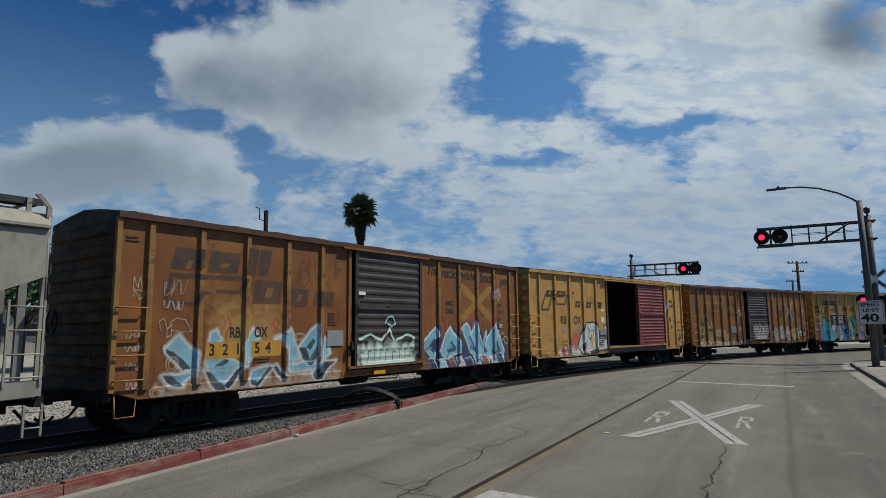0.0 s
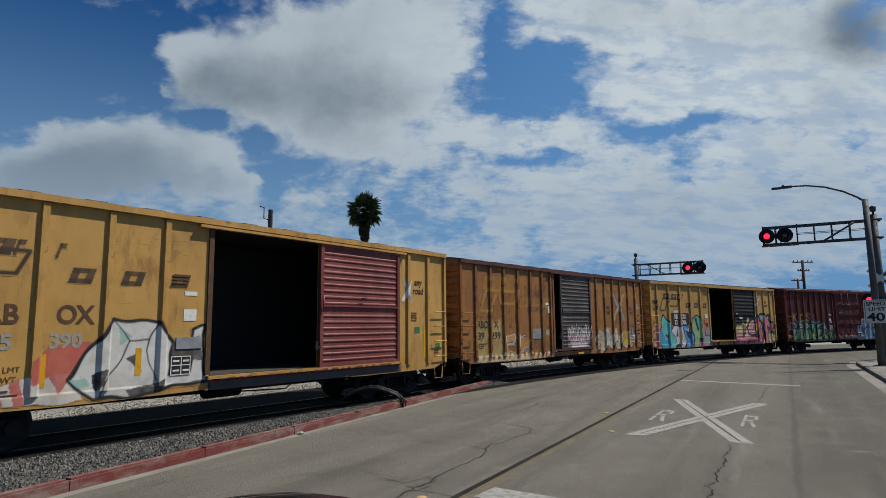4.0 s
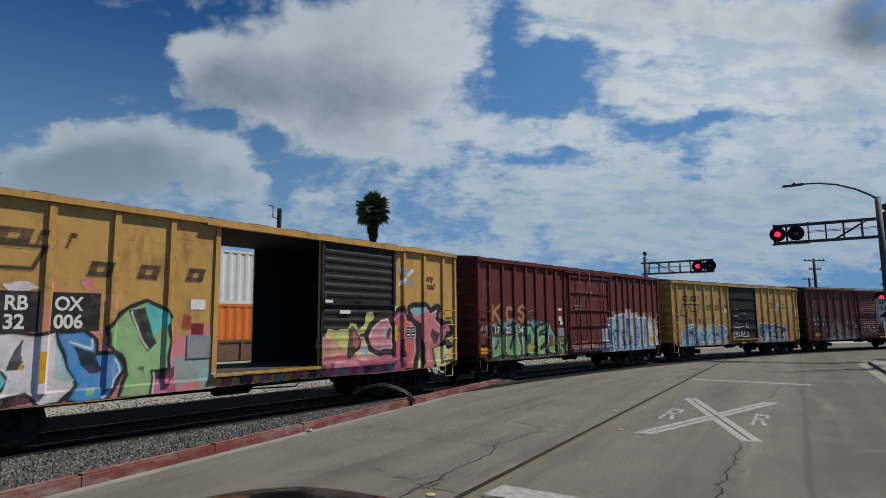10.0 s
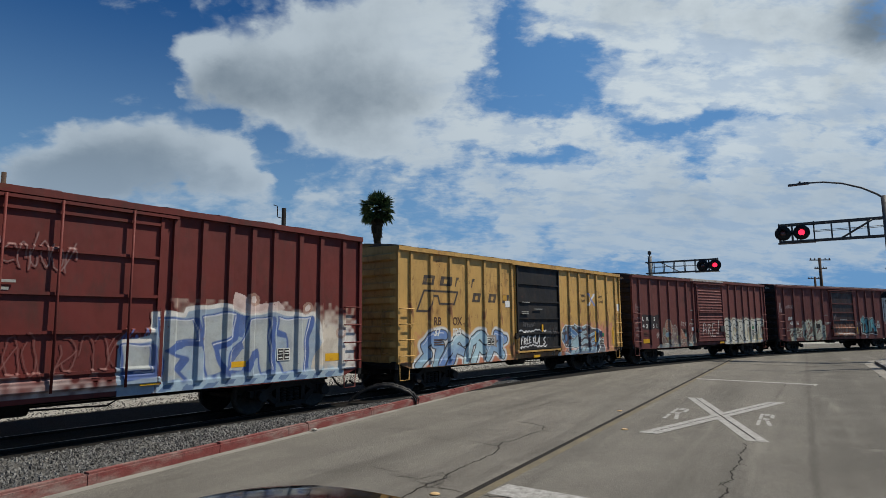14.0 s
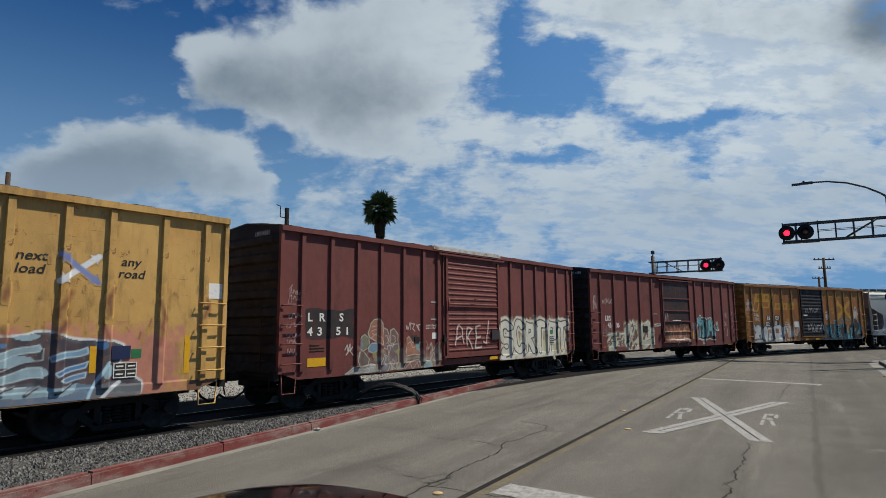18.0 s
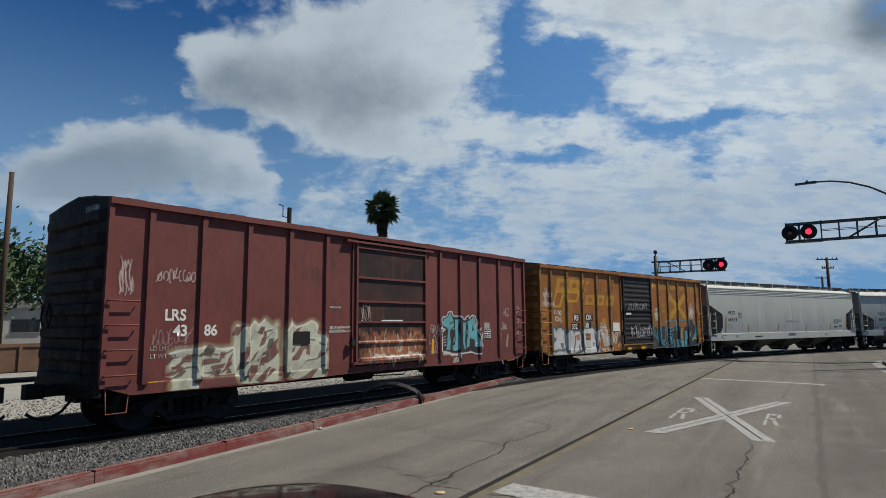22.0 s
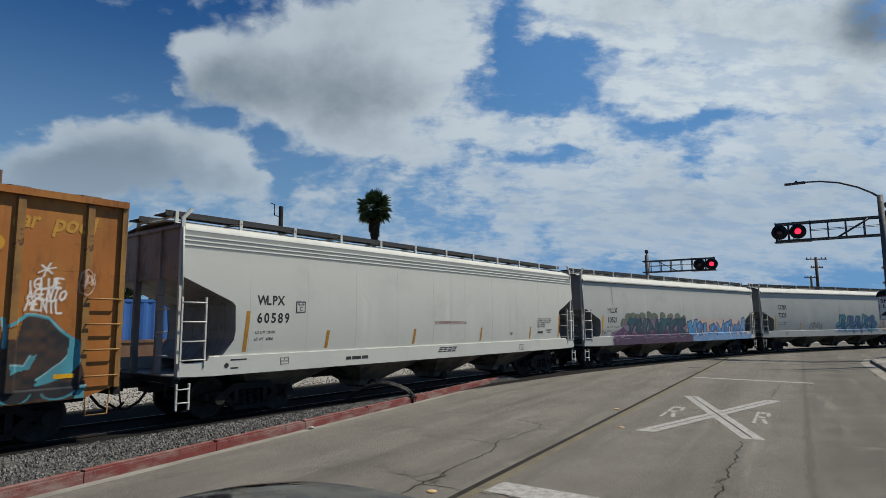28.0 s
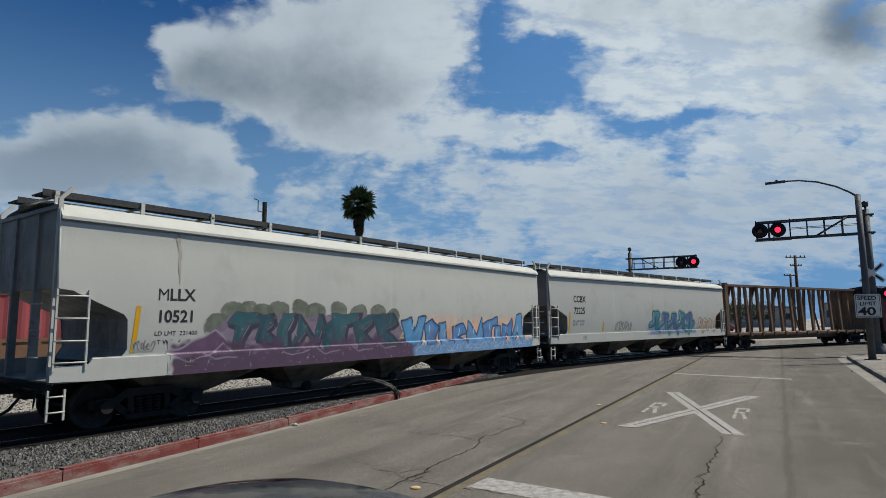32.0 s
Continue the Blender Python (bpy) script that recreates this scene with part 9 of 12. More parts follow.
def hopper(front, L, label, mat, text, art=None, paint_label="", bays=(5.2, 9.2, 13.2), span=1.38, grooves=True, cut=DEEP_CUT):
    left, middle = -L / 2, front + L / 2
    car = thing("covered_hopper", car_pose(middle, L - 4.3, 0)[0], label, "hopper car", "cars of the freight train")
    X = lambda u: left + u
    # shell: heights and half widths
    prof = [(1.34, 1.475), (1.5, 1.50), (1.6, 1.513), (1.8, 1.533), (2.0, 1.548), (2.2, 1.559), (2.3, 1.563), (2.5, 1.569), (2.6, 1.57), (2.68, 1.57), (2.74, 1.57), (2.78, 1.57), (3.0, 1.567), (3.2, 1.562), (3.6, 1.543), (3.80, 1.53)]
    if grooves:
        for z, high in ((3.82, 0.075), (3.92, 0.075), (4.02, 0.075), (4.12, 0.11)):
            w = 1.53 - 0.10 * (z - 3.82)
            prof += [(z, w), (z + 0.004, w - 0.028), (z + 0.008, w - 0.028), (z + high - 0.004, w - 0.006), (z + high, w - 0.003)]
    else:
        prof += [(4.03, 1.54), (4.07, 1.50), (4.075, 1.497), (4.08, 1.59), (4.085, 1.595), (4.14, 1.595), (4.145, 1.59), (4.25, 1.515)]
    prof += [(4.26, 1.49), (4.36, 1.40), (4.44, 1.1), (4.50, 0.6), (4.52, 0.0)]
    half = lambda z: np.interp(z, [p[0] for p in prof[:-3]], [p[1] for p in prof[:-3]])

    def hollow(u, z):
        """How far the thin side sheet is drawn in between its seams."""
        fade = np.sin(np.clip((z - 1.5) / 2.2, 0, 1) * math.pi)
        fold = sum(a * np.exp(-(((u - m) / k) ** 2)) for m, a, k in ((5.62, 0.012, 0.10), (9.46, 0.013, 0.09), (6.0, 0.008, 0.25), (12.9, 0.010, 0.12), (13.15, 0.010, 0.1), (10.9, 0.006, 0.2), (2.9, 0.006, 0.3), (15.6, 0.006, 0.25)))
        return fade * (0.012 * np.sin((u - 1.75) * math.pi / 1.717) ** 2 * (0.6 + 0.4 * np.sin(u * 1.3)) + fold)

    full = prof + [(z, -w) for z, w in prof[-2::-1]]
    # the ribs under the roof keep hard edges: their rows are laid twice
    full = [p for q in full for p in ([q, q] if 3.81 < q[0] < 4.25 else [q])]
    cols = 240
    verts, faces = [], []
    for z, w in full:
        c = hopper_cut(z, cut)
        for i in range(cols + 1):
            u = c + (L - 2 * c) * i / cols
            dent = float(hollow(u, z))
            verts.append((X(u), -(w - dent) if w >= 0 else -w - dent, z))
    for j in range(len(full) - 1):
        if full[j] == full[j + 1]:
            continue
        for i in range(cols):
            a = j * (cols + 1) + i
            faces.append((a, a + 1, a + cols + 2, a + cols + 1))
    part("hopper_shell", quad_mesh("hopper_shell", verts, faces, True), mat, car)
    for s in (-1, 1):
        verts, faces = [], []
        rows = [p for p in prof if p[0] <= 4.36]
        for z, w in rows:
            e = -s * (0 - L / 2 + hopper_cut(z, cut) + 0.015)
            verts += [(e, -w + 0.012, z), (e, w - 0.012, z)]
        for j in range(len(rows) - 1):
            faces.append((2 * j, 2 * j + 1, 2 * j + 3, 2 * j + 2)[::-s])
        part("slope_sheet", quad_mesh("slope_sheet", verts, faces), hop_shade, car, "end sheet in grey darkened to show shade")
        # end framing
        e = s * L / 2
        bm = bmesh.new()
        for y in (-1.46, 1.46):
            post = bmesh.new()
            slab(post, [(e - s * 0.02, 4.48), (e - s * 0.10, 4.48), (e - s * 0.12, 1.0), (e - s * 0.02, 1.0)], y - 0.035, y + 0.035)
            slab(post, [(e - s * 0.02, 4.481), (e - s * 0.22, 4.72), (e - s * 0.30, 4.70), (e - s * 0.10, 4.481)], y - 0.034, y + 0.034)
            part("corner_post", post, mat, car)
        for y in (-0.55, 0.55):
            box(bm, min(e - s * 0.02, e - s * 0.16), max(e - s * 0.02, e - s * 0.16), y - 0.05, y + 0.05, 1.0, 4.3)
        box(bm, min(e, e - s * 0.12), max(e, e - s * 0.12), -1.46, 1.46, 4.28, 4.36)
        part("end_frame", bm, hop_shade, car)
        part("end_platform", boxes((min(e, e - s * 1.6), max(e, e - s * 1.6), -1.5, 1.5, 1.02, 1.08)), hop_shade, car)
        part("end_sill", boxes((min(e - s * 0.1, e + s * 0.05), max(e - s * 0.1, e + s * 0.05), -1.5, 1.5, 0.86, 1.06)), IRON, car)
        ladder(car, e - s * 0.06, e - s * 0.62, -1.58, (1.40, 1.80, 2.22, 2.64), mat)
        ladder(car, e - s * 0.0, e - s * 0.28, -1.60, (0.52, 0.80), mat)
        part("corner_grab", tubes(([(e - s * 0.06, -1.57, 2.6), (e - s * 0.06, -1.50, 4.3)], 0.02)), mat, car)
        for z in (1.5, 2.0, 2.5):
            part("end_grab", tubes(([(e + s * 0.08, -1.3, z), (e + s * 0.08, -0.8, z)], 0.016)), mat, car)
    # side sill: a white channel
    bm = bmesh.new()
    slab(bm, [(X(0.02), 1.34), (X(0.70), 1.34), (X(0.76), 1.47), (X(L - 0.76), 1.47), (X(L - 0.70), 1.34), (X(L - 0.02), 1.34), (X(L - 0.02), 1.06), (X(L - 0.8), 1.03), (X(0.8), 1.03), (X(0.02), 1.06)][::-1], -1.575, -1.48)
    bmesh.ops.bevel(bm, geom=[x for x in bm.edges if all(v.co.y < -1.57 and v.co.z > 1.3 for v in x.verts)], offset=0.02, segments=3, affect="EDGES")
    part("side_sill", bm, mat, car)
    part("far_side_sill", boxes((X(0.02), X(L - 0.02), 1.50, 1.56, 1.0, 1.38)), mat, car)
    part("centre_sill", boxes((X(0.1), X(L - 0.1), -0.28, 0.28, 0.66, 1.05)), IRON, car)
    # outlet bays
    for u in bays:
        bm = bmesh.new()
        rows = [(1.36, span, 1.38), (1.0, span - 0.05, 1.33), (0.45, 0.50, 0.48), (0.30, 0.46, 0.42)]
        rings = [[bm.verts.new((X(u) + sx * a, sy * b, z)) for sx, sy in ((-1, -1), (1, -1), (1, 1), (-1, 1))] for z, a, b in rows]
        for p, q in zip(rings, rings[1:]):
            for k in range(4):
                bm.faces.new((p[k], p[(k + 1) % 4], q[(k + 1) % 4], q[k]))
        bm.faces.new(rings[-1])
        bmesh.ops.recalc_face_normals(bm, faces=bm.faces)
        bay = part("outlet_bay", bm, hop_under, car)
        bm = bmesh.new()
        tube(bm, [(X(u), -0.55, 0.34), (X(u), 0.55, 0.34)], 0.14, 12)
        part("outlet_pipe", bm, IRON, bay)
    # running board on the roof
    for y in (-0.62, 0.62):
        part("roof_walk", boxes((X(-0.05), X(L + 0.05), y - 0.26, y + 0.26, 4.64, 4.67), (X(-0.05), X(L + 0.05), y - 0.27, y - 0.25, 4.60, 4.73)), walk_grating, car)
    br = None
    for k in range(int(L / 1.62) + 1):
        at = pose(X(0.2 + k * (L - 0.4) / int(L / 1.62)), 0, 0)
        if br is None:
            bm = boxes((-0.04, 0.04, -0.93, -0.88, 4.40, 4.72), (-0.04, 0.04, 0.88, 0.93, 4.40, 4.72), (-0.03, 0.03, -0.93, 0.93, 4.60, 4.64))
            br = part("walk_bracket", bm, mat, car, at=at).data
        else:
            part("walk_bracket", br, None, car, at=at)
    for k in range(4):
        part("hatch", boxes((X(2.2 + k * (L - 4.4) / 3 - 1.5), X(2.2 + k * (L - 4.4) / 3 + 1.5), -0.28, 0.28, 4.5, 4.6)), mat, car)
    depth = lambda x, z: np.where(z < 1.47, -1.578, -(half(z) - hollow(x, z) + 0.003))
    if art:
        canvas = Canvas(0.7, L - 0.3, 1.02, 4.2)
        art(canvas)
        for i, z in enumerate(canvas.z):
            if z > 1.47:
                c = hopper_cut(z, cut) + 0.03
                canvas.cov[i, (canvas.x < c) | (canvas.x > L - c)] = 0
        canvas.mesh("sprayed_paint", depth, car, mat, left, paint_label)
    for t, u, z, h, m, wide in text:
        zc = z + h / 2
        words(t, X(u), float(-half(zc)) - 0.01 if z > 1.47 else -1.578, z, h, m, car, wide, surface=(lambda p, q: float(hollow(p - left, q) - half(q)) - 0.004) if z > 1.47 else None)
    if grooves:
        for k in range(10):
            u = 1.75 + 1.717 * k
            zs = [z for z, w in prof[:16] if hopper_cut(z, cut) + 0.05 < u < L - 0.05 - hopper_cut(z, cut)]
            verts = [(X(u) + dx, float(hollow(u, z) - half(z)) + dy, z) for z in zs for dx, dy in ((-0.007, 0.002), (0, -0.0025), (0.007, 0.002))]
            part("panel_seam", quad_mesh("panel_seam", verts, [(3 * j + i, 3 * j + i + 1, 3 * j + i + 4, 3 * j + i + 3) for j in range(len(zs) - 1) for i in (0, 1)]), mat, car)
        for k in range(3):
            for i in range(4):
                u = 8.90 + 0.24 * i - 0.04 * k
                part("small_stencil", boxes((X(u), X(u + 0.20), -1.581, -1.57, 1.345 - 0.06 * k, 1.375 - 0.06 * k)), DT, car)
        for u, w in ((4.80, 0.19), (5.03, 0.33), (5.40, 0.24)):
            part("maker_stencil", boxes((X(u), X(u + w), -1.581, -1.57, 1.19, 1.27)), DT, car)
        for u, z, w in ((1.27, 1.345, 0.42), (1.27, 1.16, 0.2), (16.1, 1.83, 0.5), (16.22, 1.74, 0.3), (13.3, 1.75, 0.2), (13.34, 1.69, 0.1)):
            y = -1.579 if z < 1.47 else float(-half(z)) - 0.004
            part("small_stencil", boxes((X(u), X(u + w), y, y + 0.01, z, z + 0.03)), DT, car)
        part("black_label", boxes((X(15.42), X(15.86), float(-half(1.76)) - 0.005, float(-half(1.76)) + 0.01, 1.73, 1.80)), DT, car)
        disc = bmesh.new()
        tube(disc, [(X(1.17), -1.57, 1.24), (X(1.17), -1.581, 1.24)], 0.055, 16)
        part("black_disc", disc, DT, car)
        part("plate_frame", boxes(*[(X(a), X(b), float(-half(2.6)) - 0.006, float(-half(2.6)) + 0.01, c, d) for a, b, c, d in ((3.10, 3.38, 2.715, 2.73), (3.10, 3.38, 2.455, 2.47), (3.10, 3.115, 2.47, 2.715), (3.365, 3.38, 2.47, 2.715))]), DT, car)
    for u in (1.60, 4.08, 7.61, 11.26, 14.73, 17.16) if grooves else (1.48, 4.38, 7.10, 9.88, 12.65, 15.4, 17.4):
        h = 0.94 if u in (1.60, 1.48, 17.16, 17.4) else 0.46
        verts = [(X(u) + dx + 0.015 * j, float(hollow(u, 1.53 + h * j / 4) - half(1.53 + h * j / 4)) - 0.0055, 1.53 + h * j / 4) for j in range(5) for dx in (0, 0.10)]
        part("reflective_strip", quad_mesh("reflective_strip", verts, [(2 * j, 2 * j + 1, 2 * j + 3, 2 * j + 2) for j in range(4)]), AMBER if grooves else REFLECT, car)
    part("sill_plate", boxes((X(2.64), X(2.90), -1.582, -1.56, 1.34, 1.36), (X(2.64), X(2.90), -1.582, -1.56, 1.19, 1.21), (X(2.64), X(2.66), -1.582, -1.56, 1.21, 1.34), (X(2.88), X(2.90), -1.582, -1.56, 1.21, 1.34), (X(2.66), X(2.88), -1.582, -1.56, 1.26, 1.28), (X(2.76), X(2.78), -1.583, -1.56, 1.28, 1.34)), GREY_TEXT, car)
    running_gear(car, middle, L, 2.15)
    return car


def art_hopper(c):
    plum = (0.085, 0.05, 0.095)
    c.cloud(2.3, 11.0, 1.0, 1.75, plum, 0.95, 0.2)
    mound = (0.095, 0.115, 0.085)
    ovals(c, [(x, z, 0.34, 0.26, mound) for x, z in [(3.40, 2.11), (3.81, 2.34), (4.22, 2.36), (4.67, 2.36), (5.10, 2.40), (5.85, 2.44), (6.34, 2.39), (7.19, 2.41), (7.97, 2.38), (8.81, 2.36), (9.46, 2.26)]])
    c.fill([(2.36, 1.42), (3.36, 1.93), (3.72, 2.25), (9.55, 2.32), (9.98, 1.81), (9.55, 1.38), (4.34, 1.32)], (0.17, 0.125, 0.19))
    for f in ([(2.27, 1.51), (2.67, 1.65), (3.36, 1.93), (3.74, 1.61), (3.03, 1.28), (2.52, 1.31)], [(3.21, 1.27), (3.56, 1.62), (3.94, 1.44), (3.76, 1.24)]):
        c.fill(f, (0.11, 0.06, 0.12))
        c.line(f + f[:1], 0.04, (0.30, 0.24, 0.32))
    for k, f in enumerate(([(3.69, 2.09), (3.91, 2.34), (4.53, 2.36), (4.48, 2.14), (4.23, 2.10), (4.05, 1.58), (3.82, 1.59), (3.92, 2.02)], [(4.55, 2.31), (4.89, 2.36), (5.01, 2.09), (4.76, 1.92), (5.09, 1.65), (4.75, 1.56), (4.47, 1.74)], [(5.03, 1.55), (5.27, 2.31), (5.64, 2.33), (5.42, 1.91), (5.54, 1.53)], [(5.64, 1.52), (5.78, 2.33), (6.36, 1.63), (6.47, 2.33), (6.68, 1.98), (6.39, 1.46), (6.01, 1.88)], [(6.63, 1.98), (7.13, 2.32), (7.01, 1.49), (6.68, 1.41)],
                          [(6.86, 2.31), (7.97, 2.38), (7.83, 2.07), (7.49, 2.07), (7.42, 1.46), (7.14, 1.47)], [(7.76, 2.07), (8.58, 2.32), (8.52, 2.07), (8.13, 1.86), (8.62, 1.54), (7.98, 1.44)], [(8.58, 2.33), (9.38, 2.39), (9.65, 2.06), (9.15, 1.84), (9.75, 1.50), (8.90, 1.46)])):
        c.line([(x + 0.08, z - 0.06) for x, z in f + f[:1]], 0.12, (0.03, 0.04, 0.06))
        c.fill(f, ((0.018, 0.085, 0.105), (0.015, 0.07, 0.095), (0.025, 0.10, 0.12))[k % 3])
        c.line(f + f[:1], 0.028, (0.05, 0.045, 0.08))
    c.cloud(10.9, 18.4, 1.3, 2.35, (0.60, 0.38, 0.28), 0.75, 0.35)
    for k, f in enumerate(([(9.92, 2.10), (10.35, 2.23), (10.53, 1.73), (10.72, 2.23), (11.13, 2.23), (10.79, 1.33), (10.24, 1.35)], [(11.09, 1.93), (11.46, 2.16), (11.80, 1.92), (11.68, 1.37), (11.17, 1.39)], [(11.84, 2.04), (12.19, 2.06), (12.29, 1.45), (12.72, 1.43), (12.63, 1.22), (11.96, 1.29)], [(12.70, 1.88), (13.26, 2.05), (13.52, 1.67), (12.98, 1.58), (13.52, 1.33), (12.76, 1.26)], [(13.52, 1.26), (13.63, 2.08), (14.23, 1.60), (14.49, 2.23), (14.67, 1.35), (14.06, 1.37)],
                          [(14.56, 2.02), (15.60, 2.20), (15.59, 1.95), (15.30, 1.90), (15.22, 1.20), (14.79, 1.21)], [(15.51, 1.87), (15.88, 1.90), (15.86, 1.20), (15.49, 1.21)], [(15.97, 1.20), (16.05, 2.01), (16.44, 1.86), (16.73, 2.14), (16.81, 1.25), (16.43, 1.58)], [(16.76, 1.25), (17.15, 2.29), (17.51, 2.36), (17.77, 1.28), (17.40, 1.26), (17.24, 1.68)])):
        c.line(f + f[:1], 0.11, (0.03, 0.05, 0.12))
        c.fill(f, ((0.07, 0.26, 0.48), (0.05, 0.20, 0.44))[k % 2])
        m = (sum(p[0] for p in f) / len(f), sum(p[1] for p in f) / len(f))
        c.line([(m[0] - 0.08, m[1]), (m[0] - 0.06, m[1] + 0.22)], 0.03, (0.40, 0.56, 0.66))
    for x in (4.1, 5.0, 6.2, 7.5, 8.6):
        c.cloud(x - 0.5, x + 0.5, 1.42, 1.75, plum, 0.8, 0.2)
    c.cloud(2.3, 10.8, 1.0, 1.44, (0.07, 0.042, 0.08), 0.95, 0.06)
    for x in (2.7, 3.4, 5.6, 6.7, 8.0, 9.1):
        c.line([(x - 0.3, 1.42), (x, 1.30), (x + 0.5, 1.36)], 0.018, (0.36, 0.31, 0.38), 0.02, 0.7)
    c.cloud(10.4, 18.5, 1.0, 1.44, (0.12, 0.24, 0.42), 0.85, 0.12)
    c.scrawl(10.6, 1.08, 7.6, 0.25, (0.35, 0.42, 0.52), 108, 24, 0.02)
    c.fill([(2.38, 4.05), (2.47, 4.05), (2.45, 3.4), (2.43, 2.95), (2.41, 3.4)], (0.28, 0.16, 0.09), 0.55)
    c.scrawl(1.55, 1.53, 0.42, 0.22, (0.03, 0.03, 0.035), 109, 6, 0.022)


def art_hopper_b(c):
    c.cloud(8.8, 15.0, 1.3, 1.9, (0.16, 0.20, 0.34), 0.8, 0.3)
    c.piece(9.2, 14.6, 1.45, 2.35, 5, [(0.03, 0.13, 0.24), (0.05, 0.20, 0.26), (0.07, 0.11, 0.26)], (0.02, 0.03, 0.06), (0.14, 0.26, 0.24), None, 0.30, 0.1, 111)
    c.piece(15.2, 18.0, 1.42, 2.05, 4, [(0.40, 0.36, 0.24), (0.44, 0.30, 0.26)], (0.10, 0.10, 0.09), None, None, 0.26, 0.1, 112)
    c.scrawl(5.6, 1.5, 1.6, 0.6, (0.14, 0.14, 0.14), 113, 9, 0.04)


DT = material("black_lettering", (0.015, 0.015, 0.017), 0.6, second=(0.05, 0.05, 0.05), scale=9)
hopper(-13.9, 18.6, "dusty beige covered hopper with pale ladders", hop_beige, [], None, "", (3.2, 7.0, 10.7, 14.2), 1.5, False, DEEP_CUT)
hopper(160.83, 18.62, "clean white covered hopper with ribbed roof edge and black lettering", hop_white,
       [(ch, 1.95 + o, 2.63, 0.22, DT, 0.9) for ch, o in zip("WLPX", (0.0, 0.25, 0.42, 0.58))] + [(ch, 1.95 + 0.20 * k, 2.20, 0.23, DT, 0.9) for k, ch in enumerate("60589")] +
       [("LD LMT 220100", 1.92, 1.94, 0.065, DT, 0.9), ("LT WT   65900", 1.91, 1.78, 0.065, DT, 0.9), ("PLATE", 3.14, 2.63, 0.05, DT, 1.0), ("C", 3.20, 2.50, 0.10, DT, 1.0), ("DO NOT HAMMER ON SIDES OF CAR", 8.68, 2.12, 0.11, RED_TEXT, 0.66),
        ("CAUTION: LINED CAR DO NOT USE STEAM", 15.40, 2.28, 0.058, DT, 0.68), ("BOILING WATER OR SHARP OBJECTS TO CLEAN CAR", 15.30, 2.20, 0.058, DT, 0.62), ("ENTER CAR WITH CLEAN SOFT SOLED SHOES", 15.38, 2.12, 0.058, DT, 0.64), ("CONSULT OWNER BEFORE", 15.38, 2.04, 0.058, DT, 0.66), ("REPAIRING HOPPER BODY", 15.38, 1.96, 0.058, DT, 0.66),
        ("EXW 10-8 H 3-10", 13.85, 1.27, 0.05, DT, 0.75), ("EW    8-0 H 15-1", 13.85, 1.18, 0.05, DT, 0.75), ("CU FT 5800", 13.85, 1.09, 0.05, DT, 0.9)],
       None, "", (3.1, 6.88, 10.45, 14.2))
hopper(180.74, 19.1, "pale grey covered hopper with purple, teal and blue graffiti", hop_grey,
       [("MLLX", 1.97, 2.60, 0.25, DT, 1.0), ("10521", 1.97, 2.14, 0.25, DT, 1.0), ("LD LMT  221400", 1.95, 1.86, 0.09, DT, 1.1), ("LT WT   64600", 1.95, 1.68, 0.09, DT, 1.1), ("PLATE", 3.55, 2.48, 0.05, DT, 1.0), ("C", 3.6, 2.34, 0.1, DT, 1.0)], art_hopper, "purple, teal and blue graffiti along the lower side", (3.2, 7.0, 10.65, 14.4), 1.6, False, LOW_CUT)
hopper(201.15, 19.3, "pale grey covered hopper with dark blue graffiti patch", hop_grey,
       [("CCBX", 1.9, 2.95, 0.30, DT, 0.9), ("72225", 1.9, 2.4, 0.30, DT, 0.9), ("LD LMT  220900", 1.85, 2.0, 0.09, DT, 1.1), ("LT WT   65100", 1.85, 1.85, 0.09, DT, 1.1)], art_hopper_b, "dark blue and teal graffiti lettering", (3.2, 7.0, 10.7, 14.5), 1.6, False, LOW_CUT)

# ================= centre-beam flat car =================
beam_brown = car_paint("rusted_yellow_beam_paint", (0.20, 0.125, 0.075), (0.13, 0.075, 0.05), 0.7, 0.5)


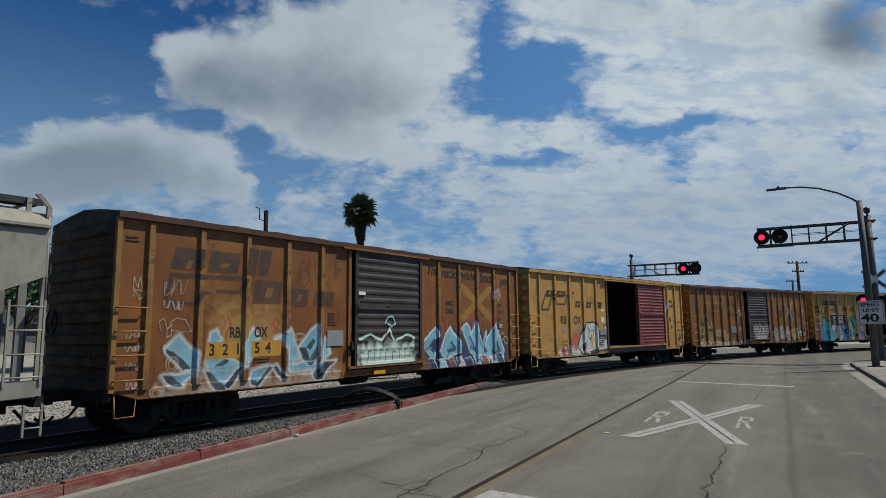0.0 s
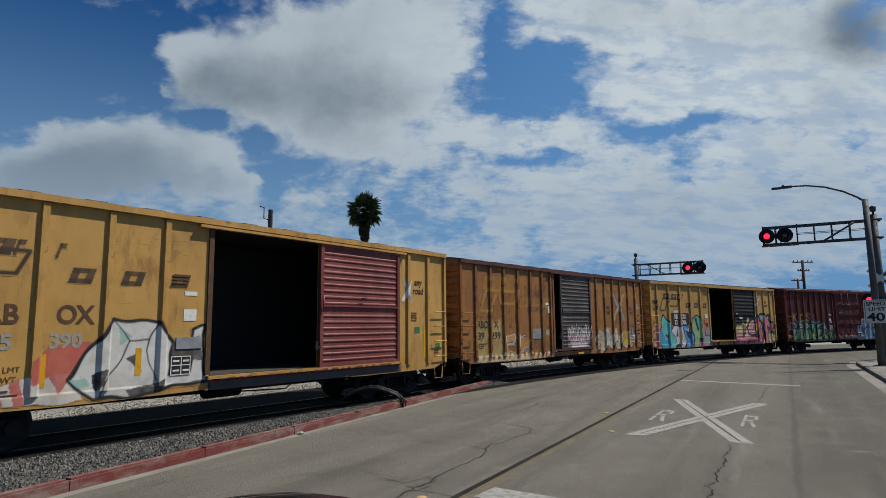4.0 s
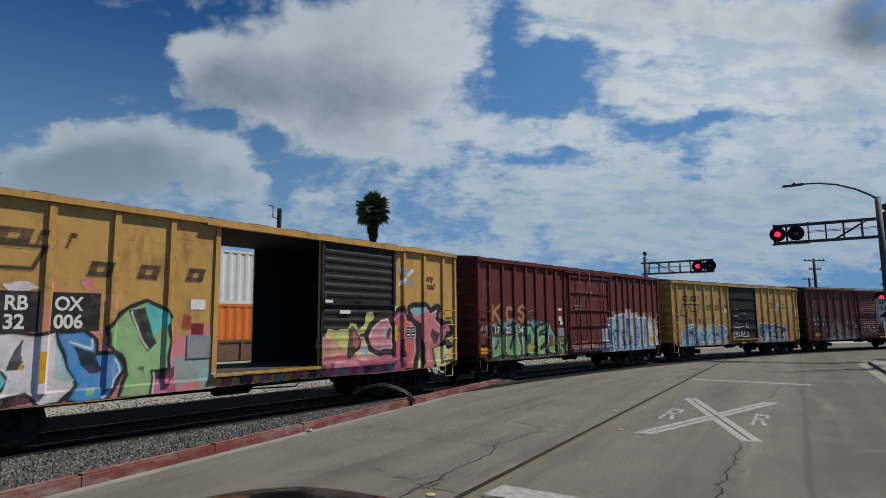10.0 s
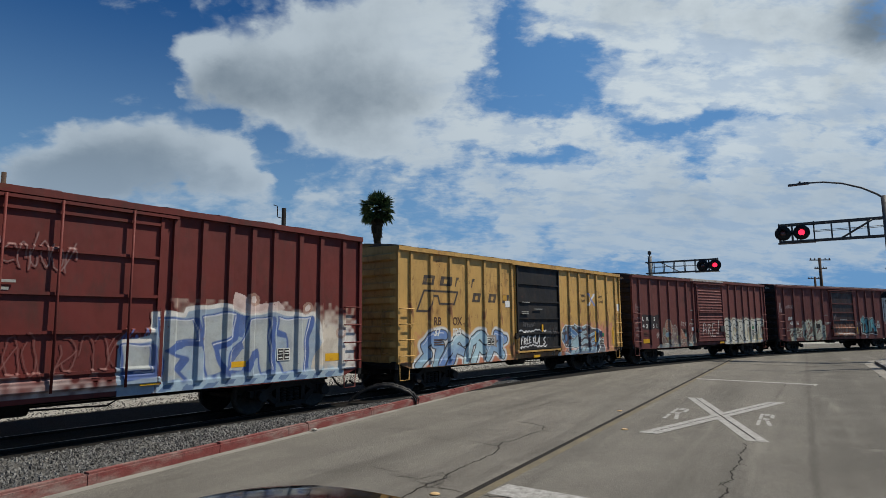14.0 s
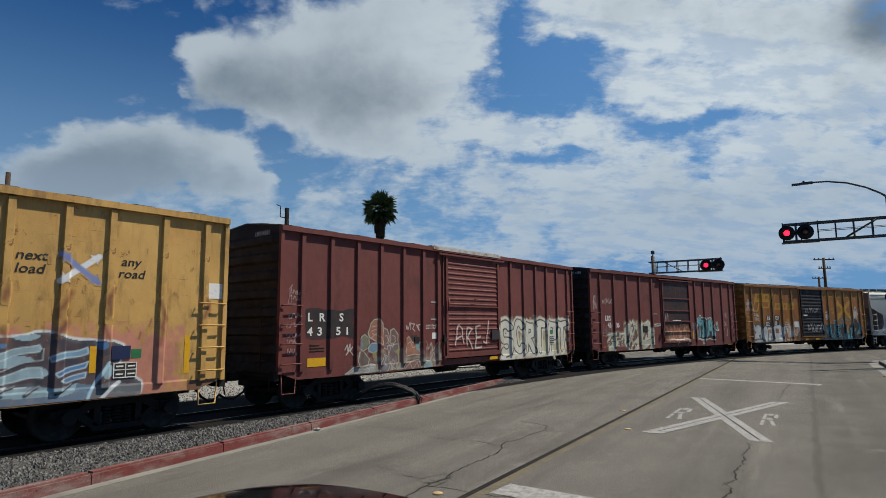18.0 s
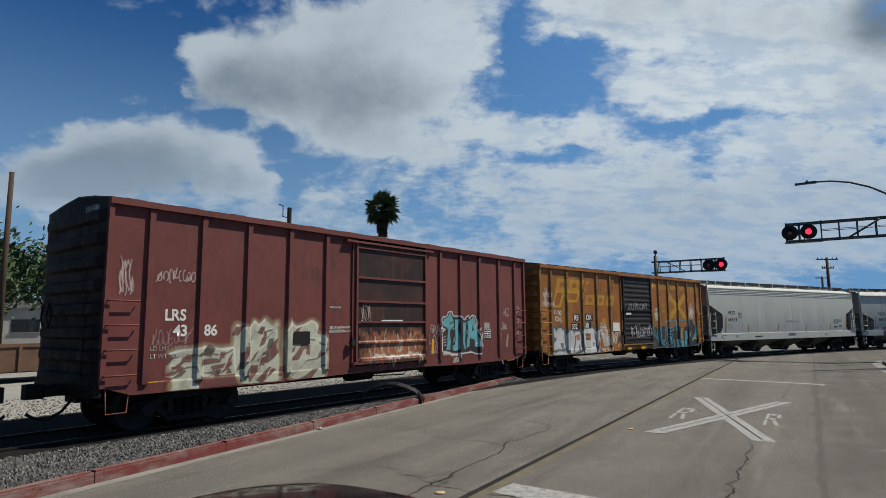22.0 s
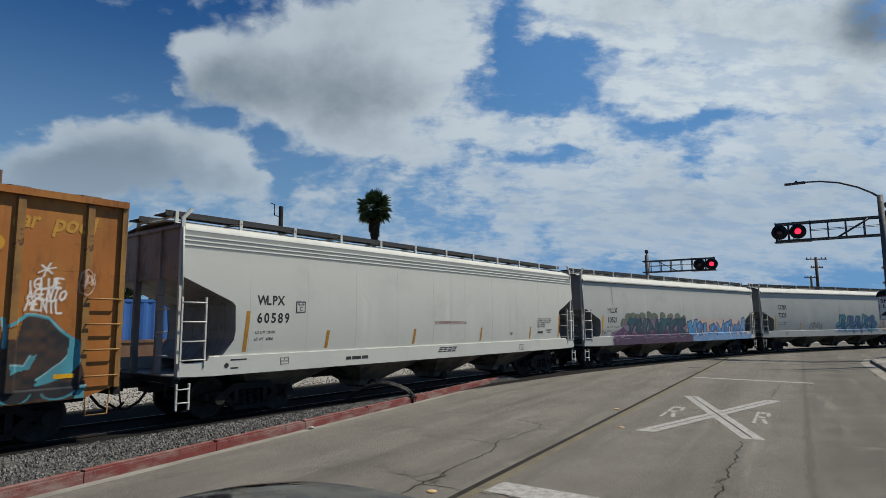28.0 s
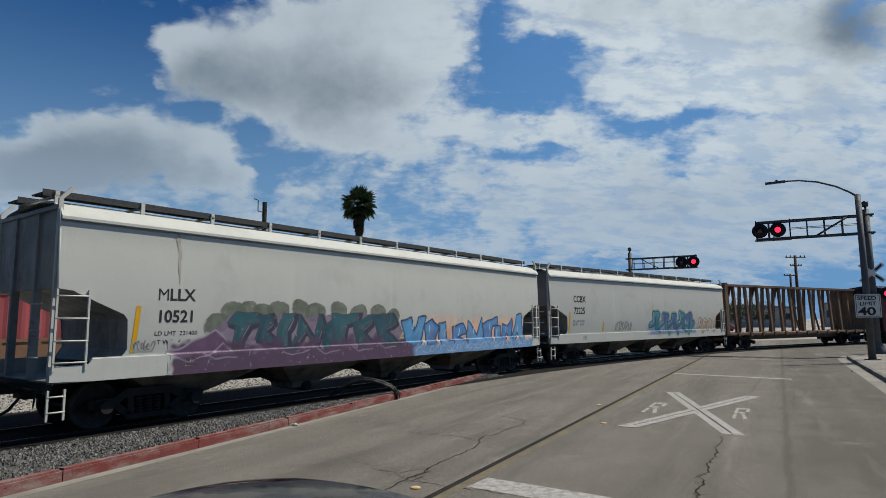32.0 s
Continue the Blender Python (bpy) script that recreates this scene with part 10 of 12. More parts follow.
def centre_beam(front, L):
    left, middle = -L / 2, front + L / 2
    car = thing("centrebeam_flatcar", car_pose(middle, L - 4.6, 0)[0], "empty rusty-yellow centre-beam flat car with upright truss", "flat car", "cars of the freight train")
    X = lambda u: left + u
    for s in (-1, 1):
        e = s * L / 2
        for y in (-1.25, 1.25):
            part("bulkhead_post", boxes((min(e, e - s * 0.32), max(e, e - s * 0.32), y - 0.2, y + 0.2, 1.1, 4.55)), beam_brown, car)
        part("bulkhead", boxes((min(e - s * 0.1, e - s * 0.2), max(e - s * 0.1, e - s * 0.2), -1.4, 1.4, 1.1, 4.5)), beam_brown, car)
        part("corner_ladder", tubes(*[([(e - s * 0.02, -1.52, z), (e - s * 0.3, -1.52, z)], 0.014) for z in (1.3, 1.8, 2.3, 2.8)]), beam_brown, car)
    part("top_chord", boxes((X(0.2), X(L - 0.2), -0.45, 0.45, 4.40, 4.55)), beam_brown, car)
    part("deck", boxes((X(0.0), X(L), -1.42, 1.42, 0.98, 1.12), (X(0.3), X(L - 0.3), -0.3, 0.3, 0.6, 0.98)), beam_brown, car)
    for k in range(13):
        u = 1.3 + k * (L - 2.6) / 12
        for y0, y1 in ((-0.46, -0.28), (0.46, 0.28)):
            bm = bmesh.new()
            v = [(X(u) - 0.11, y0, 1.1), (X(u) + 0.11, y0, 1.1), (X(u) + 0.11, y1, 4.42), (X(u) - 0.11, y1, 4.42)]
            a = [bm.verts.new(p) for p in v]
            b = [bm.verts.new((p[0], p[1] + (0.16 if y0 < 0 else -0.16), p[2])) for p in v]
            bm.faces.new(a)
            bm.faces.new(b[::-1])
            for i in range(4):
                bm.faces.new((a[i], a[(i + 1) % 4], b[(i + 1) % 4], b[i]))
            bmesh.ops.recalc_face_normals(bm, faces=bm.faces)
            part("upright", bm, beam_brown, car)
        part("stake_pocket", boxes((X(u) - 0.12, X(u) + 0.12, -1.5, -1.4, 0.92, 1.16)), beam_brown, car)
        if k < 12 and k % 2 == 0:
            w = (L - 2.6) / 12
            part("diagonal", tubes(([(X(u + 0.1), -0.1, 1.15 if k < 6 else 4.4), (X(u + w - 0.1), -0.1, 4.4 if k < 6 else 1.15)], 0.07)), beam_brown, car)
    running_gear(car, middle, L, 2.3)


centre_beam(221.32, 20.0)
end_spec = dict(BOX_CARS[6])
end_spec.update(front=243.0, label="brown-red boxcar at the tail of the visible train", art=lambda c: c.scrawl(1, 1, 4, 0.6, (0.3, 0.2, 0.18), 5, 9), paint_label="faint scrawls")
box_car(end_spec)

# ================= ground, road and kerbs =================


def ground_material(name, colour, second, scale, speck=0.25, bump=0.5, rough=0.9, tracks=False, stains=0.0):
    m = bpy.data.materials.new(name)
    m.use_nodes = True
    tree = m.node_tree
    tree.nodes.clear()
    n = Nodes(tree)
    co = n.add("ShaderNodeTexCoord").outputs["Object"]
    col = n.mix(n.ramp(n.noise(co, scale, 6, 0.62), 0.36, 0.68), colour, second)
    col = n.mix(n.ramp(n.noise(co, 90.0, 2, 0.8), 0.52, 0.70, 0.0, speck), col, tuple(min(1, c * 3.0) for c in colour))
    col = n.mix(n.ramp(n.noise(co, 60.0, 2, 0.8), 0.50, 0.64, 0.0, speck), col, tuple(c * 0.34 for c in colour))
    if stains:
        rot = n.add("ShaderNodeVectorRotate")
        rot.rotation_type = "Z_AXIS"
        n.put(rot.inputs["Vector"], co)
        n.put(rot.inputs["Angle"], radians(30))
        lane = n.scaled(rot.outputs[0], (0.9, 0.07, 1.0))
        side = n.add("ShaderNodeSeparateXYZ")
        n.put(side.inputs[0], rot.outputs[0])
        rough_edge = n.math("MULTIPLY", n.math("SUBTRACT", n.noise(n.scaled(rot.outputs[0], (1.0, 0.3, 1.0)), 3.0, 5, 0.6), 0.5), 0.22)
        for middle, half, dark in ((-0.02, 0.10, 0.50), (1.15, 0.35, 0.24), (-1.9, 0.4, 0.16), (-6.0, 0.5, 0.14), (-7.6, 0.5, 0.14)):
            away = n.math("ABSOLUTE", n.math("SUBTRACT", n.math("ADD", side.outputs[0], rough_edge), middle))
            col = n.mix(n.ramp(away, half, half * 0.2, 0.0, dark), col, tuple(c * 0.35 for c in colour))
        col = n.mix(n.math("MULTIPLY", n.ramp(side.outputs[0], -0.9, 0.6), n.ramp(n.noise(co, 0.45, 6, 0.65), 0.3, 0.6, 0.30, 0.72)), col, tuple(c * 0.5 for c in colour))
        col = n.mix(n.ramp(n.noise(co, 13.0, 5, 0.8), 0.47, 0.60, 0.0, 0.30), col, tuple(c * 0.42 for c in colour))
        grit = n.noise(co, 34.0, 4, 0.8)
        col = n.mix(n.ramp(grit, 0.54, 0.66, 0.0, 0.62), col, tuple(c * 0.30 for c in colour))
        col = n.mix(n.ramp(grit, 0.45, 0.34, 0.0, 0.50), col, tuple(min(1, c * 2.1) for c in colour))
        col = n.mix(n.ramp(n.noise(n.scaled(rot.outputs[0], (1.0, 0.45, 1.0)), 1.3, 6, 0.7), 0.56, 0.70, 0.0, 0.45), col, tuple(c * 0.52 for c in colour))
        col = n.mix(n.ramp(n.noise(n.vec("ADD", co, (7.0, 2.0, 0.0)), 0.8, 7, 0.75), 0.58, 0.70, 0.0, 0.5), col, tuple(min(1, c * 1.45) for c in colour))
        col = n.mix(n.ramp(n.noise(lane, 1.1, 5, 0.6), 0.46, 0.72, 0.0, stains), col, tuple(c * 0.5 for c in colour))
        col = n.mix(n.ramp(n.noise(n.vec("ADD", lane, (5.0, 3.0, 0.0)), 1.7, 5, 0.6), 0.55, 0.75, 0.0, stains * 0.6), col, tuple(min(1, c * 1.5) for c in colour))
    bsdf = n.add("ShaderNodeBsdfPrincipled")
    n.put(bsdf.inputs["Base Color"], col)
    n.put(bsdf.inputs["Roughness"], rough)
    n.put(bsdf.inputs["Specular IOR Level"], 0.14)
    b = n.add("ShaderNodeBump")
    n.put(b.inputs["Height"], n.noise(co, 70.0, 3, 0.7))
    n.put(b.inputs["Strength"], bump)
    n.put(b.inputs["Distance"], 0.02)
    n.put(bsdf.inputs["Normal"], b.outputs[0])
    out = n.add("ShaderNodeOutputMaterial")
    n.put(out.inputs[0], bsdf.outputs[0])
    return m


asphalt = ground_material("worn_asphalt", (0.131, 0.123, 0.108), (0.101, 0.094, 0.083), 0.5, 0.75, 0.7, 0.9, stains=0.7)
yard = ground_material("pale_yard_gravel", (0.23, 0.222, 0.20), (0.18, 0.174, 0.158), 0.35, 0.3, 0.6)
ballast_m = ground_material("grey_ballast", (0.085, 0.083, 0.078), (0.045, 0.044, 0.042), 1.2, 0.5, 1.0)
# oil-dark stone, taken nearly to black to include the shade under the train
oily_shaded = ground_material("oily_shade_black_ballast", (0.006, 0.0055, 0.005), (0.010, 0.009, 0.008), 1.5, 0.2, 0.4, 1.0)
concrete = ground_material("pale_concrete", (0.19, 0.18, 0.16), (0.13, 0.122, 0.11), 0.8, 0.15, 0.2)
kerb_red = material("worn_red_kerb_paint", (0.165, 0.040, 0.036), 0.9, second=(0.23, 0.165, 0.145), amount=0.62, scale=1.7, streak=(0.05, 0.022, 0.02), streaks=0.9, grain=0.4, bump=0.5, bump_scale=14, stretch=(1, 1, 3.5))
road_white = material("worn_white_road_paint", (0.34, 0.335, 0.32), 0.85, second=(0.20, 0.195, 0.18), amount=0.75, scale=9, streak=(0.10, 0.095, 0.085), streaks=0.7, grain=0.45)
seal = ground_material("black_crack_seal", (0.014, 0.013, 0.012), (0.024, 0.021, 0.018), 3.0, 0.3, 0.5, 0.95)
faded_yellow = material("faded_yellow_line", (0.15, 0.125, 0.078), 0.95, second=(0.105, 0.094, 0.07), amount=0.8, scale=2.5, grain=0.4)

bm = bmesh.new()
flat_slab(bm, [(-900, -900), (900, -900), (900, 2500), (-900, 2500)], -0.5, -0.02)
tagged(part("ground", bm, yard), "pale dusty gravel ground reaching to the horizon", "ground", kind="structure")

# kerb on the track side: one straight run that closes on the rails
KERB_A, KERB_B = Vector((-9.92, -1.0)), Vector((2.38, 24.3))
KERB_D = (KERB_B - KERB_A).normalized()
KERB_N = Vector((-KERB_D.y, KERB_D.x))


def kerb_at(q, off=0.0):
    p = KERB_A + KERB_D * q + KERB_N * off
    return p.x, p.y


KERB_LEN = (KERB_B - KERB_A).length
edge = [kerb_at(-30), kerb_at(KERB_LEN)]
for s in (24, 28, 32, 36, 40, 46, 52, 60, 70, 80, 92):
    p = rail_point(s, -1.6 if s > 30 else 0.85)[0] if s > 26 else rail_point(s, 0.85)[0]
    edge.append((p.x, p.y))
bm = bmesh.new()
flat_slab(bm, edge + [on_road(95, 40), on_road(75, 90), on_road(-60, 90), on_road(-60, -9)], -0.3, 0.0)
bmesh.ops.recalc_face_normals(bm, faces=bm.faces)
tagged(part("road", bm, asphalt), "worn grey asphalt road with cracks and faded markings", "road", kind="structure")
bm = bmesh.new()
bm_v = []
for s in range(38, 93, 3):
    p, q = rail_point(s, -1.7)[0], rail_point(s, -9.0)[0]
    bm_v.append((bm.verts.new((p.x, p.y, 0.003)), bm.verts.new((q.x, q.y, 0.003))))
for a, b in zip(bm_v, bm_v[1:]):
    bm.faces.new((a[0], b[0], b[1], a[1]))
tagged(part("road", bm, asphalt), "asphalt beyond the level crossing", "road", kind="structure")

kerb = thing("kerb", Matrix(), "red-painted concrete kerb, chipped and faded, beside the track", "kerb", kind="structure")
q, k = -6.0, 0
while q < KERB_LEN:
    e = min(q + 2.42, KERB_LEN)
    bm = bmesh.new()
    flat_slab(bm, [kerb_at(q + 0.008, 0), kerb_at(e - 0.008, 0), kerb_at(e - 0.008, 0.17), kerb_at(q + 0.008, 0.17)], -0.1, 0.175)
    bmesh.ops.recalc_face_normals(bm, faces=bm.faces)
    bmesh.ops.bevel(bm, geom=[x for x in bm.edges if all(v.co.z > 0.1 for v in x.verts)], offset=0.03, segments=2, affect="EDGES")
    part("kerb_stone", bm, kerb_red, kerb)
    q = e
bm = bmesh.new()
flat_slab(bm, [kerb_at(-8, -0.26), kerb_at(KERB_LEN, -0.16), kerb_at(KERB_LEN, -0.001), kerb_at(-8, -0.001)], -0.05, 0.004)
tagged(part("gutter", bm, concrete), "narrow pale concrete gutter along the red kerb", "gutter", kind="structure")

# ballast shoulder between kerb and track
bm = bmesh.new()
rows = []
rng = random.Random(3)
for i in range(70):
    q = -8 + i * (KERB_LEN + 8) / 69
    a = Vector(kerb_at(q, 0.17))
    s = a.dot(ALONG)
    b = rail_point(s + 0.4, 1.45)[0]
    line = []
    for j in range(9):
        p = a.lerp(b, j / 8)
        z = 0.145 - 0.145 * (j / 8) + (rng.uniform(-0.025, 0.02) if 0 < j else 0)
        line.append(bm.verts.new((p.x, p.y, z)))
    rows.append(line)
for a, b in zip(rows, rows[1:]):
    for j in range(8):
        bm.faces.new((a[j], b[j], b[j + 1], a[j + 1]))
bmesh.ops.recalc_face_normals(bm, faces=bm.faces)
tagged(part("ballast_shoulder", bm, ballast_m), "grey crushed-stone ballast between kerb and rails", "ballast", kind="structure")
# track bed: its black reaches out where the train's shadow lies
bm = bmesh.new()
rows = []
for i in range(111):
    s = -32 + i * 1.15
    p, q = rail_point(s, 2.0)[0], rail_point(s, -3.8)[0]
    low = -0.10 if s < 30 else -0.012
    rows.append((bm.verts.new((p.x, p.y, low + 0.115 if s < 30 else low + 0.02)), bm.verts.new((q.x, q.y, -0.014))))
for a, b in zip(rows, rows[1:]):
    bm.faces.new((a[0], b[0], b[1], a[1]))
tagged(part("track_bed", bm, oily_shaded), "oily track bed under the rails, blackened further for the train's shade", "track bed", kind="structure")


def stones(name, place, count, mat, label, lo=0.012, hi=0.034, seed=5):
    """Loose stones, each a small skewed lump, as one heap."""
    r = random.Random(seed)
    verts, faces = [], []
    for _ in range(count):
        p = place(r)
        if p is None:
            continue
        h = r.uniform(lo, hi)
        k = len(verts)
        a = r.uniform(0, 6.28)
        for t, z, w in ((a, -0.2, 1), (a + 1.6, -0.2, 1.1), (a + 3.1, -0.2, 0.9), (a + 4.7, -0.2, 1.05)):
            verts.append((p[0] + math.cos(t) * h * w, p[1] + math.sin(t) * h * w, p[2] + z * h))
        for t in (a + 0.5, a + 2.6, a + 4.4):
            verts.append((p[0] + math.cos(t) * h * 0.6, p[1] + math.sin(t) * h * 0.6, p[2] + h * r.uniform(0.6, 1.1)))
        faces += [(k, k + 1, k + 4), (k + 1, k + 2, k + 5), (k + 2, k + 3, k + 5), (k + 3, k, k + 6), (k + 4, k + 5, k + 6), (k + 1, k + 5, k + 4), (k + 3, k + 6, k + 5), (k, k + 4, k + 6)]
    return tagged(part(name, quad_mesh(name, verts, faces), mat), label, "stones", kind="stuff")


stone_m = bpy.data.materials.new("mixed_grey_stone")
stone_m.use_nodes = True
_n = Nodes(stone_m.node_tree)
_b = stone_m.node_tree.nodes["Principled BSDF"]
_n.put(_b.inputs["Base Color"], _n.mix(_n.add("ShaderNodeNewGeometry").outputs["Random Per Island"], (0.15, 0.147, 0.138), (0.020, 0.019, 0.018)))
_b.inputs["Roughness"].default_value = 0.9


def shoulder(r):
    q = r.uniform(4, KERB_LEN - 0.3)
    a = Vector(kerb_at(q, 0.19))
    b = rail_point(a.dot(ALONG) + 0.4, 1.50)[0]
    w = r.random() ** 0.95
    p = a.lerp(b, w)
    return p.x, p.y, 0.15 - 0.135 * w


stones("ballast_stones", shoulder, 15000, stone_m, "loose grey ballast stones between kerb and track")


def far_side(r):
    p = rail_point(r.uniform(-6, 45), -3.6 - 5.0 * r.random() ** 1.6)[0]
    return p.x, p.y, -0.02


stones("yard_stones", far_side, 14000, stone_m, "scattered ballast stones beyond the track", 0.012, 0.034, 9)

# ================= rails and ties =================
track = thing("railway_track", Matrix(), "steel rails on dark timber ties, curving across the road", "railway track", kind="structure")
RAIL_PROF = [(-0.065, -0.16), (0.065, -0.16), (0.065, -0.145), (0.012, -0.125), (0.012, -0.045), (0.036, -0.035), (0.036, -0.004), (-0.036, -0.004), (-0.036, -0.035), (-0.012, -0.045), (-0.012, -0.125), (-0.065, -0.145)]
for off in (0.75, -0.75):
    bm = bmesh.new()
    prev = None
    head = bmesh.new()
    hprev = None
    for i in range(270):
        s = -34 + i * 1.15
        ring, hr = [], []
        for o, z in RAIL_PROF:
            p = rail_point(s, off + o)[0]
            ring.append(bm.verts.new((p.x, p.y, RAIL_Z + z)))
        for o in (0.016, -0.012):
            p = rail_point(s, off + o)[0]
            hr.append(head.verts.new((p.x, p.y, RAIL_Z)))
        if prev:
            for a in range(12):
                bm.faces.new((prev[a], prev[(a + 1) % 12], ring[(a + 1) % 12], ring[a]))
            head.faces.new((hprev[0], hr[0], hr[1], hprev[1]))
        prev, hprev = ring, hr
    bmesh.ops.recalc_face_normals(bm, faces=bm.faces)
    rail = part("rail", bm, RAIL, track)
    part("running_surface", head, BRIGHT_RAIL, rail, "bright worn rail head")
tie_bm = boxes((-0.11, 0.11, -1.3, 1.3, -0.2, 0))
tie = None
for i in range(88):
    s = -12 + i * 0.54
    p, h = rail_point(s)
    at = pose(p.x, p.y, RAIL_Z - 0.155, 0, 0, math.degrees(h) + rng.uniform(-1, 1))
    if tie is None:
        tie = part("tie", tie_bm, TIE, track, at=at).data
    else:
        part("tie", tie, None, track, at=at)

# ================= road markings =================
def painted_quad(name, pts, mat, label, z=0.005, category="road marking"):
    bm = bmesh.new()
    bm.faces.new([bm.verts.new((x, y, z)) for x, y in pts])
    bmesh.ops.recalc_face_normals(bm, faces=bm.faces)
    for f in bm.faces:
        if f.normal.z < 0:
            f.normal_flip()
    return tagged(part(name, bm, mat), label, category, kind="structure")


def strip_on_road(name, f0, r0, f1, r1, w, mat, label, z=0.005):
    a, b = Vector(on_road(f0, r0)), Vector(on_road(f1, r1))
    d = (b - a).normalized()
    n = Vector((-d.y, d.x)) * w / 2
    return painted_quad(name, [tuple(a + n), tuple(b + n), tuple(b - n), tuple(a - n)], mat, label, z)


strip_on_road("lane_seam", -20, -4.0, 42.6, -3.95, 0.10, seal, "dark sealed seam along the middle of the road", 0.006)
strip_on_road("lane_line", -20, -3.87, 41, -3.84, 0.15, faded_yellow, "faded yellow centre line beside the seam", 0.004)
strip_on_road("stop_bar", 7.75, -3.75, 7.35, 0.4, 0.55, road_white, "worn white bar painted across the lane")
strip_on_road("stop_bar", 26.3, -3.85, 25.55, 0.25, 0.32, road_white, "white bar painted across the lane")
strip_on_road("stop_bar", 41.6, -3.7, 42.0, 2.9, 0.3, faded_yellow, "faded stop line before the crossing")
# crossed arms of the railway warning
bm = bmesh.new()
for a, b in (((19.65, -2.96), (13.05, -0.90)), ((12.98, -2.88), (19.55, -0.80))):
    w = 0.20
    pts = [on_road(a[0], a[1] - w), on_road(a[0], a[1] + w), on_road(b[0], b[1] + w), on_road(b[0], b[1] - w)]
    zz = 0.006 if a[0] > 15 else 0.010
    f = bm.faces.new([bm.verts.new((x, y, zz)) for x, y in pts])
bmesh.ops.recalc_face_normals(bm, faces=bm.faces)
for f in bm.faces:
    if f.normal.z < 0:
        f.normal_flip()
cross = tagged(part("crossing_mark", bm, road_white), "large white painted cross warning of the railway crossing", "road marking", kind="structure")
STENCIL_R = (
    ((0.0, 0.0), (0.22, 0.0), (0.22, 0.40), (0.0, 0.40)), ((0.0, 0.48), (0.22, 0.48), (0.22, 1.0), (0.0, 1.0)), ((0.28, 0.85), (0.62, 0.85), (0.66, 1.0), (0.28, 1.0)),
    ((0.72, 0.99), (0.68, 0.84), (0.72, 0.64), (0.95, 0.62), (0.97, 0.86), (0.88, 0.95)), ((0.28, 0.46), (0.66, 0.46), (0.72, 0.58), (0.28, 0.60)), ((0.46, 0.40), (0.70, 0.40), (1.0, 0.0), (0.74, 0.0)))
for r0, r1, f0, f1 in ((-3.02, -2.66, 15.12, 17.05), (-1.06, -0.74, 15.08, 16.9)):
    bm = bmesh.new()
    for shape in STENCIL_R:
        bm.faces.new([bm.verts.new((*on_road(f0 + (f1 - f0) * v, r0 + (r1 - r0) * u), 0.012)) for u, v in shape])
    bmesh.ops.recalc_face_normals(bm, faces=bm.faces)
    for f in bm.faces:
        if f.normal.z < 0:
            f.normal_flip()
    tagged(part("painted_letter", bm, road_white), "white stencilled letter R painted on the road", "road marking", kind="structure")
for a, b in (((19.5, -2.91), (13.2, -0.95)), ((13.2, -2.81), (19.4, -0.85))):
    strip_on_road("marking_seam", *a, *b, 0.025, seal, "dark worn seam along an arm of the painted cross", 0.013)
# cracks
def crack(name, pts, w, label, seed=1, branches=0):
    r = random.Random(seed)
    bm = bmesh.new()

    def run(points, width):
        dense = []
        for a, b in zip(points, points[1:]):
            a, b = Vector(a), Vector(b)
            n = max(2, int((b - a).length / 0.10))
            for i in range(n):
                dense.append(a.lerp(b, i / n) + Vector((r.uniform(-0.035, 0.035), r.uniform(-0.05, 0.05))))
        dense.append(Vector(points[-1]))
        prev = None
        for i, p in enumerate(dense):
            d = (dense[min(i + 1, len(dense) - 1)] - dense[max(i - 1, 0)]).normalized()
            n = Vector((-d.y, d.x)) * width * r.uniform(0.35, 1.0) / 2
            pair = (bm.verts.new((*(p + n), 0.003)), bm.verts.new((*(p - n), 0.003)))
            if prev:
                bm.faces.new((prev[0], prev[1], pair[1], pair[0]))
            prev = pair
        return dense

    main = run(pts, w)
    for _ in range(branches):
        p = r.choice(main)
        q = p + Vector((r.uniform(-0.2, 0.2), r.uniform(-0.25, 0.25)))
        run([tuple(p), tuple(q)], w * 0.4)
    bmesh.ops.recalc_face_normals(bm, faces=bm.faces)
    for f in bm.faces:
        if f.normal.z < 0:
            f.normal_flip()
    return tagged(part(name, bm, seal), label, "crack", kind="structure")


# ================= right-hand pavement =================
walk_pts = [on_road(-30, 3.2), on_road(39.5, 3.2), on_road(42.0, 3.9), on_road(43.0, 5.2), on_road(43.4, 9.0), on_road(43.4, 16.0), on_road(-30, 16.0)]
bm = bmesh.new()
flat_slab(bm, walk_pts, -0.1, 0.14)
bmesh.ops.recalc_face_normals(bm, faces=bm.faces)
tagged(part("pavement", bm, concrete), "pale concrete pavement at the street corner", "pavement", kind="structure")
kerb_dark = material("dark_stained_kerb", (0.09, 0.088, 0.082), 0.85, second=(0.22, 0.21, 0.2), amount=0.4, scale=2, grain=0.2)
right_kerb = thing("kerb", Matrix(), "stained concrete kerb round the street corner", "kerb", kind="structure")
line = [Vector(p) for p in walk_pts[:6]]
for a, b in zip(line, line[1:]):
    n = max(1, round((b - a).length / 2.4))
    for i in range(n):
        p, q = a.lerp(b, i / n), a.lerp(b, (i + 1) / n)
        d = (q - p).normalized()
        o = Vector((-d.y, d.x)) * 0.15
        bm = bmesh.new()
        flat_slab(bm, [tuple(p + d * 0.005), tuple(q - d * 0.005), tuple(q - d * 0.005 + o), tuple(p + d * 0.005 + o)], -0.1, 0.148)
        bmesh.ops.recalc_face_normals(bm, faces=bm.faces)
        part("kerb_stone", bm, kerb_dark, right_kerb)
bm = bmesh.new()
outer = [on_road(-30, 2.55), on_road(38.8, 2.55), on_road(42.2, 3.0), on_road(43.9, 5.0), on_road(44.2, 9.0), on_road(44.2, 16.0)]
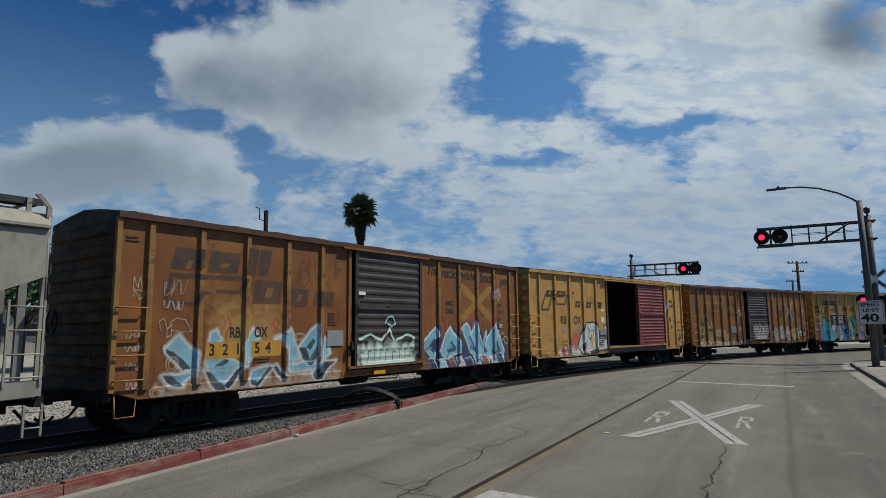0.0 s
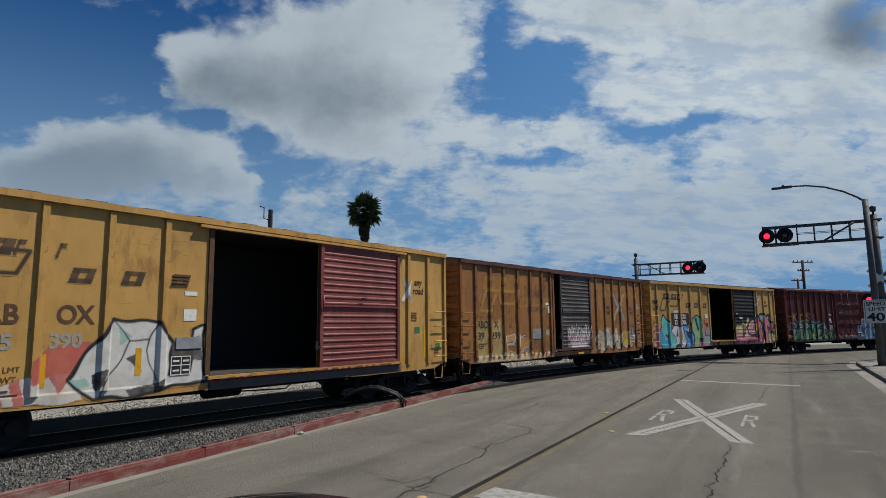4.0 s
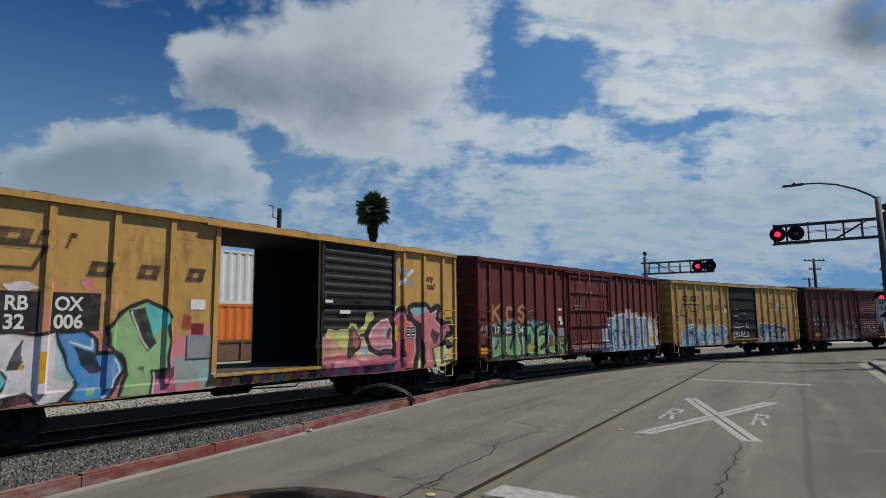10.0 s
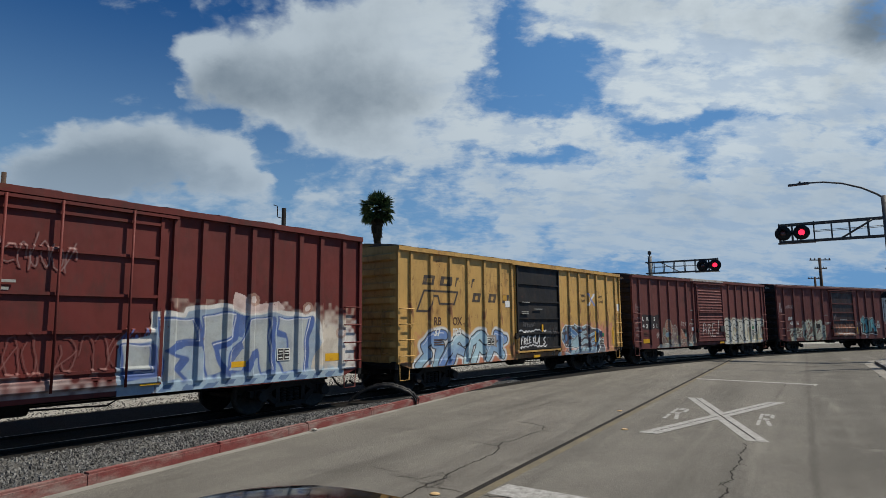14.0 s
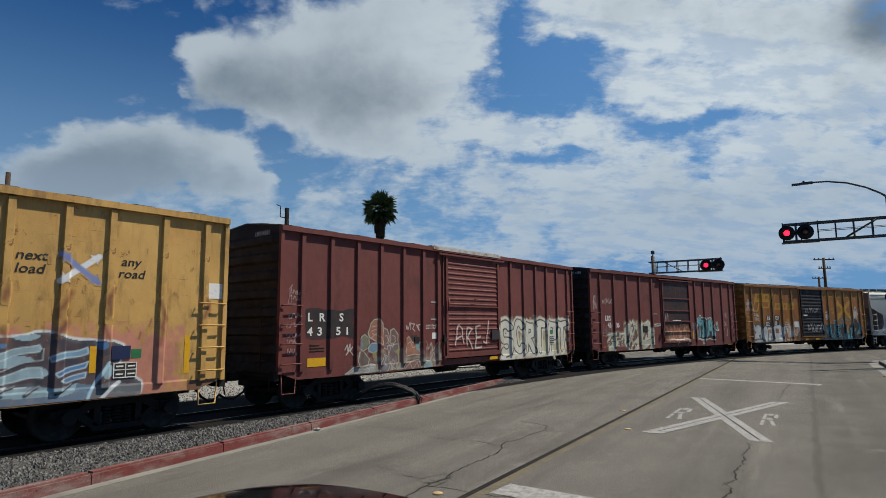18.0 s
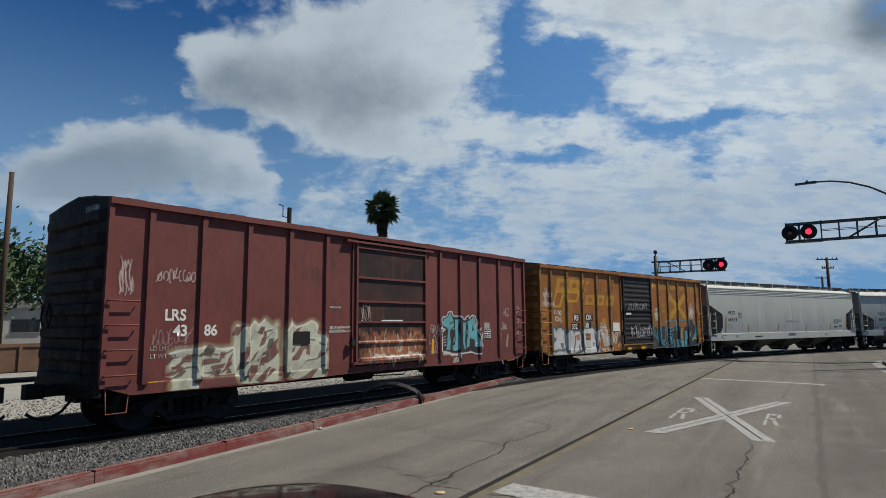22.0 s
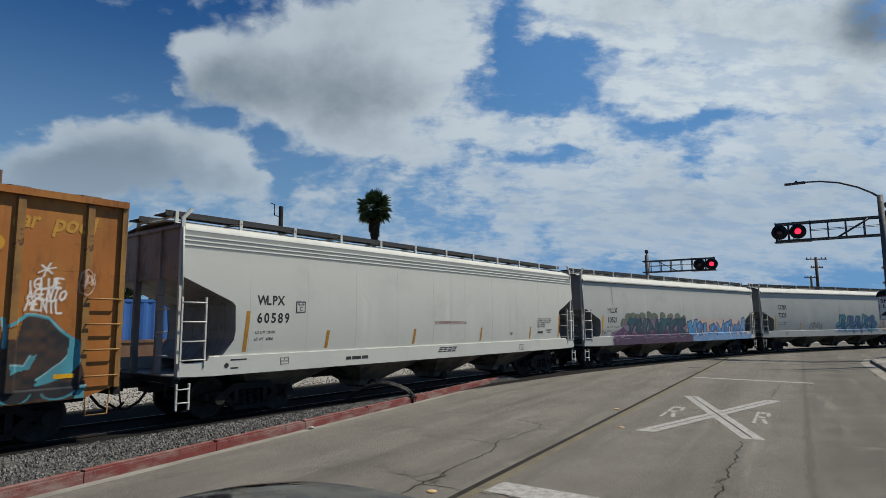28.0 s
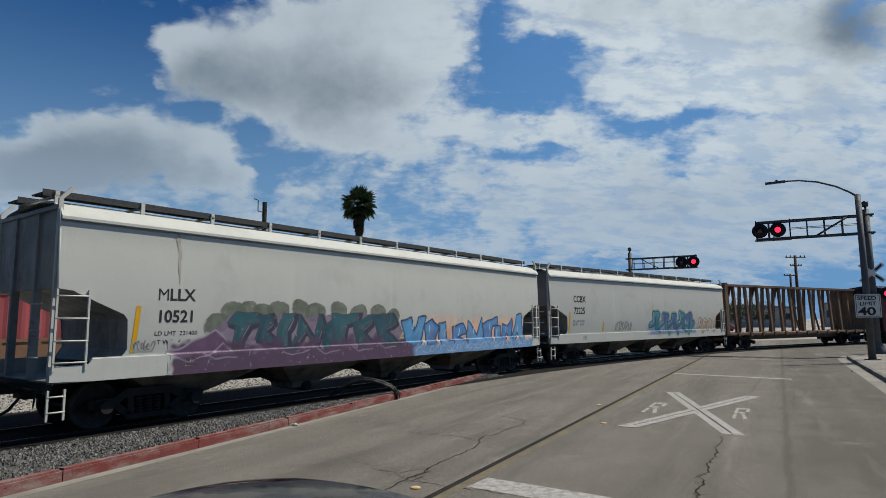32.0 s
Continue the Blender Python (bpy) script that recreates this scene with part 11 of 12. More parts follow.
inner = walk_pts[:6]
vs = [(bm.verts.new((*a, 0.005)), bm.verts.new((*b, 0.005))) for a, b in zip(outer, inner)]
for a, b in zip(vs, vs[1:]):
    bm.faces.new((a[0], a[1], b[1], b[0]))
bmesh.ops.recalc_face_normals(bm, faces=bm.faces)
for f in bm.faces:
    if f.normal.z < 0:
        f.normal_flip()
tagged(part("gutter", bm, concrete), "pale concrete gutter round the corner kerb", "gutter", kind="structure")

# ================= street lamp, sign, signals =================
pole_grey = material("grey_pole_steel", (0.075, 0.078, 0.082), 0.7, 0.0, second=(0.05, 0.05, 0.053), scale=2)
dark_metal = material("dark_grey_metal", (0.035, 0.037, 0.042), 0.5, 0.4, second=(0.06, 0.06, 0.065), scale=3)
hood_black = material("matt_black_hood", (0.008, 0.008, 0.009), 0.7)
dull_red = material("unlit_red_lens", (0.09, 0.006, 0.008), 0.2, coated=0.4)
lit_red = material("lit_red_lamp", (1.0, 0.02, 0.06), 0.3, emit=2.2)
sign_white = material("white_sign_sheet", (0.55, 0.55, 0.53), 0.5, second=(0.42, 0.42, 0.41), scale=4, amount=0.3)

LAMP = Vector((21.57, 29.63))
lamp = thing("street_lamp", pose(LAMP.x, LAMP.y, 0.13), "grey steel street lamp with a curved arm and flat lamp head", "street lamp")
bm = bmesh.new()
tube(bm, [(0, 0, 0), (-0.03, 0.02, 8.25)], 0.17, 16, 0.13)
part("pole", bm, pole_grey, lamp)
part("base_plate", boxes((-0.25, 0.25, -0.25, 0.25, 0, 0.05)), pole_grey, lamp)
L2 = -ROAD_R
arm = [(0, 8.1), (0.35, 8.4), (0.9, 8.75), (1.7, 9.08), (2.5, 9.25), (3.3, 9.29)]
bm = bmesh.new()
tube(bm, [(L2.x * a, L2.y * a, z) for a, z in arm], 0.055, 10, 0.04)
part("arm", bm, pole_grey, lamp)
bm = bmesh.new()
m = Matrix.Translation((L2.x * 3.55, L2.y * 3.55, 9.27)) @ Matrix.Rotation(math.atan2(L2.y, L2.x), 4, "Z")
for x0, x1, w, z0, z1 in ((-0.4, 0.1, 0.11, -0.05, 0.06), (0.1, 0.55, 0.15, -0.05, 0.03), (-0.05, 0.05, 0.05, 0.06, 0.14)):
    box(bm, x0, x1, -w, w, z0, z1, m)
part("lamp_head", bm, dark_metal, lamp)
# speed sign on the pole
sign = thing("speed_sign", pose(LAMP.x, LAMP.y, 2.2) @ Matrix.Rotation(radians(-34), 4, "Z"), "white speed limit sign on the street lamp pole", "road sign")
bm = bmesh.new()
slab(bm, [(-0.53, 0.03), (-0.50, 0.0), (0.50, 0.0), (0.53, 0.03), (0.53, 1.11), (0.50, 1.14), (-0.50, 1.14), (-0.53, 1.11)], -0.225, -0.215)
bmesh.ops.recalc_face_normals(bm, faces=bm.faces)
part("sign_plate", bm, sign_white, sign)
bm = boxes((-0.49, 0.49, -0.229, -0.226, 0.045, 0.065), (-0.49, 0.49, -0.229, -0.226, 1.075, 1.095), (-0.49, -0.47, -0.229, -0.226, 0.045, 1.095), (0.47, 0.49, -0.229, -0.226, 0.045, 1.095))
part("border", bm, BLACK_TEXT, sign)
for t, x, z, h, w in (("SPEED", -0.42, 0.86, 0.18, 1.12), ("LIMIT", -0.34, 0.59, 0.18, 1.12), ("40", -0.42, 0.12, 0.38, 1.35)):
    words(t, x, -0.23, z, h, BLACK_TEXT, sign, w, "sign_text")
part("bracket", boxes((-0.2, 0.2, -0.215, -0.16, 0.25, 0.30), (-0.2, 0.2, -0.215, -0.16, 0.85, 0.90)), pole_grey, sign)

SIGNALS = []


def flasher_pair(parent, x, y, z, k, gap):
    """Two hooded lamps side by side on dark round boards, facing -y; one glowing lens passes from one to the other."""
    for sgn in (-1, 1):
        bm = bmesh.new()
        lathe(bm, [(0.02, 0.0), (0.44 * k, 0.0), (0.45 * k, 0.02), (0.44 * k, 0.04)], (x + sgn * gap, y, z), "y", 32)
        lathe(bm, [(0.19 * k, -0.02), (0.21 * k, -0.02), (0.21 * k, 0.06), (0.19 * k, 0.06)], (x + sgn * gap, y, z), "y", 24)
        board = part("target_board", bm, hood_black, parent)
        bm = bmesh.new()
        lathe(bm, [(0.01, -0.03), (0.12 * k, -0.02), (0.18 * k, 0.0)], (x + sgn * gap, y - 0.006, z), "y", 24)
        part("lens", bm, dull_red, board)
        bm = bmesh.new()
        verts, n = [], 14
        for j in range(n + 1):
            t = math.pi * (-0.15 + 1.3 * j / n)
            verts.append((bm.verts.new((x + sgn * gap + 0.22 * k * math.cos(t), y, z + 0.22 * k * math.sin(t))), bm.verts.new((x + sgn * gap + 0.22 * k * math.cos(t), y - 0.30 * k * (0.5 + 0.5 * math.sin(max(0, min(math.pi, t)))), z + 0.22 * k * math.sin(t)))))
        for a, b in zip(verts, verts[1:]):
            bm.faces.new((a[0], a[1], b[1], b[0]))
        part("visor", bm, hood_black, board)
    bm = bmesh.new()
    lathe(bm, [(0.01, -0.04), (0.12 * k, -0.03), (0.175 * k, 0.0)], (0, 0, 0), "y", 24)
    glow = part("glowing_lamp", bm, lit_red, parent, "lit red lamp", pose(x - gap, y - 0.02, z))
    SIGNALS.append((glow, x, y - 0.02, z, gap))


def cantilever(place, arm_dir, height, beam, span, label, facing, k=1.0, signs=True, z0=0.14):
    """Railway warning mast with a trussed arm and flashing lamps. Local x runs along the arm."""
    rot = math.atan2(arm_dir.y, arm_dir.x)
    mast = thing("crossing_signal", Matrix.Translation((place.x, place.y, z0)) @ Matrix.Rotation(rot, 4, "Z"), label, "railway signal", "railway crossing signals")
    bm = bmesh.new()
    tube(bm, [(0, 0, 0), (0, 0, height)], 0.21, 16, 0.17)
    part("mast", bm, pole_grey, mast)
    bm = bmesh.new()
    lathe(bm, [(0.5, 0), (0.48, 0.15), (0.22, 0.6), (0.2, 0.65)], (0, 0, 0), "z", 16)
    part("mast_base", bm, pole_grey, mast)
    bm = bmesh.new()
    lathe(bm, [(0.1, 0), (0.16, 0.05), (0.17, 0.3), (0.07, 0.36)], (0, 0, height + 0.15), "z", 12)
    tube(bm, [(0, 0, height - 0.05), (0, 0, height + 0.2)], 0.06, 8)
    part("bell", bm, dark_metal, mast)
    lo, hi = beam
    f = -1 if facing < 0 else 1
    for y in (-0.3, 0.3):
        for z in (lo, hi):
            part("chord", boxes((-0.35, span, y - 0.05, y + 0.05, z - 0.05, z + 0.05)), dark_metal, mast)
        n = 6
        for i in range(n + 1):
            x = 0.3 + i * (span - 0.35) / n
            part("upright", boxes((x - 0.03, x + 0.03, y - 0.03, y + 0.03, lo, hi)), dark_metal, mast)
        part("diagonal", tubes(([(0.9, y, hi), (2.6, y, lo)], 0.035)), dark_metal, mast)
        part("hand_rail", tubes(([(0.2, y, (lo + hi) / 2 + 0.05), (span - 1.8, y, (lo + hi) / 2 + 0.05)], 0.018)), dark_metal, mast)
    part("walkway", boxes((span - 1.9, span + 0.1, -0.3, 0.3, lo - 0.10, lo - 0.05)), dark_metal, mast)
    for x in (span, span - 1.85):
        part("end_post", boxes((x - 0.03, x + 0.03, -0.33, -0.27, lo - 0.1, hi + 0.1), (x - 0.03, x + 0.03, 0.27, 0.33, lo - 0.1, hi + 0.1)), dark_metal, mast)
    return mast


sig_a = cantilever(Vector((25.5, 34.55)), -ROAD_R, 8.35, (6.95, 8.0), 5.75, "grey railway cantilever mast with flashing red lamps over the lane", 1)
sig_b = cantilever(Vector((18.6, 56.0)), ROAD_R, 8.35, (6.75, 7.75), 5.75, "grey railway cantilever mast across the track with flashing red lamps", -1, z0=0.0)


def lamp_bracket(mast, along, z, k, gap):
    """Lamps on the arm: a carrier turned to face the waiting traffic."""
    base = mast.matrix_basis
    p = base @ Vector((along, 0, z))
    carrier = thing("warning_lamps", Matrix.Translation(p) @ Matrix.Rotation(radians(-30), 4, "Z"), "pair of red flashing railway lamps on dark round boards", "signal lamps", "railway warning lamps")
    part("lamp_bar", boxes((-gap - 0.1, gap + 0.1, -0.32, -0.22, -0.05, 0.05), (-0.06, 0.06, -0.32, -0.22, -0.55, 0.5)), dark_metal, carrier)
    flasher_pair(carrier, 0, -0.42, 0, k, gap)
    return carrier


lamp_bracket(sig_a, 5.05, 7.45, 1.0, 0.49)
lamp_bracket(sig_b, 5.05, 7.2, 1.12, 0.5)
base = sig_a.matrix_basis
low = thing("warning_lamps", Matrix.Translation((25.5, 34.55, 3.55)) @ Matrix.Rotation(radians(-30), 4, "Z"), "pair of red flashing railway lamps on the mast", "signal lamps", "railway warning lamps")
part("lamp_bar", boxes((-0.85, 0.85, -0.3, -0.2, -0.05, 0.05)), dark_metal, low)
flasher_pair(low, 0, -0.36, 0, 0.8, 0.62)
buck = thing("crossbuck", Matrix.Translation((25.5, 34.55, 4.75)) @ Matrix.Rotation(radians(-30), 4, "Z"), "white crossed railway warning boards on the signal mast", "road sign")
for s in (-1, 1):
    bm = bmesh.new()
    box(bm, -0.75, 0.75, -0.30 - 0.02 * s, -0.285 - 0.02 * s, -0.115, 0.115, Matrix.Rotation(radians(42 * s), 4, "Y"))
    part("cross_board", bm, sign_white, buck)
    for off in (-0.45, 0.45):
        bm = bmesh.new()
        box(bm, off - 0.22, off + 0.22, -0.31 - 0.02 * s, -0.302 - 0.02 * s, -0.05, 0.05, Matrix.Rotation(radians(42 * s), 4, "Y"))
        part("board_lettering", bm, BLACK_TEXT, buck)
mast2 = thing("signal_post", pose(27.6, 34.9, -0.01), "slim grey post beside the railway signal mast", "post")
bm = bmesh.new()
tube(bm, [(0, 0, 0), (0, 0, 8.3)], 0.09, 12)
part("post", bm, pole_grey, mast2)


# ================= poles and trees in the distance =================
wood_pole = material("weathered_brown_pole", (0.055, 0.033, 0.022), 0.9, second=(0.035, 0.023, 0.017), scale=3, stretch=(4, 4, 0.4))
black_pole = material("black_steel_pole", (0.006, 0.006, 0.007), 0.8, spec=0.1)


def utility_pole(x, y, top, r, arms, label):
    ob = thing("utility_pole", pose(x, y, -0.02), label, "utility pole", "utility poles")
    bm = bmesh.new()
    tube(bm, [(0, 0, 0), (0, 0, top)], r * 1.15, 10, r * 0.85)
    part("pole", bm, wood_pole, ob)
    for z, half in arms:
        arm = part("crossarm", boxes((-half, half, -0.16, -0.04, z - 0.07, z + 0.07)), wood_pole, ob)
        for s in (-0.9, -0.5, 0.5, 0.9):
            part("insulator", boxes((half * s - 0.05, half * s + 0.05, -0.15, -0.05, z + 0.07, z + 0.28)), wood_pole, arm)
    return ob


utility_pole(55.6, 91.0, 11.7, 0.22, ((11.4, 1.55), (10.1, 0.9)), "brown timber utility pole with two crossarms")
utility_pole(71.5, 119.0, 10.9, 0.22, ((10.6, 1.35),), "brown timber utility pole with one crossarm")
utility_pole(-22.1, 29.2, 9.95, 0.13, (), "plain rusty-brown pole beyond the track")
utility_pole(79.0, 88.0, 13.5, 0.2, ((13.0, 1.2),), "brown timber utility pole with a crossarm")
bp = thing("lamp_post", pose(-11.35, 41.0, -0.02), "plain black steel post with a small bracket lamp", "post")
bm = bmesh.new()
tube(bm, [(0, 0, 0), (0, 0, 10.3)], 0.15, 14)
part("post", bm, black_pole, bp)
part("bracket_lamp", tubes(([(-0.1, 0, 9.6), (-0.45, 0, 9.7), (-0.45, 0, 10.45), (-0.72, 0, 10.55)], 0.035)), black_pole, bp)

palm_green = material("dark_palm_green", (0.050, 0.085, 0.030), 0.6, second=(0.075, 0.105, 0.04), scale=1.5, each=0.4)
palm_dead = material("dead_palm_thatch", (0.075, 0.055, 0.032), 0.9, second=(0.045, 0.034, 0.022), scale=2)
palm_bark = material("palm_bark", (0.10, 0.08, 0.06), 0.9, second=(0.06, 0.05, 0.04), scale=2, bump=0.5)


def frond(length, droop, fold, seed, spread=1.0):
    """A fan frond: a stalk and pleated, split blades."""
    r = random.Random(seed)
    verts, faces = [], []
    stalk = length * 0.42

    def along(d):
        return Vector((d, 0, -droop * d * d / length))

    p = along(stalk)
    verts += [(0, -0.03, 0), (0, 0.03, 0), (p.x, 0.03, p.z), (p.x, -0.03, p.z)]
    faces.append((0, 1, 2, 3))
    n = 15
    for i in range(n):
        a = (i / (n - 1) - 0.5) * 2.6 * spread
        ln = length * 0.62 * (1 - 0.28 * abs(a) / 1.3) * r.uniform(0.85, 1.1)
        tip = p + Vector((math.cos(a) * ln, math.sin(a) * ln, -droop * ln * (0.55 + 0.5 * r.random()) - 0.25 * abs(a) * fold))
        mid = p + Vector((math.cos(a) * ln * 0.55, math.sin(a) * ln * 0.55, -droop * ln * 0.16))
        side = Vector((-math.sin(a), math.cos(a), 0)) * 0.085 * length / 1.6
        k = len(verts)
        verts += [tuple(p), tuple(mid + side), tuple(tip), tuple(mid - side)]
        faces += [(k, k + 1, k + 2), (k, k + 2, k + 3)]
    return quad_mesh("frond", verts, faces)


def palm(x, y, top, skirt, scale=1.0):
    ob = thing("palm_tree", pose(x, y, -0.02), "tall fan palm with green crown and shaggy dead skirt", "palm tree")
    bm = bmesh.new()
    pts = [(0.12 * math.sin(z * 0.35), 0, z) for z in np.linspace(0, top - 1.8, 14)]
    tube(bm, pts, 0.34, 12, 0.2)
    part("trunk", bm, palm_bark, ob)
    r = random.Random(11)
    c = Vector((pts[-1][0], 0, top - 1.9))
    greens = [frond(2.3 * scale, d, 0.5, i) for i, d in enumerate((0.10, 0.28, 0.45))]
    deads = [frond(1.9 * scale, 0.25, 1.0, i + 5, 0.6) for i in range(3)]
    for me in greens:
        me.materials.append(palm_green)
    for me in deads:
        me.materials.append(palm_dead)
    for i in range(64):
        el = r.uniform(-45, 72)
        part("leaf", greens[0 if el > 45 else 1 if el > 12 else 2], None, ob, at=Matrix.Translation(c) @ Matrix.Rotation(r.uniform(0, 6.28), 4, "Z") @ Matrix.Rotation(radians(-el), 4, "Y") @ Matrix.Rotation(r.uniform(-0.5, 0.5), 4, "X") @ Matrix.Scale(r.uniform(0.8, 1.05), 4))
    for i in range(330):
        f = r.random() ** 0.8
        z = c.z - 0.2 - f * (top - 2.4 - skirt)
        part("dead_leaf", deads[i % 3], None, ob, at=Matrix.Translation((c.x * (1 - 0.3 * f), 0, z)) @ Matrix.Rotation(r.uniform(0, 6.28), 4, "Z") @ Matrix.Rotation(radians(r.uniform(58, 84) - 14 * (1 - f)), 4, "Y") @ Matrix.Scale(r.uniform(0.7, 1.0) * (0.95 - 0.35 * f), 4))


palm(-8.3, 70.0, 17.7, 12.2)

leaf_green = material("broad_leaf_green", (0.03, 0.058, 0.018), 0.6, second=(0.065, 0.095, 0.03), scale=0.8)
bark = material("tree_bark", (0.07, 0.05, 0.035), 0.9, second=(0.045, 0.034, 0.026), scale=3)


def tree(x, y, height, spread, seed, label, leaves=2600):
    r = random.Random(seed)
    ob = thing("tree", pose(x, y, -0.02), label, "tree")
    bm = bmesh.new()
    tube(bm, [(0, 0, 0), (0.1, 0, height * 0.25), (0, 0.1, height * 0.5)], 0.035 * height, 10, 0.018 * height)
    tips = []
    for i in range(11):
        a = i * 2.4
        tip = Vector((math.cos(a) * spread * r.uniform(0.35, 0.75), math.sin(a) * spread * r.uniform(0.35, 0.75), height * r.uniform(0.55, 0.92)))
        tube(bm, [(0, 0, height * r.uniform(0.25, 0.45)), tip * 0.6 + Vector((0, 0, height * 0.1)), tip], 0.012 * height, 6, 0.004 * height)
        tips.append(tip)
    part("trunk", bm, bark, ob)
    verts, faces = [], []
    for i in range(leaves):
        c = r.choice(tips) + Vector([r.gauss(0, 1) for _ in range(3)]) * spread * 0.22
        n = Vector([r.gauss(0, 1) for _ in range(3)]).normalized()
        u = n.orthogonal().normalized() * r.uniform(0.10, 0.22) * height / 6
        v = n.cross(u) * 0.5
        k = len(verts)
        verts += [tuple(c - u), tuple(c - v), tuple(c + u), tuple(c + v)]
        faces.append((k, k + 1, k + 2, k + 3))
    part("crown", quad_mesh("crown", verts, faces), leaf_green, ob)


for x, y, h, s, sd in ((-37, 46, 9.0, 4.2, 1), (-44, 52, 10, 5, 2), (-52, 66, 9, 5, 3), (-27, 32, 7.5, 3.4, 9), (-24, 36, 7, 3.2, 10), (-21, 38, 7.5, 3.4, 11), (58, 120, 5.2, 3.6, 4), (66, 125, 5, 4, 5), (50, 132, 4.6, 3.5, 6), (86, 118, 5.2, 4, 7), (36, 150, 4.5, 3.5, 8)):
    tree(x, y, h, s, sd, "broad green tree in the distance beyond the track")


# ================= low buildings and parked cars far off =================
shed_wall = material("pale_stucco", (0.36, 0.34, 0.31), 0.9, second=(0.28, 0.27, 0.25), scale=0.4)
shed_roof = material("grey_sheet_roof", (0.20, 0.20, 0.21), 0.7, second=(0.14, 0.14, 0.15), scale=0.5)
window_dark = material("dark_window_glass", (0.02, 0.025, 0.03), 0.15, coated=0.5)


def shed(x, y, w, d, h, turn, n, label):
    ob = thing("warehouse", pose(x, y, -0.02, 0, 0, turn), label, "building", "distant buildings")
    part("wall", boxes((-w / 2, w / 2, -d / 2, d / 2, 0, h)), shed_wall, ob)
    bm = bmesh.new()
    slab(bm, [(-w / 2 - 0.3, h), (w / 2 + 0.3, h), (w / 2 + 0.3, h + 0.25), (0, h + 1.0), (-w / 2 - 0.3, h + 0.25)], -d / 2 - 0.3, d / 2 + 0.3)
    bmesh.ops.recalc_face_normals(bm, faces=bm.faces)
    part("roof", bm, shed_roof, ob)
    for i in range(n):
        u = -w / 2 + (i + 0.5) * w / n
        win = part("window", boxes((u - w / n * 0.3, u + w / n * 0.3, -d / 2 - 0.06, -d / 2 + 0.02, h * 0.42, h * 0.72)), window_dark, ob)
        part("sill", boxes((u - w / n * 0.33, u + w / n * 0.33, -d / 2 - 0.12, -d / 2 + 0.02, h * 0.42 - 0.12, h * 0.42 - 0.02)), shed_roof, win)


shed(40, 165, 26, 12, 5.0, -20, 7, "low pale warehouse far beyond the crossing")
shed(78, 150, 22, 12, 4.5, -30, 6, "low pale warehouse far beyond the crossing")
shed(110, 140, 30, 14, 5.5, -40, 8, "low pale warehouse far beyond the crossing")
shed(-48, 64, 16, 10, 4.2, 35, 4, "low pale building among trees beyond the yard")

glass_car = material("car_window_glass", (0.015, 0.018, 0.02), 0.08, coated=0.6)
tyre_m = material("black_tyre_rubber", (0.015, 0.015, 0.016), 0.85, second=(0.03, 0.03, 0.03), scale=6)
chrome = material("bright_wheel_metal", (0.5, 0.5, 0.52), 0.3, 0.9)


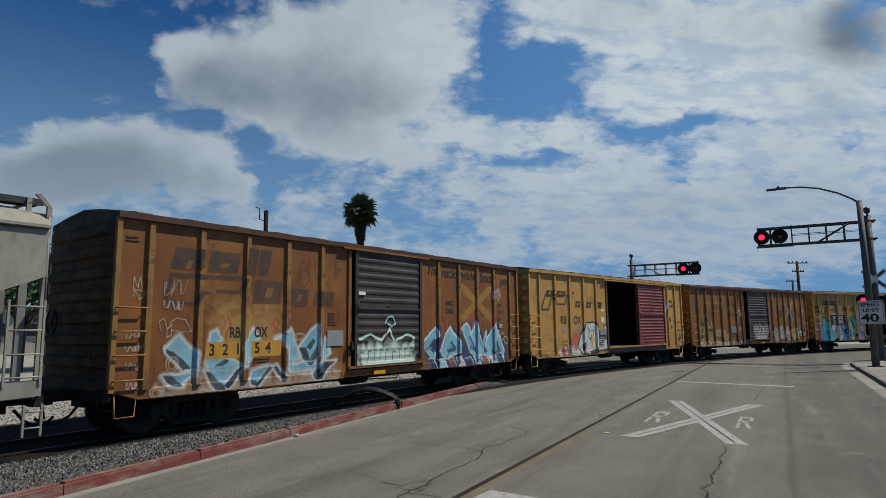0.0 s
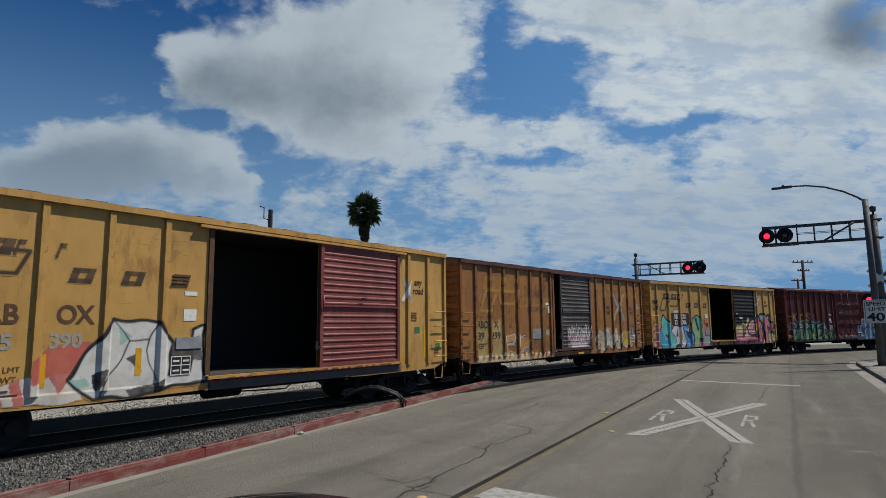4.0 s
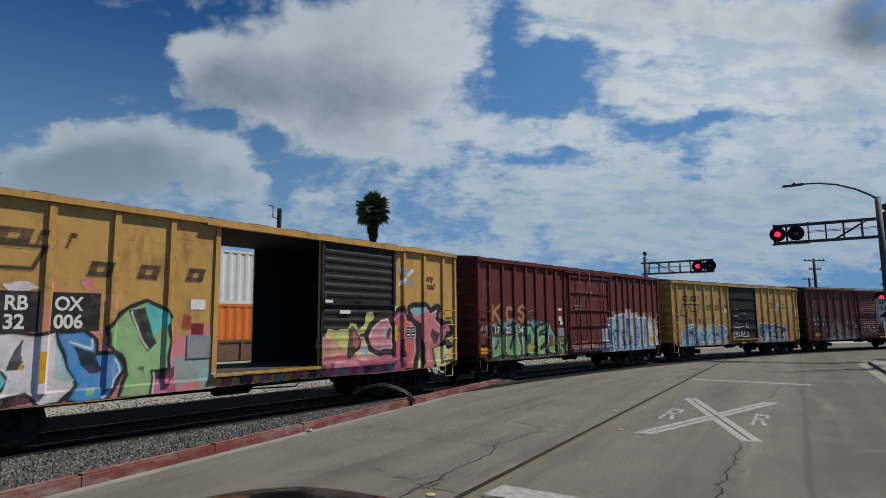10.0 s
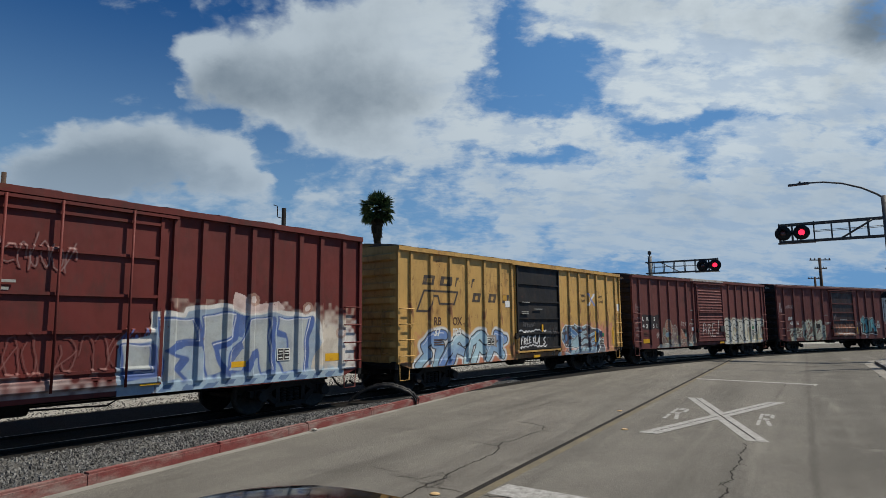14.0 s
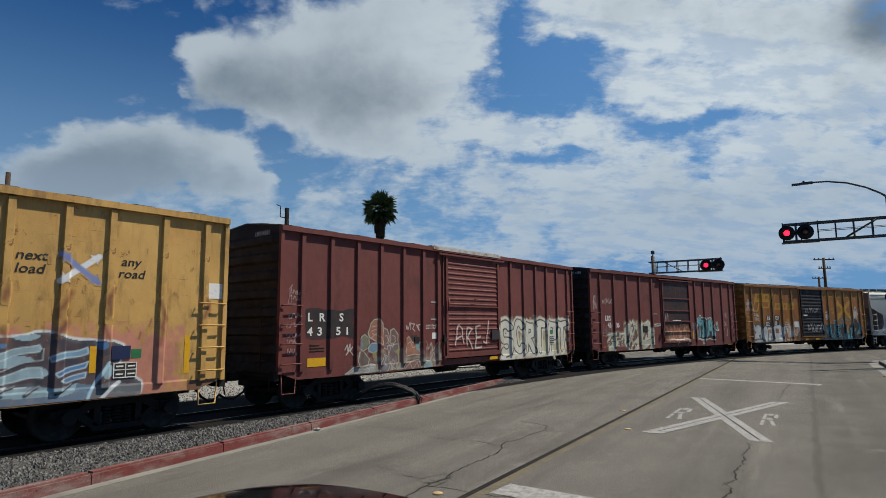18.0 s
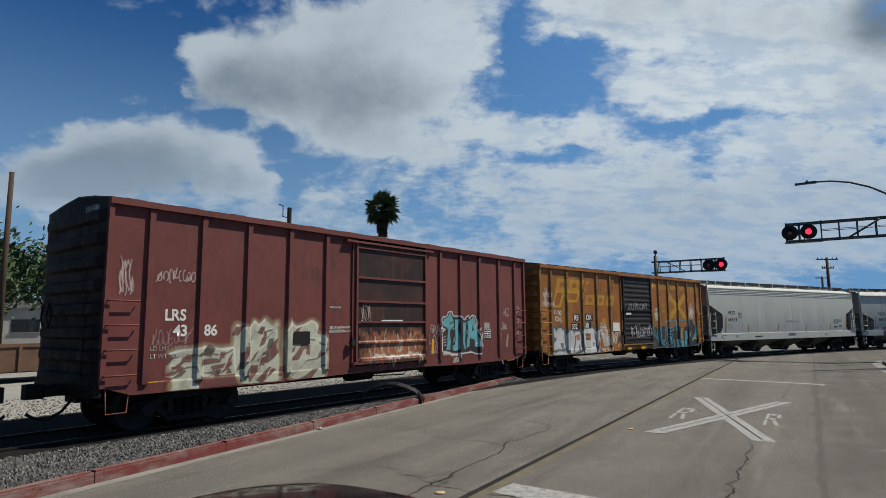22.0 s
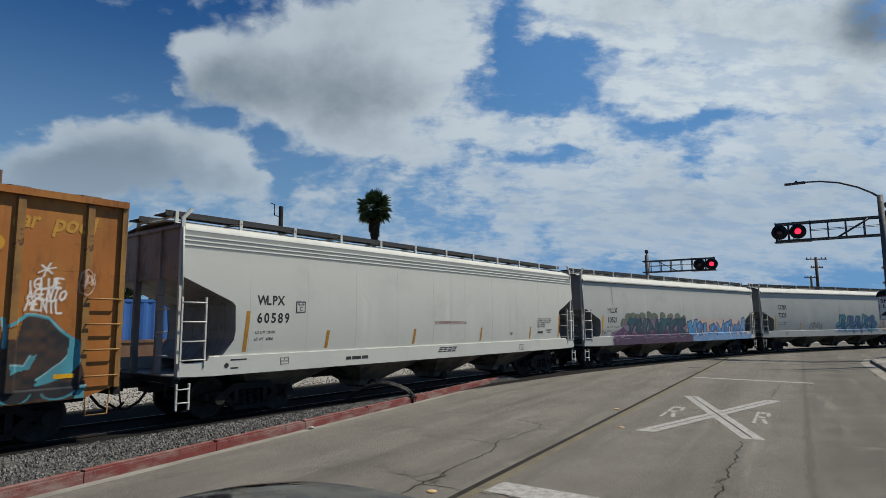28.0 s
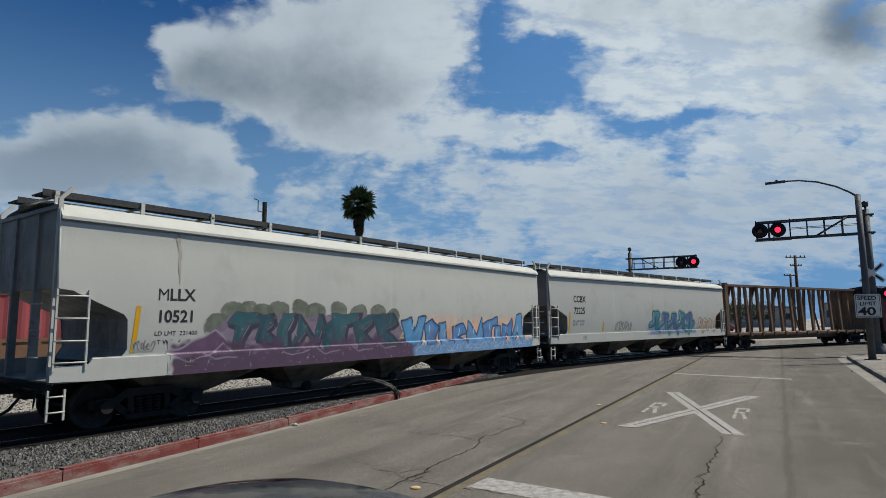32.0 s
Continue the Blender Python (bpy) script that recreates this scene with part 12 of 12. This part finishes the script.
def saloon(m, paint, label, name="parked_car", group=""):
    """A four-door car: nose towards local +x."""
    ob = thing(name, m, label, "car", group)

    def loft(rows):
        bm = bmesh.new()
        rings = []
        for x, zb, zt, wb, wt in rows:
            pts = [(-wb, zb), (-wb * 1.02, zb + (zt - zb) * 0.35), (-wt, zt - 0.05), (-wt * 0.86, zt), (0, zt + 0.02), (wt * 0.86, zt), (wt, zt - 0.05), (wb * 1.02, zb + (zt - zb) * 0.35), (wb, zb)]
            rings.append([bm.verts.new((x, y, z)) for y, z in pts])
        for p, q in zip(rings, rings[1:]):
            for k in range(9):
                bm.faces.new((p[k], p[(k + 1) % 9], q[(k + 1) % 9], q[k])).smooth = True
        bm.faces.new(rings[0])
        bm.faces.new(rings[-1][::-1])
        bmesh.ops.recalc_face_normals(bm, faces=bm.faces)
        return bm

    part("body", loft([(-2.28, 0.45, 0.85, 0.70, 0.62), (-2.15, 0.28, 0.98, 0.84, 0.74), (-1.5, 0.24, 1.0, 0.90, 0.80), (0, 0.24, 0.98, 0.91, 0.82), (1.0, 0.24, 0.96, 0.90, 0.80), (1.9, 0.26, 0.84, 0.86, 0.74), (2.25, 0.35, 0.68, 0.70, 0.58)]), paint, ob)
    part("windows", loft([(-1.75, 0.94, 1.0, 0.74, 0.70), (-1.05, 0.94, 1.36, 0.78, 0.60), (-0.5, 0.94, 1.41, 0.79, 0.60), (0.35, 0.94, 1.40, 0.79, 0.60), (1.25, 0.94, 0.99, 0.76, 0.70)]), glass_car, ob)
    # roof skin: a shallow crowned shell
    verts, faces, nu, nv = [], [], 18, 14
    for i in range(nu + 1):
        a = -1 + 2 * i / nu
        for j in range(nv + 1):
            b = -1 + 2 * j / nv
            x = -0.35 + 0.86 * a
            w = 0.64 - 0.05 * a * a
            z = 1.475 - 0.055 * abs(a) ** 2.4 - 0.045 * abs(b) ** 2.2
            verts.append((x, w * b, z))
    for i in range(nu):
        for j in range(nv):
            k = i * (nv + 1) + j
            faces.append((k, k + nv + 1, k + nv + 2, k + 1))
    part("roof", quad_mesh("roof", verts, faces, True), paint, ob)
    for x in (-1.38, 1.38):
        for y in (-0.80, 0.80):
            bm = bmesh.new()
            lathe(bm, [(0.20, -0.1), (0.31, -0.11), (0.33, -0.06), (0.33, 0.06), (0.31, 0.11), (0.20, 0.1)], (x, y, 0.33), "y", 22)
            wheel = part("wheel", bm, tyre_m, ob)
            bm = bmesh.new()
            lathe(bm, [(0.02, -0.08), (0.21, -0.06), (0.21, 0.06), (0.02, 0.08)], (x, y, 0.33), "y", 18)
            part("rim", bm, chrome, wheel)
    for y in (-0.6, 0.6):
        part("headlight", boxes((2.12, 2.2, y - 0.16, y + 0.16, 0.58, 0.70)), STICKER, ob)
        part("tail_light", boxes((-2.26, -2.18, y - 0.14, y + 0.14, 0.68, 0.84)), dull_red, ob)
    return ob


black_gloss = material("black_gloss_car_paint", (0.006, 0.006, 0.007), 0.12, grain=0.0, second=(0.008, 0.008, 0.009))
for i, (x, y, a, col) in enumerate(((33, 92, 10, (0.55, 0.55, 0.55)), (38, 96, 170, (0.30, 0.30, 0.32)), (44, 104, 5, (0.5, 0.5, 0.48)), (29, 88, 0, (0.05, 0.06, 0.09)), (52, 108, 160, (0.22, 0.05, 0.05)))):
    saloon(pose(x, y, -0.02, 0, 0, a), material("parked_car_paint", col, 0.25, coated=0.8, grain=0.0), "parked car on the lot beyond the crossing", group="parked cars")
NEAR_CAR = on_road(1.94, -1.88)
saloon(pose(NEAR_CAR[0], NEAR_CAR[1], 0.0, 0, 0, 60), black_gloss, "glossy black car standing in the lane, its roof mirroring the train", "waiting_car")

# ================= container train on the second line =================
SECOND = -16.3


def container(m, length, colour, label, second=None, stripe=None):
    ob = thing("container", m, label, "shipping container", "containers of the second train")
    paint = material("container_paint", colour, 0.5, second=second or tuple(c * 0.85 for c in colour), amount=0.4, scale=0.8, streak=(0.16, 0.10, 0.07), streaks=0.3)
    verts, faces = [], []
    n = int(length / 0.13)
    for i in range(n + 1):
        x = -length / 2 + 0.1 + i * (length - 0.2) / n
        y = -1.29 + (0.035 if (i // 2) % 2 else 0.0)
        verts += [(x, y, 0.14), (x, y, 2.78)]
    for i in range(n):
        faces.append((2 * i, 2 * i + 2, 2 * i + 3, 2 * i + 1))
    part("side_panel", quad_mesh("side_panel", verts, faces), paint, ob)
    part("frame", boxes((-length / 2, length / 2, -1.30, -1.2, 0, 0.15), (-length / 2, length / 2, -1.30, -1.2, 2.77, 2.9), (-length / 2, -length / 2 + 0.13, -1.3, 1.3, 0, 2.9), (length / 2 - 0.13, length / 2, -1.3, 1.3, 0, 2.9)), paint, ob)
    part("box", boxes((-length / 2 + 0.02, length / 2 - 0.02, -1.22, 1.28, 0.02, 2.88)), paint, ob)
    if stripe:
        part("side_emblem", boxes((-0.8, 1.0, -1.31, -1.295, 1.9, 2.3), (-1.0, 0.8, -1.31, -1.295, 1.55, 1.65)), stripe, ob)
    return ob


well_brown = material("brown_well_car_paint", (0.13, 0.075, 0.045), 0.7, second=(0.09, 0.05, 0.035), scale=1.0, streak=(0.05, 0.03, 0.02), streaks=0.5)
YARD_TRAIN = []


def second_pose(s, t):
    s = s - 4.0 * t
    p = AWAY * (TRACK_D - SECOND) + ALONG * s
    return p


def yard_rows(s, z):
    h = math.degrees(math.atan2(ALONG.y, ALONG.x))
    return [(t, Matrix.Translation((*second_pose(s, t), z)) @ Matrix.Rotation(radians(h), 4, "Z")) for t in (0, 16, 32)]


def well_car(mid):
    rows = yard_rows(mid, 0.0)
    ob = thing("well_car", rows[0][1], "brown intermodal well car on the second line", "well car", "cars of the second train")
    part("well_side", boxes((-8.9, 8.9, -1.45, -1.36, 0.45, 1.5), (-8.9, 8.9, 1.36, 1.45, 0.45, 1.5), (-8.9, 8.9, -1.5, -1.30, 1.42, 1.55)), well_brown, ob)
    part("well_floor", boxes((-8.9, 8.9, -1.4, 1.4, 0.40, 0.52), (-9.6, -8.9, -1.3, 1.3, 0.9, 1.15), (8.9, 9.6, -1.3, 1.3, 0.9, 1.15)), well_brown, ob)
    for k in range(13):
        part("side_stake", boxes((-8.4 + k * 1.4 - 0.06, -8.4 + k * 1.4 + 0.06, -1.52, -1.44, 0.42, 1.5)), well_brown, ob)
    for s in (-1, 1):
        b = part("bogie", BOLSTER, None, ob, at=pose(s * 9.9, 0, 0))
        part("side_frame", SIDE_FRAME, None, b, at=pose(0, -1.02, 0))
        for x in (-0.97, 0.97):
            part("wheelset", WHEELSET, None, b, at=pose(x, 0, WHEEL_R))
    YARD_TRAIN.append((ob, rows))


WHITE_C, ORANGE_C, BLUE_C, RED_C, GREEN_C, GREY_C = (0.55, 0.56, 0.54), (0.55, 0.14, 0.025), (0.03, 0.10, 0.30), (0.24, 0.055, 0.06), (0.12, 0.20, 0.06), (0.30, 0.31, 0.32)
bar_blue = material("blue_stripe", (0.02, 0.05, 0.25), 0.5)
bar_black = material("black_stripe", (0.02, 0.02, 0.02), 0.5)
for mid, lower, upper in ((36.0, GREEN_C, WHITE_C), (55.5, ORANGE_C, WHITE_C), (75.5, BLUE_C, WHITE_C), (95.5, None, None), (113.5, GREY_C, None), (126.0, BLUE_C, None), (143.0, RED_C, None)):
    well_car(mid)
    for colour, z in ((lower, 0.55), (upper, 3.46)):
        if colour:
            rows = yard_rows(mid, z)
            ob = container(rows[0][1], 16.1, colour, {WHITE_C: "white ribbed shipping container", ORANGE_C: "orange ribbed shipping container", BLUE_C: "blue ribbed shipping container", RED_C: "red ribbed shipping container", GREEN_C: "green ribbed shipping container", GREY_C: "grey ribbed shipping container"}[colour] + (" stacked on another" if z > 2 else " in a well car"), stripe=bar_blue if colour == WHITE_C else bar_black if colour == ORANGE_C else None)
            YARD_TRAIN.append((ob, rows))
second = thing("railway_track", Matrix(), "second line of rails beyond the train", "railway track", kind="structure")
for off in (0.75, -0.75):
    a, b = AWAY * (TRACK_D - SECOND - off) + ALONG * -140, AWAY * (TRACK_D - SECOND - off) + ALONG * 160
    bm = bmesh.new()
    n = AWAY * 0.035
    flat_slab(bm, [tuple(a - n), tuple(b - n), tuple(b + n), tuple(a + n)], -0.1, -0.002)
    bmesh.ops.recalc_face_normals(bm, faces=bm.faces)
    part("rail", bm, RAIL, second)

# ================= torn tyre on the kerb, litter, reflectors =================
carcass = thing("tyre_carcass", pose(-1.90, 17.5, 0.0, 0, 0, -4), "torn strip of black tyre tread arched over the red kerb", "tyre")
carcass_m = material("dusty_black_rubber", (0.006, 0.006, 0.0065), 0.65, second=(0.012, 0.0115, 0.011), scale=5, spec=0.35, bump=0.3, bump_scale=25)
ARCH = [(-0.95, 0.13), (-0.78, 0.26), (-0.55, 0.40), (-0.28, 0.51), (0.02, 0.57), (0.28, 0.55), (0.52, 0.48), (0.76, 0.38), (0.90, 0.25), (0.96, 0.10), (0.95, 0.02)]
tread_rows = []
for i in range(41):
    k = i / 40 * (len(ARCH) - 1)
    j = min(int(k), len(ARCH) - 2)
    x, z = (ARCH[j][q] + (ARCH[j + 1][q] - ARCH[j][q]) * (k - j) for q in (0, 1))
    tread_rows.append((x, 0.05 * math.sin(i * 0.21), z + 0.006 * math.sin(i * 2.1), 0.15 + 0.012 * math.sin(i * 1.3) - 0.05 * max(0, i / 40 - 0.7)))
bm = bmesh.new()
prev = None
for x, y, z, w in tread_rows:
    ring = [bm.verts.new((x, y + a * w, z + b)) for a, b in ((-1.10, -0.075), (-1.0, 0.0), (-0.6, 0.022), (0.6, 0.022), (1.0, 0.0), (1.10, -0.075), (1.02, -0.078), (0.92, -0.02), (0.0, -0.005), (-0.92, -0.02), (-1.02, -0.078))]
    if prev:
        for k in range(11):
            bm.faces.new((prev[k], prev[(k + 1) % 11], ring[(k + 1) % 11], ring[k])).smooth = True
    prev = ring
bmesh.ops.recalc_face_normals(bm, faces=bm.faces)
part("tread", bm, carcass_m, carcass)
for side in (-0.62, -0.2, 0.22, 0.62):
    part("tread_rib", tubes(([(x, y + side * w, z + 0.024) for x, y, z, w in tread_rows[1:-2]], 0.014)), carcass_m, carcass)
bm = bmesh.new()
tube(bm, [(0.86, -0.1, 0.33), (0.98, -0.14, 0.18), (0.95, -0.12, 0.01)], 0.02, 6)
tube(bm, [(0.84, 0.06, 0.32), (1.02, 0.10, 0.15), (0.97, 0.09, 0.01)], 0.016, 6)
part("torn_cord", bm, carcass_m, carcass)
marker = material("pale_lane_marker", (0.45, 0.30, 0.14), 0.5)
for f, r in ((7.1, -4.35), (15.9, -4.2), (13.2, -3.4)):
    p = on_road(f, r)
    bm = bmesh.new()
    lathe(bm, [(0.075, 0), (0.06, 0.014), (0.02, 0.02)], (0, 0, 0), "z", 12)
    tagged(part("lane_marker", bm, marker, at=pose(p[0], p[1], 0.004)), "small worn lane marker stuck to the asphalt", "lane marker", "lane markers")
litter_m = material("crumpled_litter", (0.42, 0.40, 0.36), 0.8, second=(0.12, 0.10, 0.08), scale=12)
for (x, y), s in (((-2.9, 13.2), 0.11), ((17.3, 25.0), 0.08), ((12.6, 21.5), 0.05), ((9.3, 25.9), 0.05)):
    bm = bmesh.new()
    bmesh.ops.create_icosphere(bm, subdivisions=2, radius=s)
    for v in bm.verts:
        v.co *= 0.6 + 0.6 * noise.noise(v.co * 14 + Vector((x, y, 0)))
        v.co.z = v.co.z * 0.45
    tagged(part("litter", bm, litter_m, at=pose(x, y, s * 0.3)), "crumpled piece of litter on the road edge", "litter")

crack("crack", [(-0.69, 8.07), (-0.59, 8.26), (-0.52, 8.45), (-0.39, 8.69), (-0.34, 8.87), (-0.12, 9.13), (-0.01, 9.44), (0.16, 9.78), (0.23, 10.02), (0.48, 10.32), (0.71, 10.8), (0.84, 11.13), (0.85, 11.51), (1.05, 11.89), (1.36, 12.24), (1.6, 12.7), (1.93, 13.1), (2.04, 13.6), (1.91, 13.86), (1.73, 14.09), (1.52, 14.37)], 0.034, "long jagged crack in the asphalt", 20, 12)
crack("crack", [(-0.33, 8.69), (-0.11, 8.59), (0.23, 8.4), (0.53, 8.24), (0.9, 8.02)], 0.026, "crack leading to the sealed seam", 21, 1)
crack("crack", [(1.93, 13.1), (2.3, 12.89), (2.75, 12.74)], 0.016, "fine crack in the asphalt", 22, 0)
crack("crack", [(-2.4, 13.77), (-1.76, 13.62), (-1.13, 13.45), (-0.56, 13.19)], 0.017, "fine crack in the asphalt", 23, 1)
crack("crack", [(-0.53, 12.38), (-0.11, 12.12), (0.43, 11.91), (0.68, 11.7), (0.84, 11.51)], 0.019, "fine crack in the asphalt", 24, 1)
crack("crack", [(-1.24, 9.9), (-0.99, 9.69), (-0.77, 9.57), (-0.61, 9.4)], 0.012, "fine crack in the asphalt", 25, 2)
crack("crack", [(-0.82, 9.32), (-0.5, 9.17), (-0.23, 9.3), (-0.05, 9.41)], 0.018, "web of fine cracks in the asphalt", 26, 14)
crack("crack", [(-0.38, 8.88), (-0.22, 8.92), (-0.05, 9.27)], 0.016, "web of fine cracks in the asphalt", 27, 14)
crack("crack", [(-0.34, 8.69), (-0.18, 8.81), (-0.09, 9.02)], 0.016, "web of fine cracks in the asphalt", 28, 10)
crack("crack", [(0.16, 15.54), (0.73, 15.24), (1.09, 15.46), (1.48, 15.61), (1.57, 16.11)], 0.018, "fine crack in the asphalt", 29, 1)
crack("crack", [(1.69, 16.19), (2.24, 16.61), (2.86, 17.72), (2.94, 18.09)], 0.022, "fine crack in the asphalt", 30, 3)
crack("crack", [(2.89, 17.88), (3.92, 17.4)], 0.014, "fine crack in the asphalt", 31, 0)
crack("crack", [(3.38, 7.97), (3.6, 8.31), (3.8, 8.78), (4.04, 9.1), (4.37, 9.75), (4.48, 9.82), (4.88, 10.59), (5.33, 11.37), (5.48, 11.63)], 0.032, "wide jagged crack below the painted cross", 32, 8)
crack("crack", [(3.2, 7.6), (3.38, 7.97)], 0.03, "wide jagged crack below the painted cross", 33, 2)
crack("crack", [(3.66, 8.66), (3.79, 8.84), (3.92, 8.93)], 0.022, "short crack beside the wide jagged crack", 34, 2)
crack("crack", [(12.26, 22.64), (10.81, 20.34), (9.47, 18.19)], 0.026, "fine crack beside the painted cross", 35, 2)
crack("crack_seal", [(14.04, 33.98), (15.58, 33.41), (18.04, 30.94), (21.8, 32.16)], 0.17, "dark band of sealed crack across the lane", 36, 0)
crack("crack_seal", [(14.25, 26.73), (16.16, 27.21), (19.27, 28.31)], 0.08, "dark band of sealed crack across the lane", 37, 0)


def motions():
    """The train, its bogies and wheels, the second train, and the lamps' flashing."""
    times = [i * 0.5 for i in range(65)]
    steps = [i * 0.1 for i in range(321)]
    spins = [(t, -math.degrees(gone(t) / WHEEL_R)) for t in steps]
    for car, middle, gap, bogies, sets in TRAIN:
        rows = [(t, *car_pose(middle, gap, t)) for t in times]
        walk(car, [(t, m) for t, m, _, _ in rows])
        for k, (bogie, x) in enumerate(bogies):
            walk(bogie, [(r[0], pose(x, 0, 0, 0, 0, r[2 + k])) for r in rows[::2]])
        for wheels, x in sets:
            walk(wheels, [(t, pose(x, 0, WHEEL_R, 0, a, 0)) for t, a in spins])
    for ob, rows in YARD_TRAIN:
        walk(ob, rows)
    # the lamps change sides every 0.596 s
    for glow, x, y, z, gap in SIGNALS:
        here, there = pose(x - gap, y, z), pose(x + gap, y, z)
        rows, side, t = [(0, here)], here, 0.454
        while t < 32:
            rows.append((t, side))
            side = there if side is here else here
            rows.append((t + 1 / 30, side))
            t += 0.596
        rows.append((32.0, side))
        walk(glow, rows)


motions()
